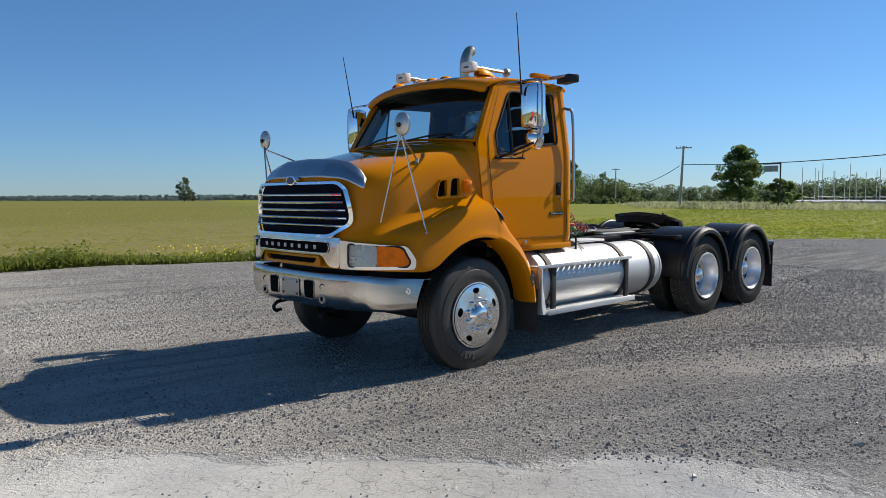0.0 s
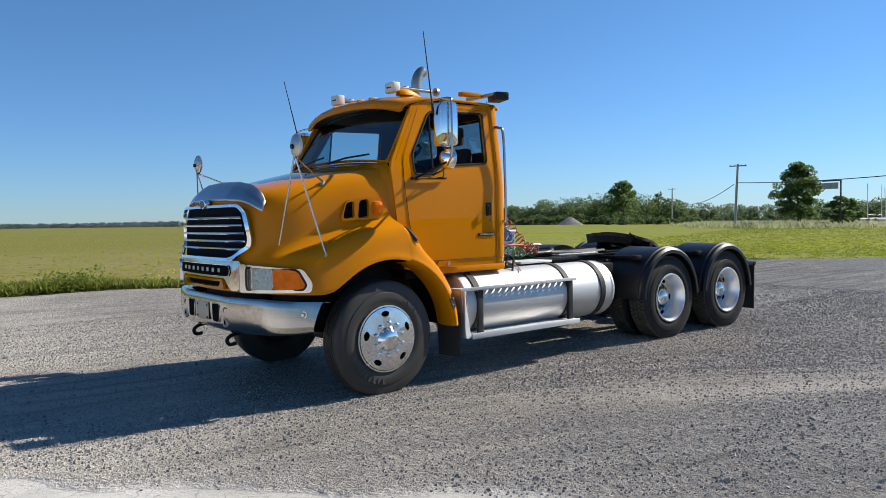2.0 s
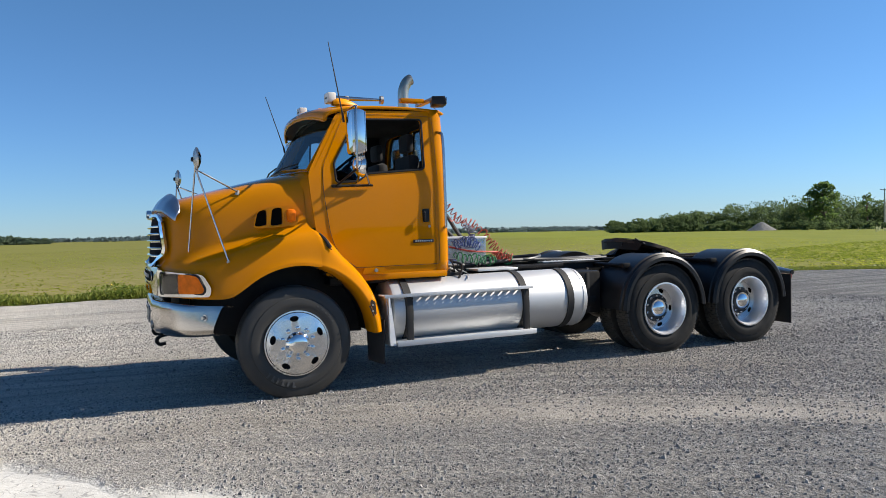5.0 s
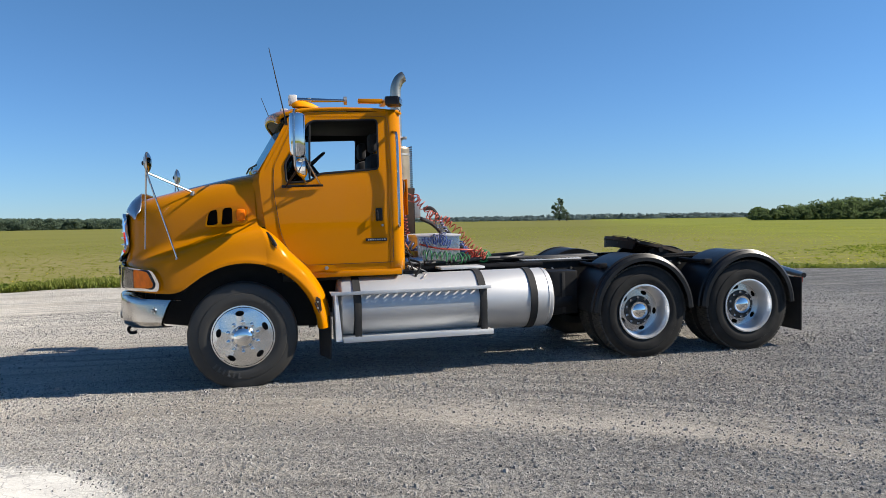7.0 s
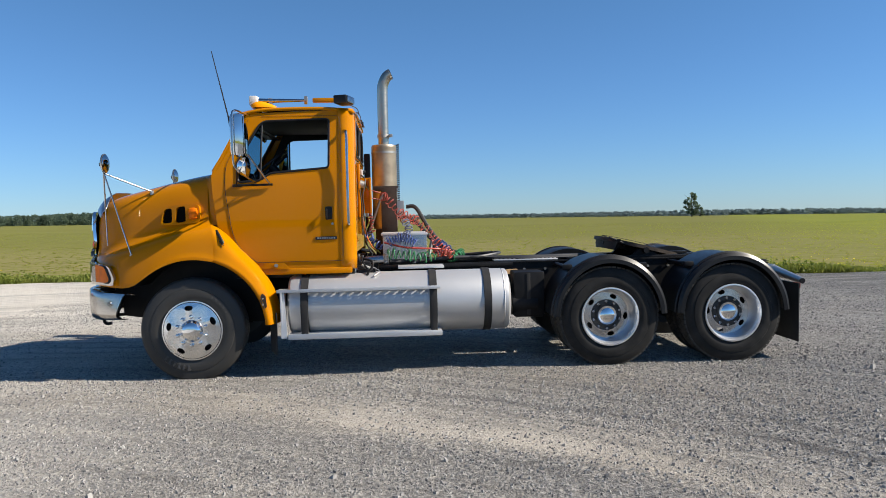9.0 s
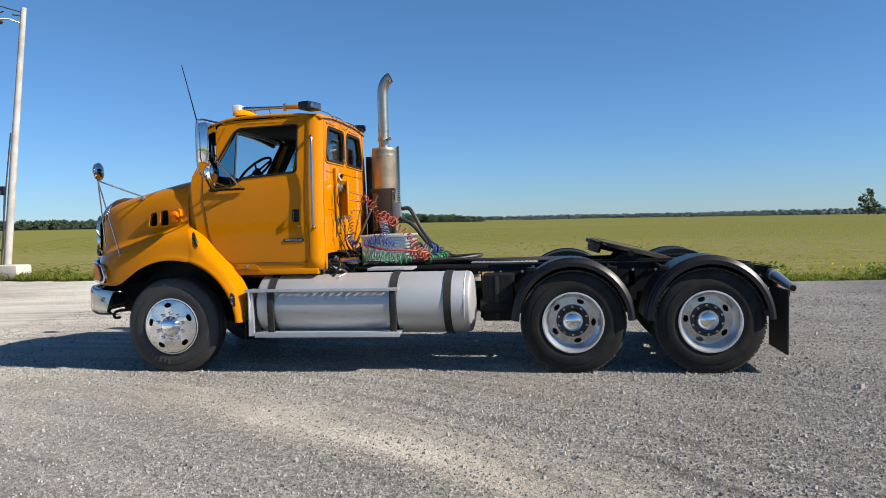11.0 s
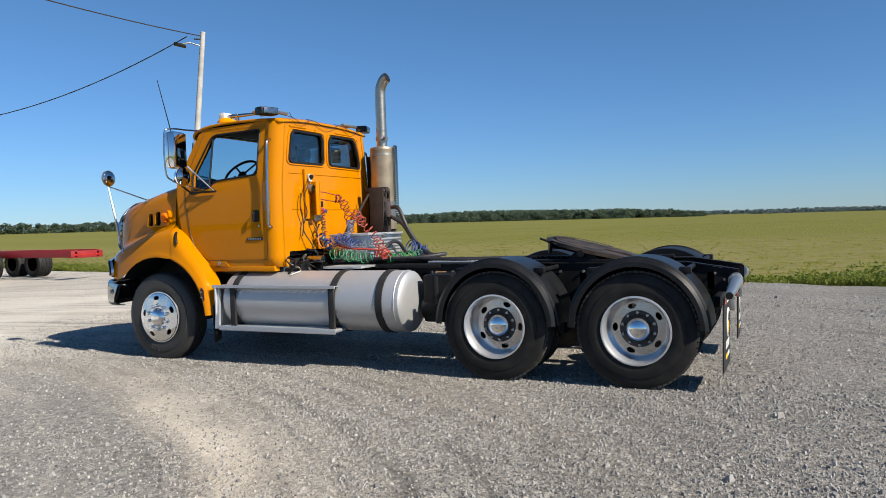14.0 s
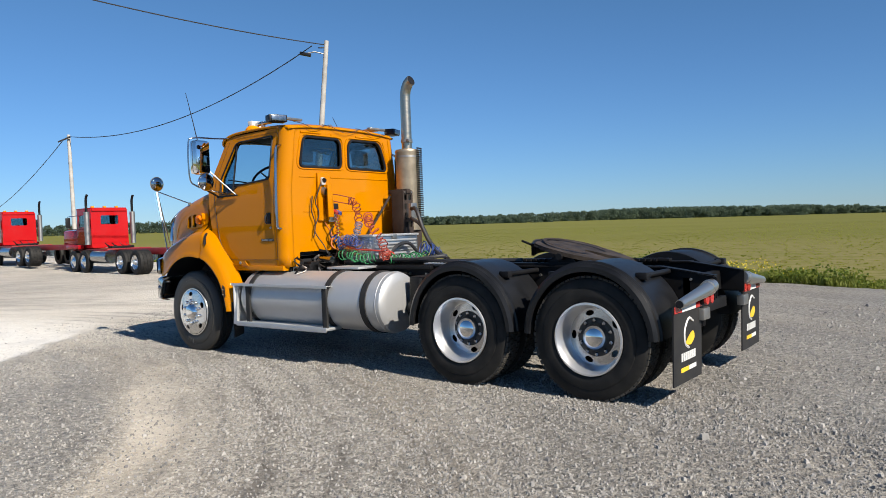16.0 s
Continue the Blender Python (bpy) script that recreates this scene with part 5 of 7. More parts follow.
# ---- mirrors and aerials ----
for side in (-1, 1):
    Y = side * 1.40
    m = part("mirror", box(0.50, 0.645, Y - 0.105, Y + 0.105, 2.235, 2.655, 0.05), CHROME, truck, "chrome door mirror on a tubular bracket")
    part("mirror_glass", box(0.638, 0.646, Y - 0.09, Y + 0.09, 2.26, 2.63, 0.004), MIRROR, m)
    part("convex_mirror", turned([(0.0, -0.045), (0.05, -0.034), (0.088, -0.002), (0.106, 0.042), (0.108, 0.055), (0.0, 0.06)], (0.585, side * 1.37, 2.14), 28, axis="x"), CHROME, m, "round convex spot mirror")
    part("mirror_glass", turned([(0.102, 0.0), (0.08, 0.012), (0.045, 0.024), (0.0, 0.03)], (0.644, side * 1.37, 2.14), 28, axis="x"), SPOTGLASS, m)
    part("mirror_bracket", hose(bend([(0.60, side * 0.98, 2.70), (0.58, side * 1.20, 2.69), (0.56, side * 1.47, 2.68), (0.54, side * 1.53, 2.60), (0.54, side * 1.53, 2.2), (0.56, side * 1.46, 2.10), (0.62, side * 1.3, 2.04), (0.66, side * 1.08, 2.0)], 6), 0.010), GREYCHROME, m)
    part("mirror_strut", hose([(0.58, side * 1.38, 2.36), (0.80, side * 1.07, 1.985)], 0.010), GREYCHROME, m)
    part("mirror_strut", hose([(0.56, side * 1.42, 2.10), (0.46, side * 1.07, 1.97), (0.83, side * 1.07, 1.975)], 0.012), BLACK, m)
    part("mirror_foot", box(0.42, 0.52, side * 1.04, side * 1.075, 1.955, 1.985, 0.006), TRIM, m)
    aerial = part("antenna", rod((0.47, side * 1.34, 2.62), (0.34, side * 1.40, 3.265) if side < 0 else (0.24, 1.19, 3.22), 0.0075, 0.004, 6), TRIM, truck, "thin whip aerial on the mirror bracket")
    part("antenna_base", rod((0.482, side * 1.335, 2.545), (0.468, side * 1.341, 2.64), 0.012, 0.010), TRIM, aerial)
    # hood mirrors on tripods
    hx, hy, hz = -0.835, side * 1.15, 2.215
    t = part("hood_mirror", turned([(0.0, 0.0), (0.055, 0.008), (0.096, 0.028), (0.10, 0.042), (0.0, 0.046)], (hx - 0.02, hy, hz), 28, axis="x"), MIRRORBACK, truck, "round convex hood mirror on a tripod")
    part("mirror_stud", rod((hx - 0.034, hy, hz - 0.01), (hx - 0.012, hy, hz - 0.01), 0.018, 0.022, 14), TRIM, t)
    part("mirror_glass", turned([(0.092, 0.0), (0.075, 0.012), (0.045, 0.024), (0.0, 0.032)], (hx + 0.026, hy, hz), 28, axis="x"), SPOTGLASS, t)
    part("tripod_leg", hose([(hx, hy, hz - 0.06), (-0.903, side * 0.945, 1.385)], 0.008), GREYCHROME, t)
    part("tripod_leg", hose([(hx + 0.005, hy, hz - 0.10), (-0.584, side * 1.177, 1.285)], 0.008), GREYCHROME, t)
    part("tripod_leg", hose([(hx + 0.01, hy, hz - 0.10), (-0.44, side * 0.90, 1.93)], 0.008), GREYCHROME, t)
    part("tripod_foot", rod((-0.60, side * 1.165, 1.265), (-0.58, side * 1.18, 1.30), 0.016, 0.014), STEEL, t)
    part("tripod_foot", rod((-0.45, side * 0.90, 1.90), (-0.44, side * 0.90, 1.945), 0.02, 0.016), STEEL, t)

# ---- chassis ----
for side in (-1, 1):
    rail = panel([(-0.9, 0.74), (5.98, 0.74), (6.16, 0.787), (6.42, 0.787), (6.42, 0.985), (5.95, 1.06), (2.0, 1.06), (-0.9, 1.0)], [], lambda u, v: (u, side * 0.43, v), 0.012)
    part("frame_rail", rail, BLACK, truck, "black steel chassis rail", smooth=False)
    part("rail_flange", box(1.7, 5.95, side * 0.35, side * 0.45, 1.058, 1.072, 0.002), BLACK, truck)
    for k in range(16):
        part("rail_bolt", rod((2.1 + 0.24 * k, side * 0.43, 0.98), (2.1 + 0.24 * k, side * 0.455, 0.98), 0.016, 0.014, 6), STEEL, truck)
for x in (1.9, 3.2, 4.0, 4.97, 6.18):
    part("crossmember", box(x - 0.04, x + 0.04, -0.43, 0.43, 0.80, 0.98, 0.01), BLACK, truck)
for x in (4.305, 5.625):
    part("drive_axle", rod((x, -0.75, HUB_R), (x, 0.75, HUB_R), 0.085), BLACK, truck)
    part("differential", turned([(0.0, -0.24), (0.14, -0.2), (0.21, -0.06), (0.22, 0.06), (0.14, 0.2), (0, 0.24)], (x, 0.0, HUB_R), 24), BLACK, truck)
    for side in (-1, 1):
        part("air_spring", rod((x + 0.28, side * 0.5, 0.50), (x + 0.28, side * 0.5, 0.78), 0.13, 0.12, 20), TRIM, truck)
        part("suspension_beam", box(x - 0.35, x + 0.4, side * 0.46, side * 0.54, 0.42, 0.52, 0.02), BLACK, truck)
part("steer_axle", box(-0.06, 0.06, -0.95, 0.95, 0.38, 0.48, 0.02), BLACK, truck)
part("engine_block", box(-0.75, 1.0, -0.36, 0.36, 0.62, 1.35, 0.05), BLACK, truck)
part("radiator", box(-0.98, -0.88, -0.6, 0.6, 0.72, 1.62, 0.02), TRIM, truck)
part("drive_shaft", rod((1.2, 0, 0.72), (4.1, 0, 0.56), 0.055), BLACK, truck)
# added, mostly hidden cylinders that keep sun off the ground below
for x in (2.15, 2.55, 2.95, 3.35, 3.75):
    part("air_reservoir", rod((x, -0.40, 0.70), (x, 0.40, 0.70), 0.17, 0.17, 20), BLACK, truck, "black cylinder added between the rails to block light")
part("transmission", rod((0.9, 0, 0.8), (1.7, 0, 0.75), 0.26, 0.16, 20), BLACK, truck)

# fuel tanks, straps and steps
for side in (-1, 1):
    cy, cz, r = side * 0.87, 0.705, 0.325
    end = [(0.0, 0.935), (0.20, 0.94), (0.29, 0.955), (0.318, 0.98), (r, 1.01)]
    tank = part("fuel_tank", turned(end + [(r, 1.6), (r, 2.3), (r, 3.22)] + [(0.318, 3.25), (0.30, 3.265), (0.22, 3.285), (0.0, 3.30)], (0, cy, cz), 64, axis="x"), TANKALU, truck, "cylindrical brushed aluminium fuel tank")
    for x in (1.13, 2.46, 3.03):
        part("tank_strap", turned([(r + 0.001, x - 0.04), (r + 0.012, x - 0.038), (r + 0.012, x + 0.038), (r + 0.001, x + 0.04)], (0, cy, cz), 64, axis="x"), FLAP, tank, "black rubber-backed strap")
    part("filler_cap", rod((1.62, cy + side * 0.0, cz + r - 0.01), (1.62, cy, cz + r + 0.05), 0.055, 0.05, 20), STEEL, tank)
    part("weld_seam", turned([(r + 0.001, 3.2), (r + 0.005, 3.205), (r + 0.001, 3.21)], (0, cy, cz), 64, axis="x"), ALU, tank)
    dot = lambda x, y, r: [(x + r * math.cos(q), side * (y + r * math.sin(q))) for q in (2 * math.pi * i / 8 for i in range(8))]
    holes = [dot(0.95 + 0.092 * k, 1.186, 0.017) for k in range(17)] + [dot(0.99 + 0.092 * k, 1.213, 0.008) for k in range(16)]
    st = part("step_frame", panel([(0.86, side * 1.02), (2.53, side * 1.02), (2.53, side * 1.226), (0.86, side * 1.226)], holes, lambda u, v: (u, v, 0.886), 0.004), ALU, truck, "perforated aluminium step over the tank", smooth=False)
    part("step_edge", box(0.86, 2.53, side * 1.226, side * 1.234, 0.862, 0.896, 0.002), ALU, st)
    part("step_tread", box(0.97, 2.54, side * 1.03, side * 1.26, 0.402, 0.432, 0.004), ALU, st)
    part("step_lip", box(0.97, 2.54, side * 1.258, side * 1.268, 0.385, 0.44, 0.003), ALU, st)
    part("step_upright", panel([(0.90, 0.40), (0.96, 0.40), (0.93, 0.87), (0.885, 0.87)], [], lambda u, v: (u, side * (1.255 - 0.06 * (v - 0.4) / 0.47), v), 0.03), ALU, st)
    part("step_side", box(0.895, 0.91, side * 0.93, side * 1.24, 0.40, 0.87, 0.003), ALU, st)
    for x in (1.13, 2.46):
        part("step_hanger", box(x - 0.035, x + 0.035, side * 1.18, side * 1.21, 0.42, 0.87, 0.004), FLAP, st)
    studs = bmesh.new()
    for k in range(36):
        for j in range(4):
            box(1.0 + 0.043 * k, 1.012 + 0.043 * k, side * (1.06 + 0.05 * j) - 0.005, side * (1.06 + 0.05 * j) + 0.005, 0.431, 0.4345, 0, studs)
    part("tread_studs", studs, ALU, st, smooth=False)["kind"] = "stuff"

# ---- rear fenders ----


def fender_arc(x, side):
    r0 = 0.585
    prof = [(r0 - 0.07, 0.605), (r0 + 0.05, 0.60), (r0 + 0.056, 0.62), (r0 + 0.05, 1.10), (r0 + 0.052, 1.14), (r0 + 0.066, 1.15), (r0 + 0.066, 1.18), (r0 + 0.05, 1.19), (r0 + 0.045, 1.215), (r0 + 0.05, 1.24), (r0 + 0.02, 1.262), (r0 - 0.02, 1.262), (r0 - 0.025, 1.25), (r0 + 0.0, 1.24), (r0 + 0.03, 1.10), (r0 + 0.036, 0.62)]
    bm = turned([(r, side * a) for r, a in prof], (x, 0, HUB_R), 40, span=radians(176), start=radians(2))
    bmesh.ops.scale(bm, vec=(0.955, 1, 1), space=Matrix.Translation((-x, 0, 0)), verts=bm.verts)
    return bm


for x in (4.305, 5.625):
    for side in (-1, 1):
        f = part("wheel_fender", fender_arc(x, side), POLY, truck, "black plastic half-round wheel fender", sharp=30)
        for q, out in ((52, 0.06), (128, 0.06)):
            t = radians(q)
            px, pz = x + 0.655 * math.cos(t), HUB_R + 0.655 * math.sin(t)
            part("fender_bracket", rod((px, side * 0.45, pz), (px, side * 1.05, pz), 0.024, 0.024), BLACK, f)
            part("bracket_plate", box(px - 0.05, px + 0.05, side * 0.98, side * 1.06, pz - 0.03, pz + 0.03, 0.01), BLACK, f)
    

# ---- fifth wheel ----
tilt = Matrix.Translation((4.96, 0, 1.215)) @ pose(0, 0, 0, 0, 14, 0)
out = loop_round([(-0.46, -0.16), (-0.36, -0.36), (-0.15, -0.45), (0.10, -0.45), (0.46, -0.28), (0.46, -0.12), (0.06, -0.04), (0.06, 0.04), (0.46, 0.12), (0.46, 0.28), (0.10, 0.45), (-0.15, 0.45), (-0.36, 0.36), (-0.46, 0.16)], 0.08)
fifth = part("fifth_wheel", panel(out, [], lambda u, v: tilt @ Vector((u, v, 0.0)), 0.04), plain("greasy_steel", (0.055, 0.042, 0.033), 0.6, 0.2, 0.6, 7.0, relief=0.3, Specular_IOR_Level=0.25), truck, "greasy black tilted coupling plate", sharp=30)
part("front_skirt", panel([(-0.38, -0.13), (0.38, -0.13), (0.44, 0.0), (-0.44, 0.0)], [], lambda u, v: tilt @ Vector((-0.445 + 0.62 * u * u - 0.2 * v, u, v)), 0.03, [("u", q / 10) for q in range(-3, 4)]), BLACK, fifth)
for side in (-1, 1):
    part("pivot_bracket", panel([(4.76, 1.06), (5.16, 1.06), (5.05, 1.17), (4.88, 1.17)], [], lambda u, v: (u, side * 0.40, v), 0.05), BLACK, fifth, smooth=False)
    part("pivot_pin", rod((4.96, side * 0.36, 1.16), (4.96, side * 0.47, 1.16), 0.035), BLACK, fifth)
    part("slide_rail", box(4.05, 5.75, side * 0.33, side * 0.41, 1.07, 1.10, 0.004), BLACK, truck)
part("release_handle", hose([tilt @ Vector((-0.1, 0, -0.06)), tilt @ Vector((-0.25, -0.40, -0.03)), tilt @ Vector((-0.44, -0.43, 0.0))], 0.012), BLACK, fifth)
part("wear_ring", turned([(0.30, 0.0), (0.305, 0.004), (0.335, 0.004), (0.34, 0.0)], (0, 0, 0), 40, axis="z", span=4.9, start=0.7), RUST, fifth)
bpy.data.objects["wear_ring"].matrix_basis = tilt @ Matrix.Translation((-0.06, 0, 0.021))
for side in (-1, 1):
    part("coupling_ramp", panel([(0.44, side * 0.11), (0.62, side * 0.14), (0.62, side * 0.24), (0.44, side * 0.27)], [], lambda u, v: tilt @ Vector((u, v, -0.35 * max(0, u - 0.44))), 0.03), RUST, fifth, "worn sloping coupling ramp", smooth=False)
for q in (-0.16, 0.16):
    part("plate_rib", panel([(-0.42, -0.09), (0.30, -0.09), (0.40, -0.02), (-0.42, -0.02)], [], lambda u, v: tilt @ Vector((u, q, v)), 0.02), BLACK, fifth, smooth=False)
teeth = bmesh.new()
for k in range(26):
    for side in (-1, 1):
        box(4.1 + 0.06 * k, 4.13 + 0.06 * k, side * 0.30, side * 0.33, 1.07, 1.095, 0, teeth)
part("slide_teeth", teeth, BLACK, truck, smooth=False)["kind"] = "stuff"

label = part("warning_label", box(3.215, 3.315, -0.450, -0.444, 0.885, 0.955, 0.001), WHITE, truck, "small white and orange warning label")
part("label_band", box(3.217, 3.313, -0.4525, -0.4502, 0.932, 0.953, 0.0005), ORANGE, label)

# ---- tail: mud flaps, lamps ----
for side in (-1, 1):
    arm = part("flap_hanger", hose([(6.40, side * 0.45, 0.912), (6.41, side * 0.62, 0.893), (6.39, side * 1.20, 0.83)], [0.058, 0.057, 0.036], 16), ZINC, truck, "round steel mud flap hanger")
    part("hanger_rim", rod((6.402, side * 0.53, 0.904), (6.405, side * 0.58, 0.898), 0.066, 0.066, 18), ZINC, arm)
    part("hanger_plug", rod((6.39, side * 1.195, 0.8305), (6.39, side * 1.212, 0.829), 0.030, 0.030, 16), TRIM, arm)
    lean = lambda u, v: (6.335 + 0.012 * math.sin(2.2 * abs(u)) - 0.02 * (0.83 - v), u, v)
    y0, y1 = sorted((side * 0.60, side * 1.225))
    flap = part("mud_flap", panel([(y0, 0.185), (y1, 0.185), (y1, 0.805), (y0, 0.805)], [], lean, 0.012, [("u", side * 0.75), ("u", side * 0.9), ("u", side * 1.05)]), FLAP, truck, "black rubber mud flap with printed mark", smooth=False)
    w = (y1 - y0) / 4
    for k, c in enumerate((REDLENS, WHITE, WHITE, REDLENS)):
        part("reflector", panel([(y0 + w * k, 0.755), (y0 + w * (k + 1) - 0.002, 0.755), (y0 + w * (k + 1) - 0.002, 0.81), (y0 + w * k, 0.81)], [], lambda u, v: Vector(lean(u, v)) + Vector((0.016, 0, 0)), 0.003), c, flap, smooth=False)
    mid = (y0 + y1) / 2
    on = lambda u, v: Vector(lean(u, v)) + Vector((0.012, 0, 0))
    curl = bend([(mid + 0.10, 0.66, 0), (mid, 0.69, 0), (mid - 0.09, 0.61, 0), (mid - 0.08, 0.50, 0), (mid, 0.455, 0)], 5)
    part("printed_curve", hose([on(p.x, p.y) for p in curl], 0.011, 5), WHITE, flap)
    part("printed_shape", panel(loop_round([(mid - 0.08, 0.49), (mid + 0.05, 0.47), (mid + 0.14, 0.52), (mid + 0.11, 0.585), (mid + 0.02, 0.56)], 0.03), [], on, 0.003), plain("yellow_print", (0.78, 0.5, 0.03), 0.6), flap, smooth=False)
    for k in range(7):
        part("printed_bar", panel([(mid - 0.16 + 0.046 * k, 0.36), (mid - 0.124 + 0.046 * k, 0.36), (mid - 0.124 + 0.046 * k, 0.425), (mid - 0.16 + 0.046 * k, 0.425)], [], on, 0.003), WHITE, flap, smooth=False)
    part("printed_band", panel([(mid - 0.17, 0.275), (mid + 0.0, 0.275), (mid + 0.0, 0.31), (mid - 0.17, 0.31)], [], on, 0.003), plain("yellow_band", (0.78, 0.5, 0.03), 0.6), flap, smooth=False)
    part("printed_band", panel([(mid + 0.005, 0.275), (mid + 0.17, 0.275), (mid + 0.17, 0.31), (mid + 0.005, 0.31)], [], on, 0.003), WHITE, flap, smooth=False)
    bar = part("tail_light", box(6.36, 6.40, side * 0.46, side * 0.66, 0.77, 0.86, 0.01), BLACK, truck, "round red tail lights")
    for y in (0.50, 0.62):
        part("lens", rod((6.40, side * y, 0.815), (6.418, side * y, 0.815), 0.05, 0.045, 20), REDLENS, bar)
    part("lamp_box", box(6.33, 6.40, side * 0.50, side * 0.66, 0.64, 0.74, 0.012), STEEL, bar)
part("tail_bracket", box(6.20, 6.26, -0.43, 0.43, 0.64, 0.74, 0.01), BLACK, truck)
for side in (-1, 1):
    rail_cap = part("rail_end", panel([(6.10, 0.80), (6.43, 0.80), (6.43, 0.98), (6.10, 1.03)], [], lambda u, v: (u, side * 0.415, v), 0.012), BLACK, truck, smooth=False)
    part("rail_top", panel([(5.95, 0.36), (6.42, 0.36), (6.42, 0.45), (5.95, 0.45)], [], lambda u, v: (u, side * v, 1.066 - 0.16 * (u - 5.95)), 0.008), BLACK, rail_cap, smooth=False)
    for x, z in ((6.30, 0.90), (6.38, 0.90), (6.38, 0.95), (6.22, 0.96)):
        part("rail_bolt", rod((x, side * 0.43, z), (x, side * 0.452, z), 0.013, 0.012, 6), STEEL, rail_cap)

# ---- behind the cab ----


def coil(points, r, turns, thick, material, label, lie=1.0):
    """A coiled air line wound about a bent path."""
    path = bend(points, 10)
    n = turns * 14
    out, side = [], None
    for k in range(n + 1):
        f = k / n * (len(path) - 1)
        i = min(int(f), len(path) - 2)
        p = path[i].lerp(path[i + 1], f - i)
        way = (path[i + 1] - path[i]).normalized()
        if side is None:
            side = way.orthogonal().normalized()
        side = (side - way * side.dot(way)).normalized()
        up = way.cross(side)
        t = 2 * math.pi * turns * k / n
        rr = r * (0.85 + 0.25 * math.sin(k * 0.13))
        out.append(p + side * math.cos(t) * rr + up * math.sin(t) * rr)
    return part("air_line", hose([points[0], *out, points[-1]], thick, 6), material, truck, label)


SX, SY = 1.945, 0.905
ex = part("exhaust_pipe", hose(bend([(SX, SY, 2.50), (SX, SY, 2.9), (SX, SY, 3.22), (SX + 0.010, SY, 3.33), (SX + 0.045, SY, 3.415), (SX + 0.085, SY, 3.458), (SX + 0.115, SY, 3.472)], 6), 0.070, 20), STACK, truck, "curved chrome exhaust stack")
# black disc on the closed pipe end, painting the dark of its inside
part("stack_mouth", rod((SX + 0.113, SY, 3.471), (SX + 0.119, SY, 3.4735), 0.063, 0.063, 24), TRIM, ex)
part("stack_clamp", rod((SX, SY, 2.645), (SX, SY, 2.69), 0.080, 0.080, 24), STEEL, ex)
part("clamp_bolt", box(SX + 0.07, SX + 0.12, SY - 0.10, SY - 0.04, 2.65, 2.685, 0.006), STEEL, ex)
part("muffler", turned([(0.0, 2.56), (0.09, 2.56), (0.155, 2.548), (0.165, 2.525), (0.162, 2.51), (0.162, 1.50), (0.155, 1.46), (0.0, 1.45)], (SX, SY, 0), 40, axis="z"), MUFFLER, ex, "heat-stained vertical muffler")
part("muffler_band", rod((SX, SY, 2.44), (SX, SY, 2.465), 0.168, 0.168, 36), STEEL, ex)
guard = bmesh.new()
for k in range(34):
    for a in (-0.4, -0.25, -0.1, 0.05, 0.2, 0.35):
        p = Vector((SX + 0.19 * math.cos(a + 0.35), SY + 0.19 * math.sin(a + 0.35), 1.60 + 0.029 * k))
        box(p.x - 0.008, p.x + 0.008, p.y - 0.008, p.y + 0.008, p.z - 0.008, p.z + 0.008, 0, guard)
g = part("heat_guard", guard, TRIM, ex, "perforated heat guard", smooth=False)
g["kind"] = "stuff"
slots = [loop_round([(u, v), (u + 0.05, v), (u + 0.05, v + 0.075), (u, v + 0.075)], 0.015) for u in (0.63, 0.715) for v in (1.50, 1.62, 1.74, 1.86)]
bracket = part("muffler_bracket", panel([(0.60, 1.42), (0.80, 1.42), (0.80, 1.99), (0.60, 1.99)], slots, lambda u, v: (2.10, u, v), 0.010), RUST, truck, "rusty slotted muffler bracket", smooth=False)
for y in (0.60, 0.795):
    part("bracket_web", box(1.90, 2.095, y, y + 0.008, 1.42, 1.99, 0.002), RUST, bracket)
for k in range(4):
    part("bracket_bolt", rod((2.10, 0.63 + 0.045 * k, 1.965), (2.116, 0.63 + 0.045 * k, 1.965), 0.012, 0.011, 6), STEEL, bracket)
part("bracket_core", box(1.92, 2.04, 0.64, 0.76, 1.06, 1.96, 0.02), BLACK, bracket)
part("bracket_flange", box(1.80, 2.12, 0.66, 0.74, 1.95, 2.01, 0.006), RUST, truck)
part("muffler_foot", box(1.82, 2.06, 0.70, 1.02, 1.02, 1.46, 0.01), RUST, truck, "rusty exhaust support post")
part("clamp_box", box(2.06, 2.19, 0.66, 0.78, 1.62, 1.82, 0.012), STEEL, truck)
part("bracket_stay", hose([(1.72, 0.22, 1.33), (1.92, 0.55, 1.92)], 0.016), RUST, truck)
part("air_intake_panel", box(1.68, 1.76, 0.93, 1.02, 1.4, 2.45, 0.02), TRIM, truck)

chest = part("tool_box", box(1.93, 2.43, -0.36, 0.47, 1.075, 1.40, 0.008), polished("tread_plate", (0.50, 0.50, 0.50), 0.35), truck, "tread-plate aluminium tool box")
part("box_lid", box(1.91, 2.445, -0.375, 0.485, 1.40, 1.425, 0.006), ALU, chest)
tread = bmesh.new()
random.seed(8)
for i in range(14):
    for j in range(9):
        m = Matrix.Translation((1.96 + 0.034 * i, -0.361, 1.095 + 0.035 * j)) @ pose(0, 0, 0, 0, 45 if (i + j) % 2 else -45, 0)
        box(-0.016, 0.016, -0.004, 0.002, -0.004, 0.004, 0, tread, m)
tp = part("raised_tread", tread, CHROME, chest, smooth=False)
tp["kind"] = "stuff"
part("box_latch", box(2.43, 2.448, -0.02, 0.06, 1.365, 1.42, 0.004), STEEL, chest)
for k in range(7):
    part("box_rib", box(2.43, 2.440, -0.33, 0.44, 1.10 + 0.040 * k, 1.122 + 0.040 * k, 0.004), TANKALU, chest)

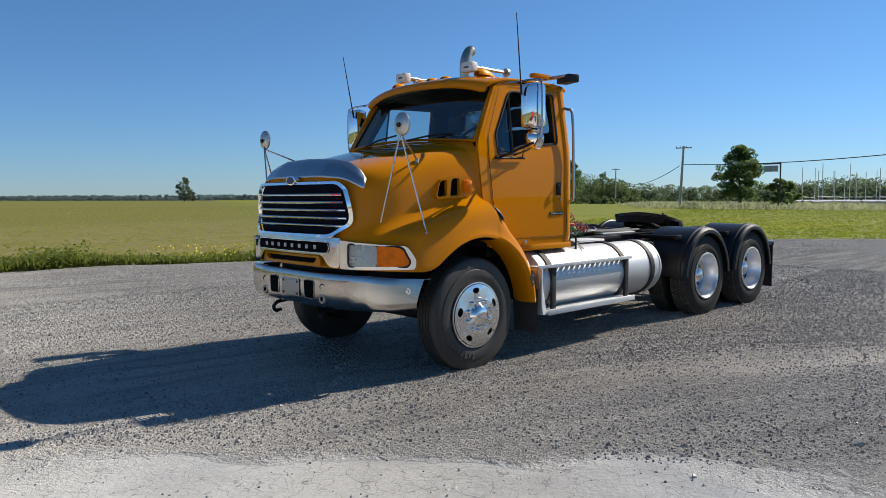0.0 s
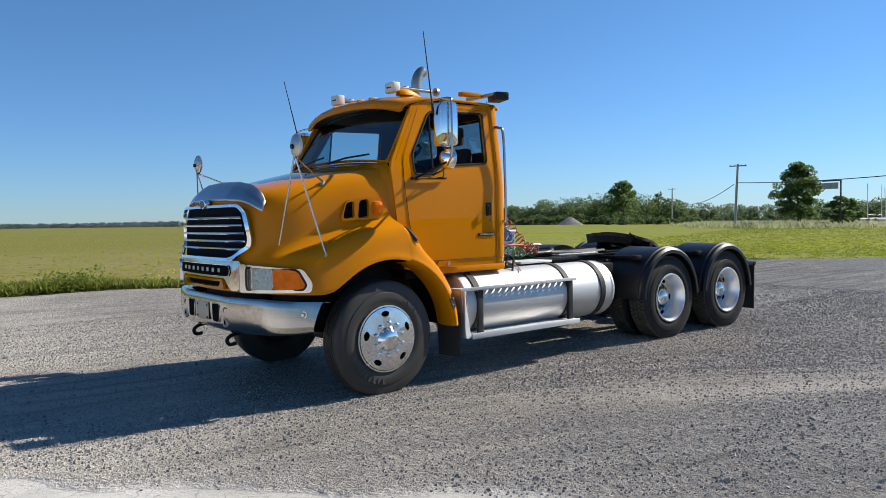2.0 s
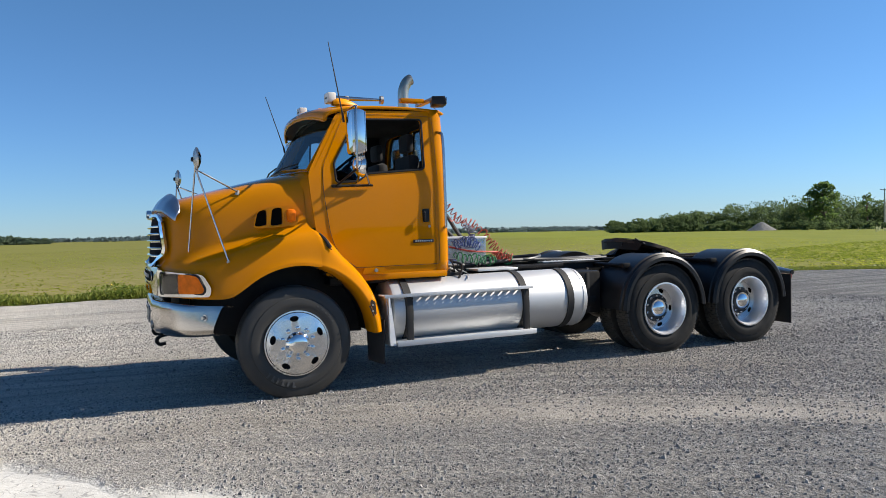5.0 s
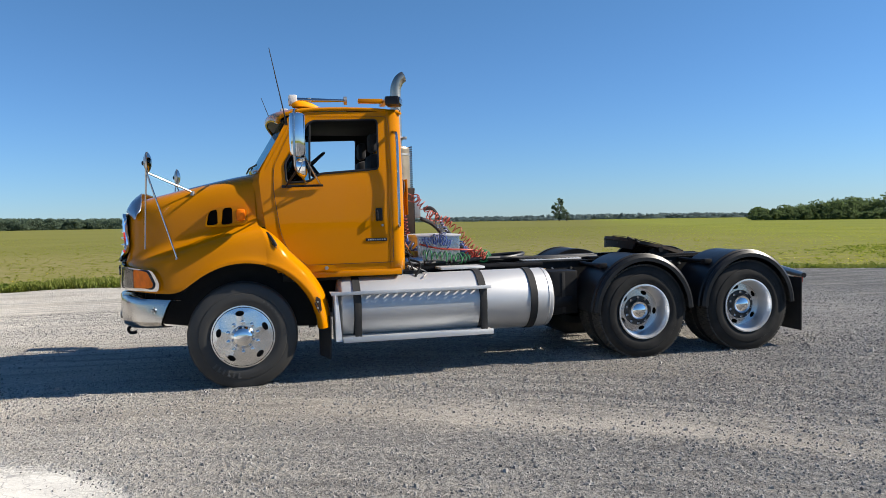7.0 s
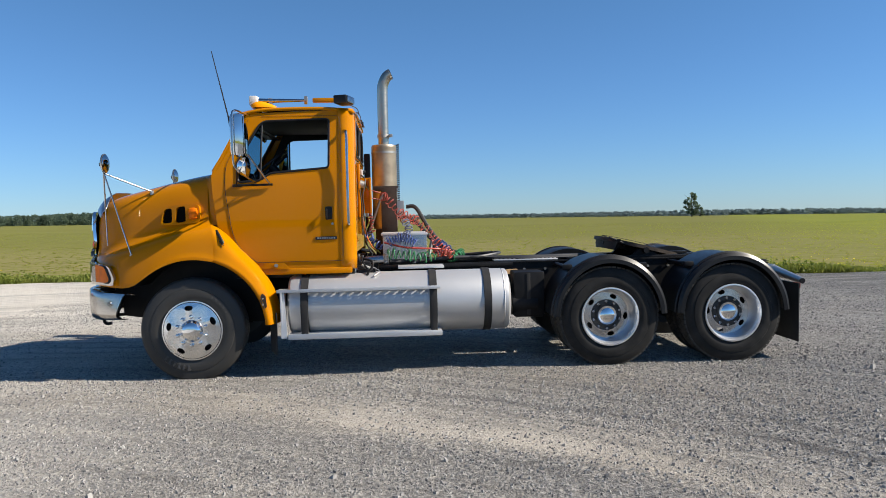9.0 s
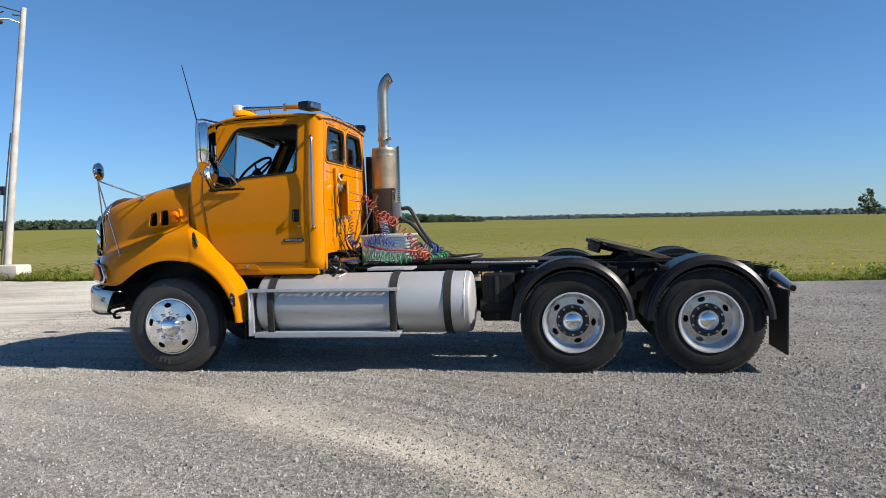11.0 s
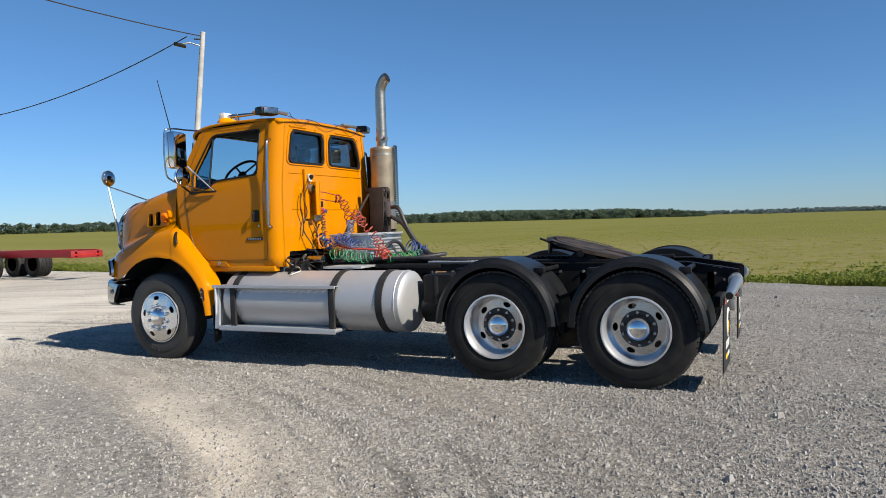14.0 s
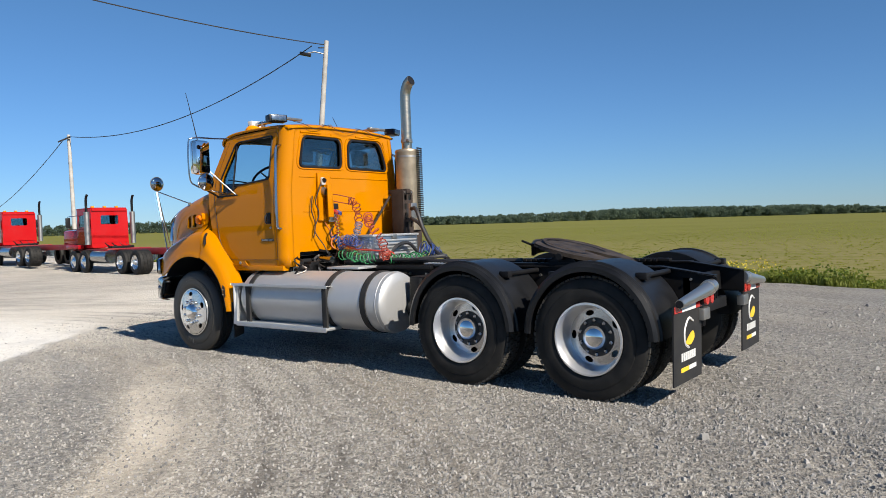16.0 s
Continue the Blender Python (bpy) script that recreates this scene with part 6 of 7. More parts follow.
# hook-up plate and fittings on the back wall
hook = part("hookup_plate", box(1.672, 1.70, -0.52, -0.33, 1.62, 2.21, 0.008), YELLOW, truck, "yellow hook-up plate on the cab back")
part("socket", box(1.70, 1.735, -0.48, -0.42, 2.06, 2.15, 0.012), WHITE, hook)
part("socket_cap", rod((1.73, -0.45, 2.12), (1.755, -0.45, 2.11), 0.028, 0.026, 16), TRIM, hook)
part("socket", rod((1.69, -0.43, 1.99), (1.75, -0.43, 1.97), 0.05, 0.045, 16), STEEL, hook)
part("coupling_holder", box(1.69, 1.75, -0.37, -0.23, 1.76, 1.83, 0.012), TRIM, truck, "black air coupling holder")
part("blue_coupling", rod((1.74, -0.24, 1.72), (1.79, -0.24, 1.70), 0.028, 0.022, 14), BLUE_HOSE, truck)
part("holder_plate", box(1.69, 1.70, -0.36, -0.22, 1.60, 1.78, 0.004), STEEL, truck)
part("red_coupling", rod((1.74, -0.30, 1.73), (1.79, -0.31, 1.71), 0.030, 0.024, 14), REDLENS, truck)
part("grey_coupling", box(1.74, 1.78, -0.335, -0.29, 1.62, 1.68, 0.012), STEEL, truck)
for pts, r, m in (
    ([(1.70, -0.46, 2.10), (1.76, -0.55, 2.02), (1.73, -0.60, 1.85), (1.74, -0.56, 1.70), (1.72, -0.62, 1.50), (1.76, -0.52, 1.32), (1.80, -0.5, 1.22)], 0.007, BLACK_HOSE),
    ([(1.74, -0.44, 1.98), (1.80, -0.38, 1.90), (1.74, -0.34, 1.75), (1.78, -0.30, 1.58), (1.74, -0.25, 1.45), (1.80, -0.32, 1.30), (1.90, -0.30, 1.20)], 0.008, plain("yellow_green_cord", (0.35, 0.42, 0.08), 0.5)),
    ([(1.70, -0.62, 1.92), (1.72, -0.66, 1.75), (1.71, -0.60, 1.58), (1.72, -0.64, 1.42)], 0.007, RUST),
    ([(1.72, -0.30, 1.55), (1.75, -0.40, 1.45), (1.74, -0.30, 1.32), (1.82, -0.36, 1.22), (1.90, -0.5, 1.14)], 0.009, RUST),
    ([(1.72, -0.45, 1.60), (1.74, -0.36, 1.44), (1.80, -0.42, 1.30), (1.86, -0.30, 1.22)], 0.008, plain("orange_cord", (0.5, 0.14, 0.03), 0.5)),
    ([(1.70, -0.32, 1.945), (1.78, -0.26, 1.935), (1.95, -0.14, 1.88)], 0.006, DARKRED_HOSE),
    ([(1.70, -0.31, 1.87), (1.80, -0.25, 1.84), (1.93, -0.17, 1.81)], 0.006, DARKRED_HOSE),
    ([(2.22, 0.62, 1.74), (2.34, 0.58, 1.72), (2.50, 0.52, 1.45), (2.72, 0.46, 1.20), (3.0, 0.35, 1.10)], 0.026, BLACK_HOSE),
    ([(2.18, 0.66, 1.62), (2.36, 0.64, 1.52), (2.55, 0.58, 1.30), (2.8, 0.52, 1.12)], 0.026, BLACK_HOSE),
    ([(2.46, -0.15, 1.12), (2.50, 0.0, 1.28), (2.52, 0.2, 1.30), (2.56, 0.35, 1.15)], 0.022, BLACK_HOSE),
    ([(2.0, -0.40, 1.10), (2.5, -0.30, 1.10), (3.1, -0.22, 1.10), (3.8, -0.15, 1.10), (4.3, -0.05, 1.10)], 0.028, BLACK_HOSE),
    ([(2.3, -0.42, 1.10), (2.7, -0.38, 1.13), (3.2, -0.30, 1.12), (3.6, -0.32, 1.10), (4.2, -0.25, 1.10)], 0.022, BLACK_HOSE),
    ([(2.6, 0.3, 1.10), (3.0, 0.1, 1.14), (3.3, -0.1, 1.16), (3.0, -0.35, 1.13), (2.6, -0.2, 1.12)], 0.020, BLACK_HOSE),
    ([(1.95, -0.38, 1.32), (2.2, -0.42, 1.26), (2.5, -0.40, 1.24), (2.66, -0.3, 1.22)], 0.010, RED_HOSE),
):
    part("service_hose", hose(bend(pts, 6), r, 8), m, truck)
coil([(1.93, -0.24, 1.86), (1.99, -0.19, 1.82), (2.086, -0.24, 1.70), (2.186, -0.33, 1.566)], 0.048, 9, 0.0060, DARKRED_HOSE, "long coiled dark red air line")
coil([(2.186, -0.33, 1.566), (2.232, -0.41, 1.48), (2.20, -0.45, 1.40)], 0.042, 8, 0.0060, plain("grey_blue_hose", (0.13, 0.16, 0.26), 0.45), "coiled grey-blue end of an air line")
coil([(1.99, -0.45, 1.33), (2.10, -0.455, 1.37), (2.20, -0.455, 1.36), (2.30, -0.45, 1.31)], 0.058, 11, 0.0052, BLUE_HOSE, "coiled blue air line hung before the tool box")
coil([(1.79, -0.30, 1.74), (1.80, -0.32, 1.60), (1.82, -0.33, 1.44)], 0.028, 8, 0.0055, DARKRED_HOSE, "small coiled red cord on the cab back")
coil([(2.12, -0.10, 1.66), (2.26, -0.24, 1.60), (2.35, -0.30, 1.53), (2.49, -0.30, 1.39), (2.57, -0.33, 1.29), (2.66, -0.40, 1.20), (2.72, -0.44, 1.16)], 0.052, 18, 0.0065, PINK_HOSE, "faded coiled red air line")
coil([(1.98, -0.45, 1.20), (2.18, -0.46, 1.18), (2.36, -0.46, 1.15), (2.54, -0.40, 1.15)], 0.058, 10, 0.0066, GREEN_HOSE, "coiled green power cord")
coil([(2.70, -0.38, 1.14), (2.80, -0.20, 1.14), (2.86, 0.10, 1.15)], 0.055, 11, 0.0075, GREEN_HOSE, "coiled green power cord")
coil([(2.60, 0.34, 1.24), (2.66, 0.46, 1.20), (2.74, 0.52, 1.14)], 0.08, 10, 0.0075, BLUE_HOSE, "bundled blue air line")
coil([(2.52, -0.36, 1.17), (2.62, -0.30, 1.17), (2.72, -0.34, 1.15)], 0.05, 6, 0.008, RED_HOSE, "coiled red air line on the deck")
coil([(1.76, -0.36, 1.42), (1.82, -0.30, 1.34), (1.92, -0.36, 1.26)], 0.045, 6, 0.009, BLUE_HOSE, "coiled blue air line by the cab")

# deck plates, linkage and tanks under the cab's back
part("deck_plate", box(2.10, 2.60, -0.80, -0.48, 1.045, 1.07, 0.004), ALU, truck, "aluminium deck plate")
deck = part("deck_plate", box(3.20, 3.95, -0.36, 0.36, 1.076, 1.092, 0.004), ALU, truck, "perforated aluminium deck plate")
treads = bmesh.new()
for i in range(15):
    for j in range(12):
        box(3.235 + 0.048 * i, 3.262 + 0.048 * i, -0.335 + 0.058 * j, -0.305 + 0.058 * j, 1.0915, 1.097, 0, treads)
part("deck_tread", treads, ALU, deck, smooth=False)["kind"] = "stuff"
part("deck_bar", box(1.75, 3.4, -0.50, -0.44, 1.03, 1.066, 0.004), BLACK, truck)
random.seed(12)
for k in range(16):
    x, y, z = random.uniform(1.50, 1.84), random.uniform(-0.92, -0.30), random.uniform(1.02, 1.28)
    if x < 1.66 and z > 1.06:
        x = 1.72
    part("linkage", hose(bend([(x, y, z), (x + random.uniform(0, 0.12), y + random.uniform(-0.1, 0.1), z - 0.05), (x + random.uniform(0.0, 0.15), y + random.uniform(-0.14, 0.14), 1.0)], 4), random.uniform(0.006, 0.018), 7), random.choice((BLACK, BLACK, RUST, BLACK_HOSE, STEEL)), truck)
for y, z0, z1, x1 in ((-0.86, 0.90, 1.06, 1.86), (-0.70, 0.96, 1.13, 1.80), (-0.45, 0.98, 1.16, 1.88), (-0.22, 1.0, 1.2, 1.84)):
    part("valve_block", box(1.66, x1, y - 0.07, y + 0.07, z0, z1, 0.015), BLACK, truck)
stand = part("hose_stand", box(1.70, 1.82, -0.40, -0.385, 1.66, 2.06, 0.004), YELLOW, truck, "yellow bracket holding the air hoses")
part("stand_flange", box(1.80, 1.815, -0.47, -0.385, 1.66, 2.06, 0.004), YELLOW, stand)
part("cab_mount", box(1.45, 1.80, -0.80, -0.66, 0.98, 1.10, 0.01), BLACK, truck)
part("air_cylinder", rod((1.74, -0.56, 1.14), (1.94, -0.56, 1.14), 0.045, 0.045, 24), GREYCHROME, truck, "bright air cylinder")
part("air_tank", rod((3.34, -0.72, 0.62), (3.62, -0.72, 0.62), 0.12, 0.12, 24), BLACK, truck, "black air reservoir")
part("air_tank", rod((3.40, 0.62, 0.62), (3.75, 0.62, 0.62), 0.12, 0.12, 24), BLACK, truck, "black air reservoir")
# added filler behind the tank, blocks light between tank and rail
part("battery_box", box(1.0, 3.05, -0.60, -0.45, 0.55, 1.0, 0.01), BLACK, truck)
part("warning_sticker", box(3.33, 3.46, -0.446, -0.443, 0.93, 0.985, 0.001), plain("orange_sticker", (0.72, 0.45, 0.22), 0.6), truck, smooth=False)
part("under_floor", box(0.4, 1.64, -0.95, 0.95, 1.0, 1.08, 0.01), BLACK, truck)

# added boxes: a dark mass between tank and fender that stops sun patches
for side in (-1, 1):
    blocker = part("equipment_box", box(3.36, 3.70, side * 0.47, side * 0.82, 0.48, 0.98, 0.03), BLACK, truck, "black box added beside the frame to block light")
    part("box_strap", box(3.50, 3.54, side * 0.82, side * 0.826, 0.50, 0.96, 0.002), FLAP, blocker)

# ---- plants ----


def land(x):
    """The field rises very gently towards the front of the truck."""
    return -0.05 - 0.011 * math.copysign(max(0.0, abs(x) - 24.0), x)


def quads(centres, sizes, rng, flat=0.0):
    """Loose leaf-shaped quads at the centres, turned at random."""
    n = len(centres)
    a = rng.normal(size=(n, 3))
    a[:, 2] *= 1 - flat
    a /= np.linalg.norm(a, axis=1)[:, None]
    b = np.cross(a, rng.normal(size=(n, 3)))
    b /= np.linalg.norm(b, axis=1)[:, None]
    a, b = a * sizes[:, None] * 0.7, b * sizes[:, None] * 0.45
    v = np.stack([centres - a, centres + b, centres + a, centres - b], 1).reshape(-1, 3)
    return v, np.arange(4 * n).reshape(-1, 4)


def clump_points(rng, centre, radii, n):
    d = rng.normal(size=(n, 3))
    d /= np.linalg.norm(d, axis=1)[:, None]
    r = rng.uniform(0.35, 1.0, n) ** 0.5
    return np.asarray(centre) + d * r[:, None] * np.asarray(radii)


def broad_tree(x, y, height, spread, seed, label, clumps=70, leaves=90, size=0.16, trunk=0.22, low=0.15, name="broadleaf_tree", material=None, open_crown=1.0, puff=1.0):
    rng = np.random.default_rng(seed)
    z0 = land(x)
    t = root(name, (x, y, z0), label, "tree")
    bm = hose(bend([(0, 0, -0.1), (0.05 * spread, 0, height * 0.25), (0, 0.03 * spread, height * 0.55), (0.03 * spread, 0, height * 0.85)], 4), [trunk * (1 - 0.85 * k / 12) for k in range(13)], 8)
    for k in range(9):
        a, h0 = rng.uniform(0, 6.28), height * rng.uniform(0.2, 0.7)
        reach = spread * rng.uniform(0.25, 0.42)
        hose([(0, 0, h0), (reach * 0.5 * math.cos(a), reach * 0.5 * math.sin(a), h0 + height * 0.08), (reach * math.cos(a), reach * math.sin(a), h0 + height * 0.2)], [trunk * 0.4, trunk * 0.25, trunk * 0.08], 6, bm)
    part("trunk", bm, BARK, t)
    pts = []
    for k in range(clumps):
        f = rng.uniform(0, 1)
        h = low + (1 - low) * f
        wide = spread * 0.5 * (math.sin(math.pi * min(1, 0.20 + 0.78 * f)) ** 0.7) * rng.uniform(0.25, 1.0) * open_crown
        a = rng.uniform(0, 6.28)
        pts.append(clump_points(rng, (wide * math.cos(a), wide * math.sin(a), height * h * 0.93), (spread * 0.11 * puff, spread * 0.11 * puff, height * 0.055 * puff), leaves))
    pts = np.concatenate(pts)
    v, f = quads(pts, rng.uniform(0.6, 1.3, len(pts)) * size, rng)
    data = bpy.data.meshes.new("crown")
    data.from_pydata(v.tolist(), [], f.tolist())
    data.materials.append(material or LEAF)
    c = new("crown", data)
    c.parent = t
    return t


broad_tree(99.2, 43.0, 9.4, 6.8, 3, "dense round maple tree standing by the roadside", 105, 110, 0.22, 0.3, 0.2, open_crown=0.95, puff=1.0)
broad_tree(94.0, 35.0, 4.2, 4.5, 31, "small bushy tree beside the roadside sign", 40, 70, 0.28, 0.1, 0.1)
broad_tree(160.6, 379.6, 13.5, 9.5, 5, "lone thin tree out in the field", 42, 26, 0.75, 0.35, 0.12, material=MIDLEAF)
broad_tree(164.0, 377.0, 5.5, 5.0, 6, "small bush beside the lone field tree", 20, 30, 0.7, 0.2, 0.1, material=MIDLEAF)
broad_tree(239.9, 311.8, 6.0, 8.5, 7, "round bush alone at the field's edge", 40, 60, 0.7, 0.3, 0.02)
broad_tree(166.3, 125.7, 13.0, 10.0, 8, "tall half-bare tree above the woods", 70, 46, 0.5, 0.3, 0.12)
broad_tree(171.0, 117.0, 9.5, 5.0, 18, "thin grey half-dead tree in the woods", 16, 24, 0.4, 0.2, 0.4)


def woods(name, line, n, leaf_size, seed, material, label, leaves=110, deep=10.0, low=0.62):
    """A belt of trees along (x, y, height) corners, as one mass of leaf clumps of uneven height."""
    rng = np.random.default_rng(seed)
    p = np.array(line, float)
    d = np.concatenate([[0], np.cumsum(np.linalg.norm(np.diff(p[:, :2], axis=0), axis=1))])
    pts, sizes = [], []
    for k in range(n):
        s = d[-1] * (k + rng.uniform(0, 1)) / n
        x, y, h = (np.interp(s, d, p[:, i]) for i in range(3))
        h *= rng.uniform(low, 1.06)
        back = rng.uniform(0, deep)
        u = np.array([x, y]) / math.hypot(x, y) * back
        x, y = x + u[0], y + u[1]
        w = h * rng.uniform(0.42, 0.75)
        z = land(x)
        for q in range(5):
            c = (x + rng.normal() * w * 0.45, y + rng.normal() * w * 0.45, z + h * (0.12 + 0.17 * q))
            m = leaves // 5
            pts.append(clump_points(rng, c, (w * (0.85 - 0.09 * q), w * (0.85 - 0.09 * q), h * 0.16), m))
            sizes.append(rng.uniform(0.6, 1.4, m) * leaf_size)
    v, f = quads(np.concatenate(pts), np.concatenate(sizes), rng)
    return stuff(name, v.tolist(), f.tolist(), material, label, "woods")


woods("woods", [(144, 186, 3.6), (152, 176, 5.5), (162, 168, 6.6), (171, 160, 8.2), (178, 151, 10.5), (186, 142, 11.5), (193, 132, 10), (199, 124, 5.5)], 110, 0.36, 21, FARLEAF, "leafy green woods at the far side of the field", 520)
woods("woods", [(140, 180, 2.6), (156, 160, 3.0), (170, 146, 3.4), (180, 132, 3.0), (186, 122, 2.4)], 60, 0.33, 28, FARLEAF, "low hedge in front of the woods", 340, 4)
# this belt's leaves carry a little painted haze in their green
woods("woods", [(200, 172, 8), (203, 150, 9.5), (215, 132, 7), (227, 112, 6.2), (222, 90, 6.5), (205, 66, 7), (187, 50, 7.5), (185, 30, 8.5), (186, 5, 9)], 210, 0.38, 22, leaf("hazy_woods", (0.15, 0.21, 0.12), (0.21, 0.27, 0.15), 0.8, 0.65), "mixed green woods along the road", 440, 16)
woods("woods", [(150, 118, 2.2), (155, 104, 2.6), (160, 92, 2.0), (158, 76, 1.8), (152, 60, 2.4), (146, 44, 2.6)], 60, 0.3, 29, FARLEAF, "roadside bushes before the woods", 260, 8)
woods("woods", [(187, 226, 4.5), (200, 226, 6.5), (215, 222, 8)], 30, 0.6, 23, FARLEAF, "edge of the woods beyond the field", 220)
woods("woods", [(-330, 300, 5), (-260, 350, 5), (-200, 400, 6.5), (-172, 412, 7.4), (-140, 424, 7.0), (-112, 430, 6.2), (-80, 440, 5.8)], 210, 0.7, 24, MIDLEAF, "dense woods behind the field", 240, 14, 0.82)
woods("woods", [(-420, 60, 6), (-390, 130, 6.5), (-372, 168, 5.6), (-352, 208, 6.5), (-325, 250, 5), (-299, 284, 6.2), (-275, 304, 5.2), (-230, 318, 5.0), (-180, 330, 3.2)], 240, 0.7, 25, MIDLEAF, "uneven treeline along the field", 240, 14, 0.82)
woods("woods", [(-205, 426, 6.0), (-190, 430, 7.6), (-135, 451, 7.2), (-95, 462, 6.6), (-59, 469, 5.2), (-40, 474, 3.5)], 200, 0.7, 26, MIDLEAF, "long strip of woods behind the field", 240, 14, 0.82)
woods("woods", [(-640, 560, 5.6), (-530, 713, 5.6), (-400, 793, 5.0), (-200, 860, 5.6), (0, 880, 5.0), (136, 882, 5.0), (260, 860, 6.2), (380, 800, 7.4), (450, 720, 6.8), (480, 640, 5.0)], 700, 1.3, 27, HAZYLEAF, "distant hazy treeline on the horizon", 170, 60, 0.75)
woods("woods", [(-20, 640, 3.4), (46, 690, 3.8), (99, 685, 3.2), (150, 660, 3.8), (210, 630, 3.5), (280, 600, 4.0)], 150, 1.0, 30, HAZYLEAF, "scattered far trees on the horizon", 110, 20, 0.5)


def scatter(name, n, where, tall, wide, leaves, seed, material, label, category, lean=0.35):
    """Many small plants, each a fan of upright blades; where(rng) gives x, y and a factor of height."""
    rng = np.random.default_rng(seed)
    vs = []
    for _ in range(n):
        x, y, s = where(rng)
        z = land(x) if abs(x) > 24 else -0.05
        for _ in range(leaves):
            h = tall * s * rng.uniform(0.5, 1.15)
            a = rng.uniform(0, 6.283)
            ca, sa = math.cos(a), math.sin(a)
            off = rng.normal(size=2) * wide * 1.6
            lx, ly = rng.normal(size=2) * lean * h
            bx, by = x + off[0], y + off[1]
            w = wide * rng.uniform(0.5, 1.1)
            vs += [(bx, by, z), (bx + lx * 0.5 + ca * w, by + ly * 0.5 + sa * w, z + h * 0.6), (bx + lx, by + ly, z + h), (bx + lx * 0.5 - ca * w, by + ly * 0.5 - sa * w, z + h * 0.55)]
    f = np.arange(len(vs)).reshape(-1, 4)
    return stuff(name, vs, f.tolist(), material, label, category)


def verge(rng):
    x = rng.uniform(-34, 19.5)
    y = edge_y(x) + 0.15 + abs(rng.normal()) * 0.75
    thick = 0.55 + 0.75 * max(0, noise.noise((x * 0.35, 1.7, 0.0)) + 0.3)
    return x, y, thick * (1.25 if x < 6 else 0.6) * (1.7 if 7.0 < x < 9.5 or 11.5 < x < 14 else 1.0)


def field_plants(rng):
    r = rng.uniform(0, 1) ** 2.0
    x = rng.uniform(-34 - 50 * r, 40 + 50 * r)
    row = round((1.4 + r * 105) / 0.76) * 0.76
    return x, edge_y(min(max(x, -40), 18)) + row + rng.normal() * 0.07, rng.uniform(0.6, 1.2)


def rough_grass(rng):
    a, d = rng.uniform(0.02, 1.0), rng.uniform(0, 1) ** 1.3
    x = 23 + 90 * d + rng.normal() * 2
    low = max(edge_y(x) + 0.3, -22.0)
    y = low * (1 - a) + (8 + x * 0.42) * a
    return x, y, rng.uniform(0.6, 1.3) * (0.7 + 0.9 * d)


def tall_reeds(rng):
    s = rng.uniform(0, 1)
    x, y = 84 + 46 * s + rng.normal() * 3, 40 + 36 * s + rng.normal() * 4
    y -= rng.uniform(0, 1) ** 2 * 34
    return x, y, rng.uniform(0.6, 1.3)


scatter("weeds", 8000, verge, 0.24, 0.022, 5, 41, WEED, "green weeds and grass along the gravel's edge", "weeds")
scatter("crop_plants", 20000, field_plants, 0.045, 0.026, 5, 42, CROP, "rows of young yellow-green crop plants", "crop", 1.1)
scatter("rough_grass", 15000, rough_grass, 0.06, 0.05, 5, 43, leaf("mown_grass", (0.18, 0.235, 0.027), (0.29, 0.335, 0.05), 0.6, 0.65), "rough green grass beside the road", "grass")
scatter("tall_reeds", 4500, tall_reeds, 0.80, 0.06, 5, 44, leaf("pale_reeds", (0.34, 0.38, 0.20), (0.52, 0.53, 0.34), 0.6, 0.6), "pale tall weeds in the roadside ditch", "reeds")


def leafy_weeds(seed, n, where, material, label):
    """Low bushy weeds with broad leaves, uneven in height, gathered in clumps."""
    rng = np.random.default_rng(seed)
    pts, sizes = [], []
    for _ in range(n):
        x, y, s = where(rng)
        h = 0.26 * s * rng.uniform(0.5, 1.3)
        m = int(26 + 60 * h)
        c = clump_points(rng, (x, y, land(x) + h * 0.55), (0.10 + 0.55 * h, 0.10 + 0.55 * h, h * 0.55), m)
        pts.append(c)
        sizes.append(rng.uniform(0.5, 1.3, m) * 0.055)
    v, f = quads(np.concatenate(pts), np.concatenate(sizes), rng, 0.4)
    return stuff("leafy_weeds", v.tolist(), f.tolist(), material, label, "weeds")


def verge_clumps(rng):
    x, y, s = verge(rng)
    tall = 2.3 if 4.6 < x < 9.6 else 1.0
    return x, y - 0.05, tall * s * (0.6 + 1.1 * max(0.0, noise.noise((x * 0.8, 5.2, 0.0)) + 0.25))


leafy_weeds(46, 900, verge_clumps, leaf("broad_weed_leaves", (0.13, 0.20, 0.03), (0.34, 0.38, 0.06), 0.5, 0.5), "bushy broad-leaved weeds along the gravel's edge")
rng = np.random.default_rng(45)
fx = np.concatenate([rng.normal(3.2, 0.7, 240), rng.uniform(-20, 18, 70), rng.normal(12, 1.5, 60)])
fp = np.array([(x, edge_y(x) + 0.2 + abs(rng.normal()) * 0.5, rng.uniform(0.12, 0.42)) for x in fx])
v, f = quads(fp, rng.uniform(0.02, 0.045, len(fp)), rng)
stuff("wild_flowers", v.tolist(), f.tolist(), FLOWER, "small yellow wild flowers in the weeds", "flowers")

# ---- poles, wires, sign, boats ----


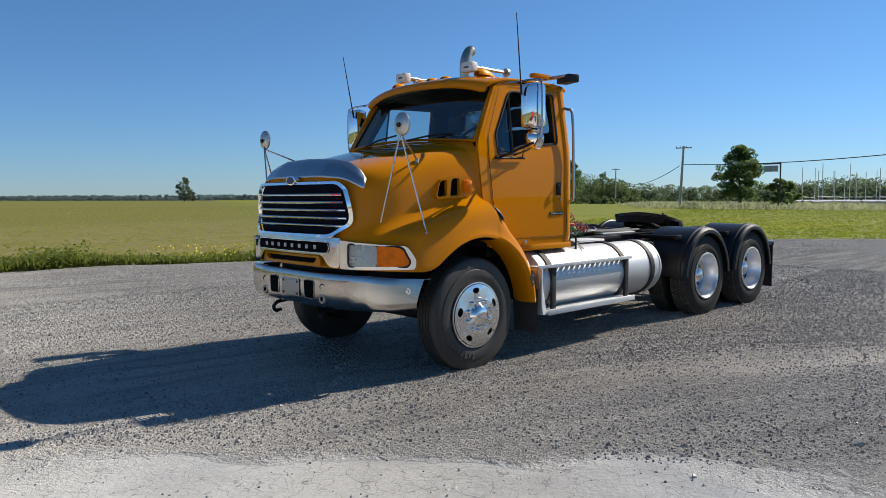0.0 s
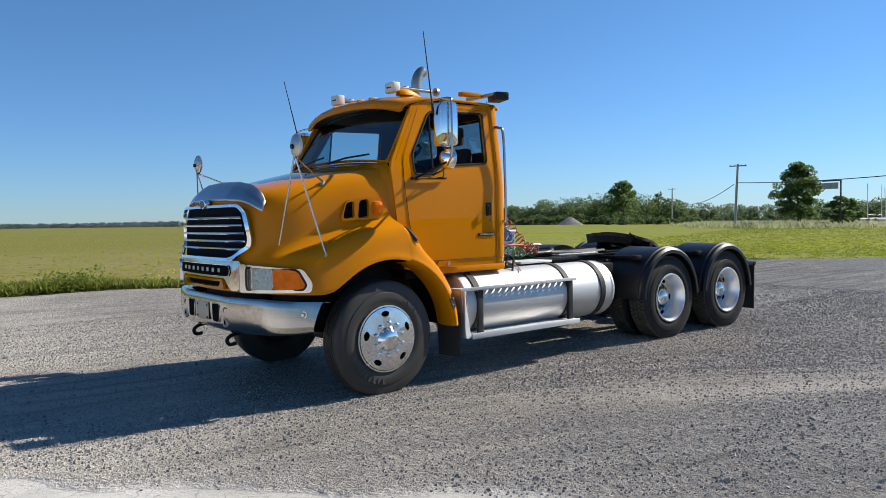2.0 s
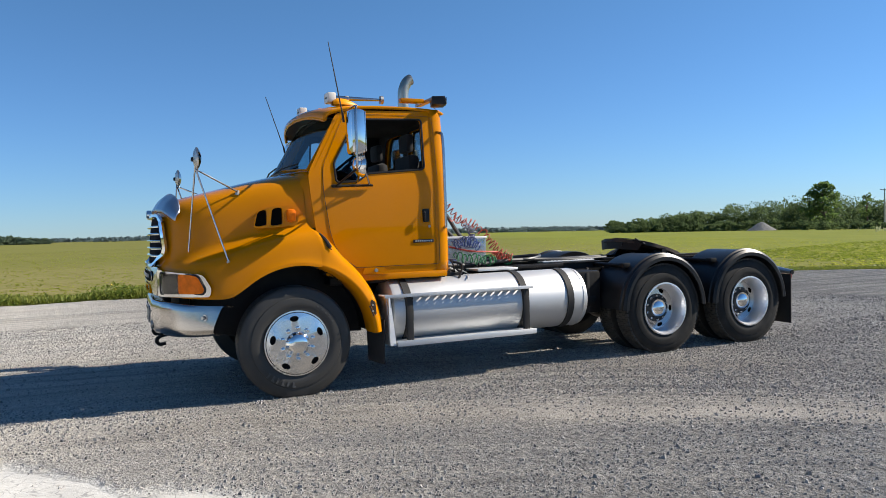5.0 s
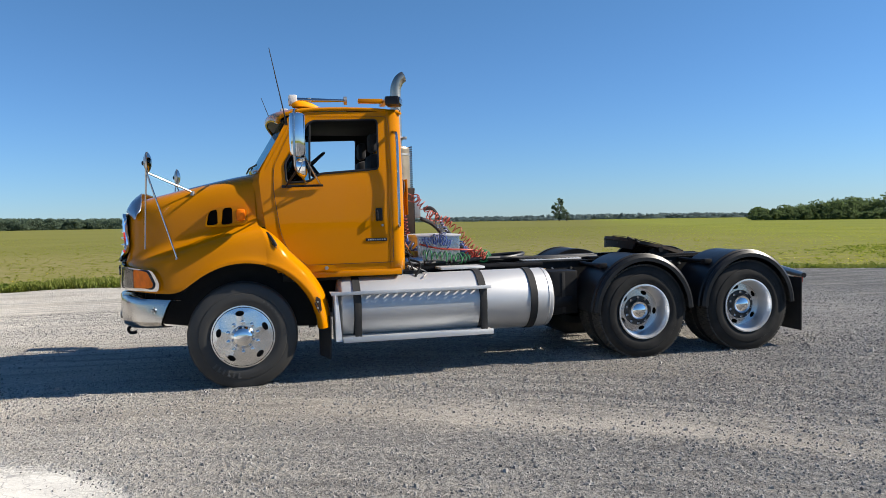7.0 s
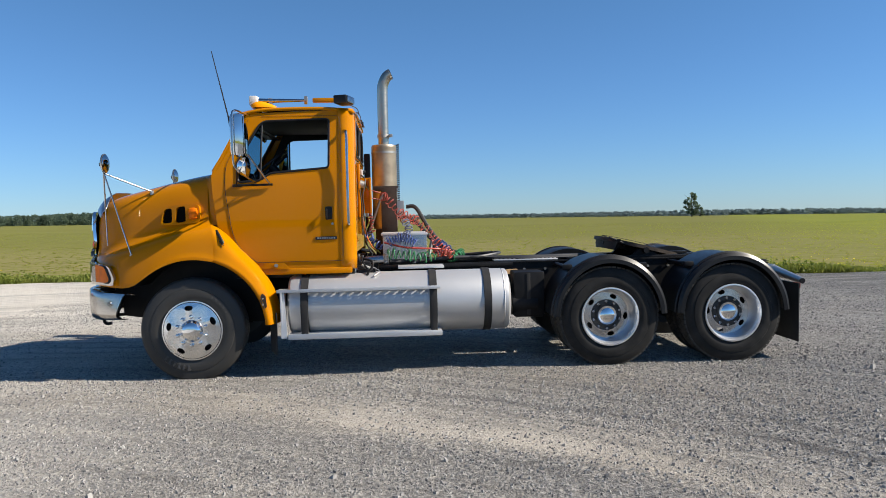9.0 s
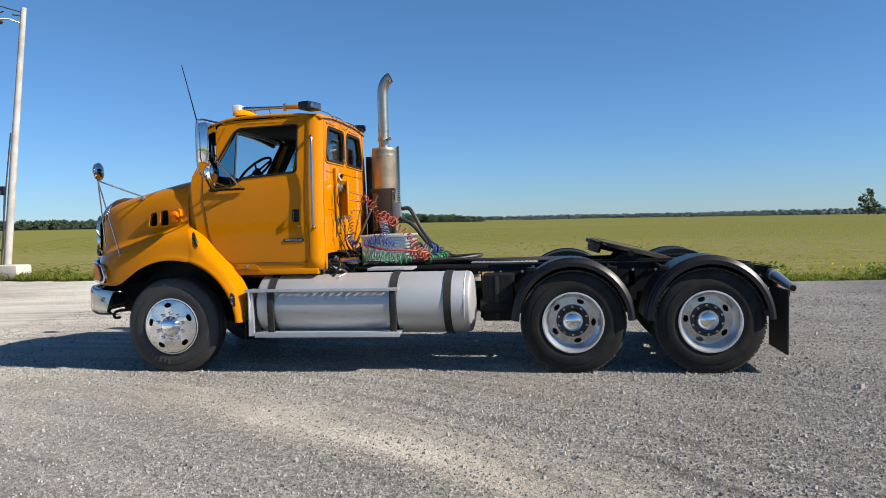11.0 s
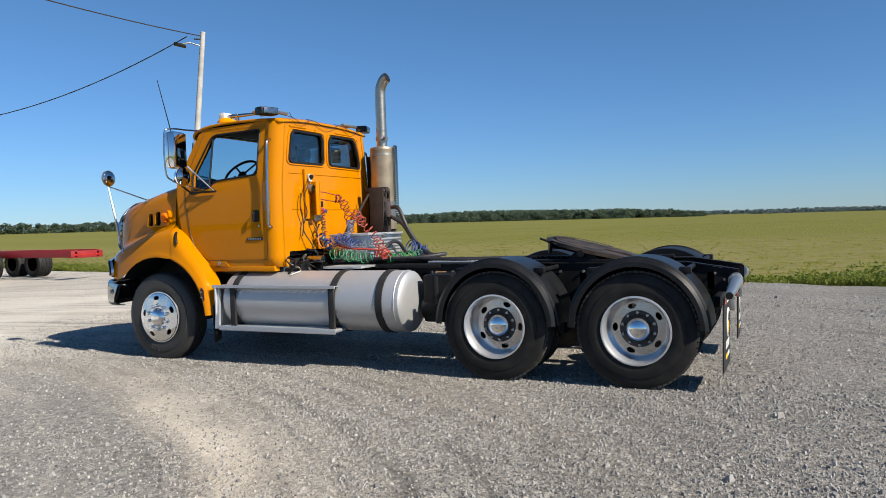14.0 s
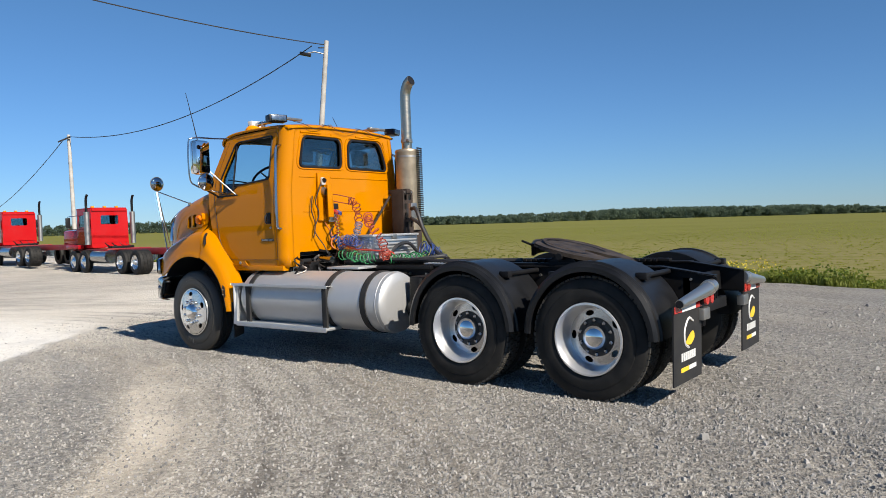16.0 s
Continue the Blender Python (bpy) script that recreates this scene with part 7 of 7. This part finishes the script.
def utility_pole(at, height, lean, label, arm=False, r=0.14):
    p = root("utility_pole", (at[0], at[1], min(0.0, land(at[0])) if at[0] > 0 else 0.0), label, "utility pole")
    part("post", hose([(0, 0, -0.2), (lean[0] * 0.5, lean[1] * 0.5, height * 0.5), (lean[0], lean[1], height)], [r * 1.15, r, r * 0.8], 14), WOOD, p)
    if arm:
        part("crossarm", box(-0.06, 0.06, -1.1, 1.1, height - 0.35, height - 0.22, 0.01, m=pose(lean[0], lean[1], 0, 0, 0, 28)), BARK, p)
        for q in (-1.0, -0.4, 0.4, 1.0):
            part("insulator", rod(pose(lean[0], lean[1], 0, 0, 0, 28) @ Vector((0, q, height - 0.22)), pose(lean[0], lean[1], 0, 0, 0, 28) @ Vector((0, q, height - 0.05)), 0.04, 0.03, 8), CABLE, p)
    return p


near_pole = utility_pole((-14.45, 14.0), 9.3, (0.78, 0.52), "weathered wooden utility pole with a yard lamp", r=0.115)
part("lamp_arm", hose([(0.72, 0.47, 8.75), (0.45, 0.15, 8.85), (0.25, -0.05, 8.80)], 0.025), STEEL, near_pole)
part("yard_lamp", box(-0.05, 0.40, -0.24, 0.0, 8.68, 8.80, 0.03, m=Matrix.Translation((0.2, -0.1, 8.74)) @ pose(0, 0, 0, 0, 12, 40) @ Matrix.Translation((-0.2, 0.1, -8.74))), TRIM, near_pole, "dark flood lamp")
part("insulator", rod((0.70, 0.45, 9.02), (0.52, 0.28, 9.02), 0.03, 0.025), CABLE, near_pole)
part("meter_box", box(-0.16, -0.06, -0.18, -0.06, 1.35, 1.62, 0.02), STEEL, near_pole)
part("switch_box", box(0.10, 0.24, -0.20, -0.08, 2.85, 3.15, 0.02), TRIM, near_pole)
part("conduit", hose(bend([(0.20, -0.12, 2.9), (0.16, -0.14, 2.2), (0.10, -0.15, 1.2), (0.02, -0.16, 0.98), (-0.08, -0.14, 1.05), (-0.11, -0.12, 1.35)], 6), 0.022, 8), CABLE, near_pole)
part("riser", hose([(-0.10, -0.09, 0.3), (0.12, 0.08, 3.2), (0.30, 0.20, 5.0)], 0.022, 8), CABLE, near_pole)
block = tagged(part("concrete_block", box(-14.15, -13.2, 12.95, 13.7, 0.0, 0.50, 0.09), CONCRETE), "weathered concrete block at the foot of the pole", "block")
# the block's long side in shade, drawn as a darker grey cylinder
tagged(part("drain_pipe", rod((-15.9, 13.35, 0.25), (-14.15, 13.32, 0.25), 0.26, 0.26, 24), plain("block_shade_grey", (0.16, 0.15, 0.14), 0.9)), "dark cylinder standing for the concrete block's shaded long side", "pipe")
far_pole = utility_pole((-36.45, 14.8), 7.9, (-0.3, 0.05), "weathered utility pole behind the red trucks", r=0.12)
part("crossbar", rod((-0.5, -0.5, 7.45), (0.0, 0.0, 7.75), 0.05, 0.05), CABLE, far_pole)
utility_pole((91.6, 48.2), 8.9, (0.15, -0.4), "dark utility pole with a crossarm", True, 0.18)
utility_pole((186.3, 123.0), 10.6, (0.2, 0.0), "far utility pole with a crossarm", True, 0.2)


def wire(a, b, sag, r=0.022):
    a, b = Vector(a), Vector(b)
    pts = [a.lerp(b, k / 24) - Vector((0, 0, sag * 4 * (k / 24) * (1 - k / 24))) for k in range(25)]
    return tagged(part("power_line", hose(pts, r, 5), CABLE), "sagging black overhead power line", "cable")


wire((-14.1, 14.1, 9.1), (-36.8, 14.8, 7.8), 1.17)
wire((-13.75, 14.5, 9.15), (-15.6, -3.0, 9.9), 0.38)
wire((-36.9, 14.6, 7.6), (-62.0, 20.5, 4.6), 0.3)
wire((91.7, 48.0, 5.5), (58.0, -12.0, 7.0), 1.3, 0.05)
wire((91.6, 48.3, 5.3), (186.3, 123.0, 6.0), 2.4, 0.05)

sign = root("roadside_sign", (92.2, 34.3, land(92)), "grey roadside sign on a tall post", "sign")
part("post", rod((0, 0, 0), (0, 0, 6.0), 0.10, 0.10, 10), BARK, sign)
part("sign_frame", box(-0.05, 0.05, 0.0, 2.3, 5.85, 6.0, 0.02), BARK, sign)
part("board", box(-0.06, 0.06, 0.3, 2.2, 4.9, 5.7, 0.02), plain("sign_grey", (0.34, 0.36, 0.38), 0.6), sign)

random.seed(17)
HULL = plain("white_hull", (0.42, 0.43, 0.45), 0.5)
for k in range(24):
    d = random.uniform(128, 165)
    x, y = -4.8 + d * math.cos(0.365 - 0.0075 * k), -5.9 + d * math.sin(0.365 - 0.0075 * k + random.uniform(-0.004, 0.004))
    boat = root("sailboat", (x, y, land(x)), "stored sailing boat with a bare pale mast", "boat", "boats in the yard", random.uniform(0, 180))
    L = random.uniform(3.0, 4.2)
    rows = []
    for q in range(9):
        f = q / 8
        w = 1.0 * math.sin(math.pi * min(0.93, 0.12 + 0.75 * f)) ** 0.7
        rows.append([(L * (f - 0.5) * 2 * 0.9, -w, 0.95), (L * (f - 0.5) * 1.8, -w * 0.8, 0.5), (L * (f - 0.5) * 1.5, 0, 0.15), (L * (f - 0.5) * 1.8, w * 0.8, 0.5), (L * (f - 0.5) * 2 * 0.9, w, 0.95), (L * (f - 0.5) * 1.7, 0, 1.15)])
    part("hull", grid(rows, close=True), HULL, boat)
    h = random.uniform(5.4, 7.6)
    part("mast", rod((0.3, 0, 0.8), (0.3 + random.uniform(-0.15, 0.15), 0, h), 0.065, 0.05, 6), WHITE, boat)
    part("boom", rod((0.3, 0, 1.7), (-2.2, 0, 1.6), 0.05, 0.04, 6), WHITE, boat)

heap = turned([(0.0, 2.4), (1.0, 2.0), (2.4, 1.0), (4.0, 0.0)], (0, 0, 0), 20, axis="z")
bmesh.ops.translate(heap, vec=(160, 140, land(160)), verts=heap.verts)
tagged(part("gravel_heap", heap, GRAVEL), "pale heap of gravel before the woods", "heap")

# ---- red trucks in the distance: built once, nose towards -x, origin under the cab's back ----


def red_truck(at, turn):
    t = root("red_truck", (*at, 0.0), "red tractor truck with twin stacks and a long red frame", "truck", "red trucks parked in a line", turn)
    rear_hole = [(-0.40, 2.16), (0.40, 2.16), (0.40, 2.56), (-0.40, 2.56)]
    cab = part("cab", panel(loop_round([(-0.84, 1.10), (0.84, 1.10), (0.84, 2.5), (0.78, 2.88), (-0.78, 2.88), (-0.84, 2.5)], 0.08), [loop_round(rear_hole, 0.06)], lambda u, v: (0, u, v), 0.05), REDPAINT, t, "bright red day cab")
    part("rear_window", panel(loop_round(rear_hole, 0.06), [], lambda u, v: (-0.02, u, v), 0.005), GLASS, cab).visible_shadow = False
    front_hole = [(-0.70, 2.10), (0.70, 2.10), (0.66, 2.68), (-0.66, 2.68)]
    part("cab_front", panel([(-0.84, 1.10), (0.84, 1.10), (0.82, 2.86), (-0.82, 2.86)], [loop_round(front_hole, 0.06)], lambda u, v: (-1.5, u, v), 0.05), REDPAINT, cab)
    part("windscreen", panel(loop_round(front_hole, 0.06), [], lambda u, v: (-1.5, u, v), 0.005), GLASS, cab).visible_shadow = False
    part("cab_roof", box(-1.56, 0.0, -0.82, 0.82, 2.86, 2.92, 0.025), REDPAINT, cab)
    part("cab_floor", box(-1.5, -0.02, -0.8, 0.8, 1.10, 1.20, 0.01), CABIN, cab)
    for q in (-1, 1):
        hole = [(-1.3, 2.05), (-0.35, 2.05), (-0.35, 2.6), (-1.3, 2.6)]
        part("cab_side", panel([(-1.5, 1.10), (-0.02, 1.10), (-0.02, 2.86), (-1.5, 2.86)], [loop_round(hole, 0.06)], lambda u, v: (u, q * (0.84 - 0.05 * max(0.0, v - 2.4)), v), 0.04), REDPAINT, cab)
        part("side_window", panel(loop_round(hole, 0.06), [], lambda u, v: (u, q * 0.82, v), 0.005), DARKGLASS, cab).visible_shadow = False
    part("window_frame", hose([(0.028, u, v) for u, v in loop_round([(-0.43, 2.13), (0.43, 2.13), (0.43, 2.59), (-0.43, 2.59)], 0.06)], 0.02, 6, closed=True), TRIM, cab)
    part("panel_seam", box(0.025, 0.035, -0.8, 0.8, 1.98, 2.0, 0.002), REDFRAME, cab)
    part("hood", box(-3.4, -1.5, -0.75, 0.75, 1.05, 1.95, 0.15), REDPAINT, t)
    for y in (-0.55, 0.0, 0.55):
        part("roof_lamp", box(-0.5, -0.36, y - 0.06, y + 0.06, 2.92, 3.0, 0.02), ORANGE, t)
    for side in (-1, 1):
        s = part("exhaust_stack", hose(bend([(0.1, side * 1.04, 1.3), (0.1, side * 1.04, 2.5), (0.1, side * 1.04, 3.15), (0.16, side * 1.04, 3.38), (0.24, side * 1.04, 3.46)], 4), 0.056, 12), BLACK, t)
        part("muffler", rod((0.1, side * 1.04, 1.25), (0.1, side * 1.04, 2.72), 0.115, 0.115, 16), STEEL, s)
        m = part("mirror", box(-1.35, -1.25, side * 1.30 - 0.1, side * 1.30 + 0.1, 2.05, 2.5, 0.03), TRIM, t)
        part("bracket", hose([(-1.3, side * 0.82, 2.6), (-1.3, side * 1.30, 2.55), (-1.3, side * 1.30, 2.0), (-1.3, side * 0.83, 1.95)], 0.02), CHROME, m)
        part("frame_rail", box(-3.0, 8.6, side * 0.36, side * 0.46, 0.78, 1.04, 0.01), REDFRAME, t, "long red chassis rail")
        part("fuel_tank", rod((0.0, side * 0.90, 0.72), (1.5, side * 0.90, 0.72), 0.30, 0.30, 24), GREYCHROME, t)
        part("fender", box(-2.6, -1.2, side * 0.9, side * 1.2, 1.05, 1.25, 0.08), REDPAINT, t)
        for x, dual in ((-1.75, 0), (-0.65, 0), (2.95, 1), (4.27, 1)):
            w = part("wheel", turned([(r, -side * a) for r, a in tyre_profile(0.50, 0.288, 0.275 if not dual else 0.58, 3)], (x, side * 1.22, 0.505), 40), TYRE, t)
            part("rim", turned([(0.29, 0.0), (0.27, -side * 0.06), (0.16, -side * (0.12 if dual else 0.02)), (0.10, side * 0.02), (0.0, side * 0.03)], (x, side * 1.215, 0.505), 24), RIM, w)
    for k in range(7):
        part("crossmember", box(1.0 + 1.2 * k, 1.12 + 1.2 * k, -0.36, 0.36, 0.82, 1.0, 0.01), REDFRAME, t)
    part("deck_hose_rack", box(0.3, 0.7, -0.5, 0.5, 1.04, 1.16, 0.02), BLACK, t)
    part("tail_beam", box(8.5, 8.6, -0.6, 0.6, 0.76, 1.0, 0.02), REDFRAME, t)
    for k in range(4):
        part("tail_reflector", box(8.6, 8.61, -0.5 + 0.27 * k, -0.36 + 0.27 * k, 0.84, 0.9, 0.002), REDLENS, t)
    part("deck_frame", box(-0.9, 1.3, -0.98, 0.98, 1.00, 1.06, 0.01), REDFRAME, t)
    for y in (-0.62, 0.62):
        part("cab_corner_trim", hose([(0.03, y * 1.3, 1.18), (0.03, y * 1.3, 2.5), (0.03, y * 1.22, 2.8)], 0.018, 6), REDFRAME, cab)
    part("window_brow", box(0.0, 0.10, -0.80, 0.80, 2.76, 2.80, 0.01), REDPAINT, cab)
    part("skirt_rail", box(0.01, 0.05, -0.80, 0.80, 1.30, 1.34, 0.01), REDFRAME, cab)
    for y in (-0.5, -0.2, 0.15, 0.45):
        part("air_line", hose(bend([(0.03, y, 1.30), (0.20, y + 0.1, 1.12), (0.45, y - 0.05, 1.20), (0.60, y, 1.10)], 4), 0.025, 6), REDFRAME if y > 0 else BLACK, t)
    for ob in t.children:
        if ob.name.split(".")[0] in ("cab", "hood", "roof_lamp", "exhaust_stack", "mirror"):
            for piece in (ob, *ob.children):
                piece.data.transform(Matrix.Translation((-0.6, 0, 0)))
    return t


first_red = red_truck((-23.5, 10.4), -4)
copy_thing(first_red, pose(-34.2, 10.9, 0.24, 0, 0, -5))

# ---- loose stones on the yard ----
rng = np.random.default_rng(50)
N = 250000
px = np.concatenate([rng.uniform(-5, 11.5, N), rng.uniform(-9, 12, 20000)])
py = np.concatenate([np.where(rng.uniform(0, 1, N) < 0.72, rng.uniform(-5.8, -0.4, N), rng.uniform(-0.4, 6.5, N)), rng.uniform(-4.5, -1.2, 20000)])
drift = 0.5 * np.sin(px * 1.7 + 2.1 * np.sin(py * 1.3)) + 0.4 * np.sin(py * 2.9 + px * 0.8)
wheel = np.hypot(px + 3, py + 12) + 0.1 * drift
keep = (px + py + 0.5 * drift > -4.3) | (rng.uniform(0, 1, len(px)) < 0.05)
keep &= (px + 0.8 * drift > 1.1) | (py > -1.3) | (rng.uniform(0, 1, len(px)) < 0.45)
keep &= (np.abs(wheel - 10.45) > 0.4) | (px < 0.2) | (rng.uniform(0, 1, len(px)) < 0.35)
keep &= (wheel > 10.0) | (px < 0.5) | (rng.uniform(0, 1, len(px)) < 0.5)
keep &= rng.uniform(0, 1, len(px)) < 0.40 + 0.18 * drift
px, py = px[keep], py[keep]
n = len(px)
size = rng.uniform(0.0045, 0.0115, n) * (1 + (rng.uniform(0, 1, n) < 0.06) * rng.uniform(0.2, 1.0, n)) * np.where((px > 6.2) & (rng.uniform(0, 1, n) < 0.12), 1.7, 1.0)
foot = np.array([(1, 0.2, -0.3), (-0.1, 1, -0.3), (-1, -0.2, -0.3), (0.1, -1, -0.3)], float)
jig = np.concatenate([foot[None] * rng.uniform(0.7, 1.3, (n, 4, 1)), foot[None] * rng.uniform(0.4, 0.8, (n, 4, 1))], 1)
jig[:, 4:, 2] = rng.uniform(0.5, 1.05, (n, 1)) + (jig[:, 4:, :2] * rng.normal(0, 0.32, (n, 1, 2))).sum(-1)
turnz = rng.uniform(0, 6.28, n)
c, s = np.cos(turnz)[:, None], np.sin(turnz)[:, None]
vx = (jig[..., 0] * c - jig[..., 1] * s) * size[:, None] + px[:, None]
vy = (jig[..., 0] * s + jig[..., 1] * c) * size[:, None] + py[:, None]
vz = jig[..., 2] * size[:, None] + 0.001
verts = np.stack([vx, vy, vz], -1).reshape(-1, 3)
quad = np.array([(4, 5, 6, 7), (0, 1, 5, 4), (1, 2, 6, 5), (2, 3, 7, 6), (3, 0, 4, 7)])
faces = (np.arange(n)[:, None, None] * 8 + quad[None]).reshape(-1, 4)
stuff("loose_stones", verts.tolist(), faces.tolist(), STONE, "loose crushed grey stones on the yard", "stones")
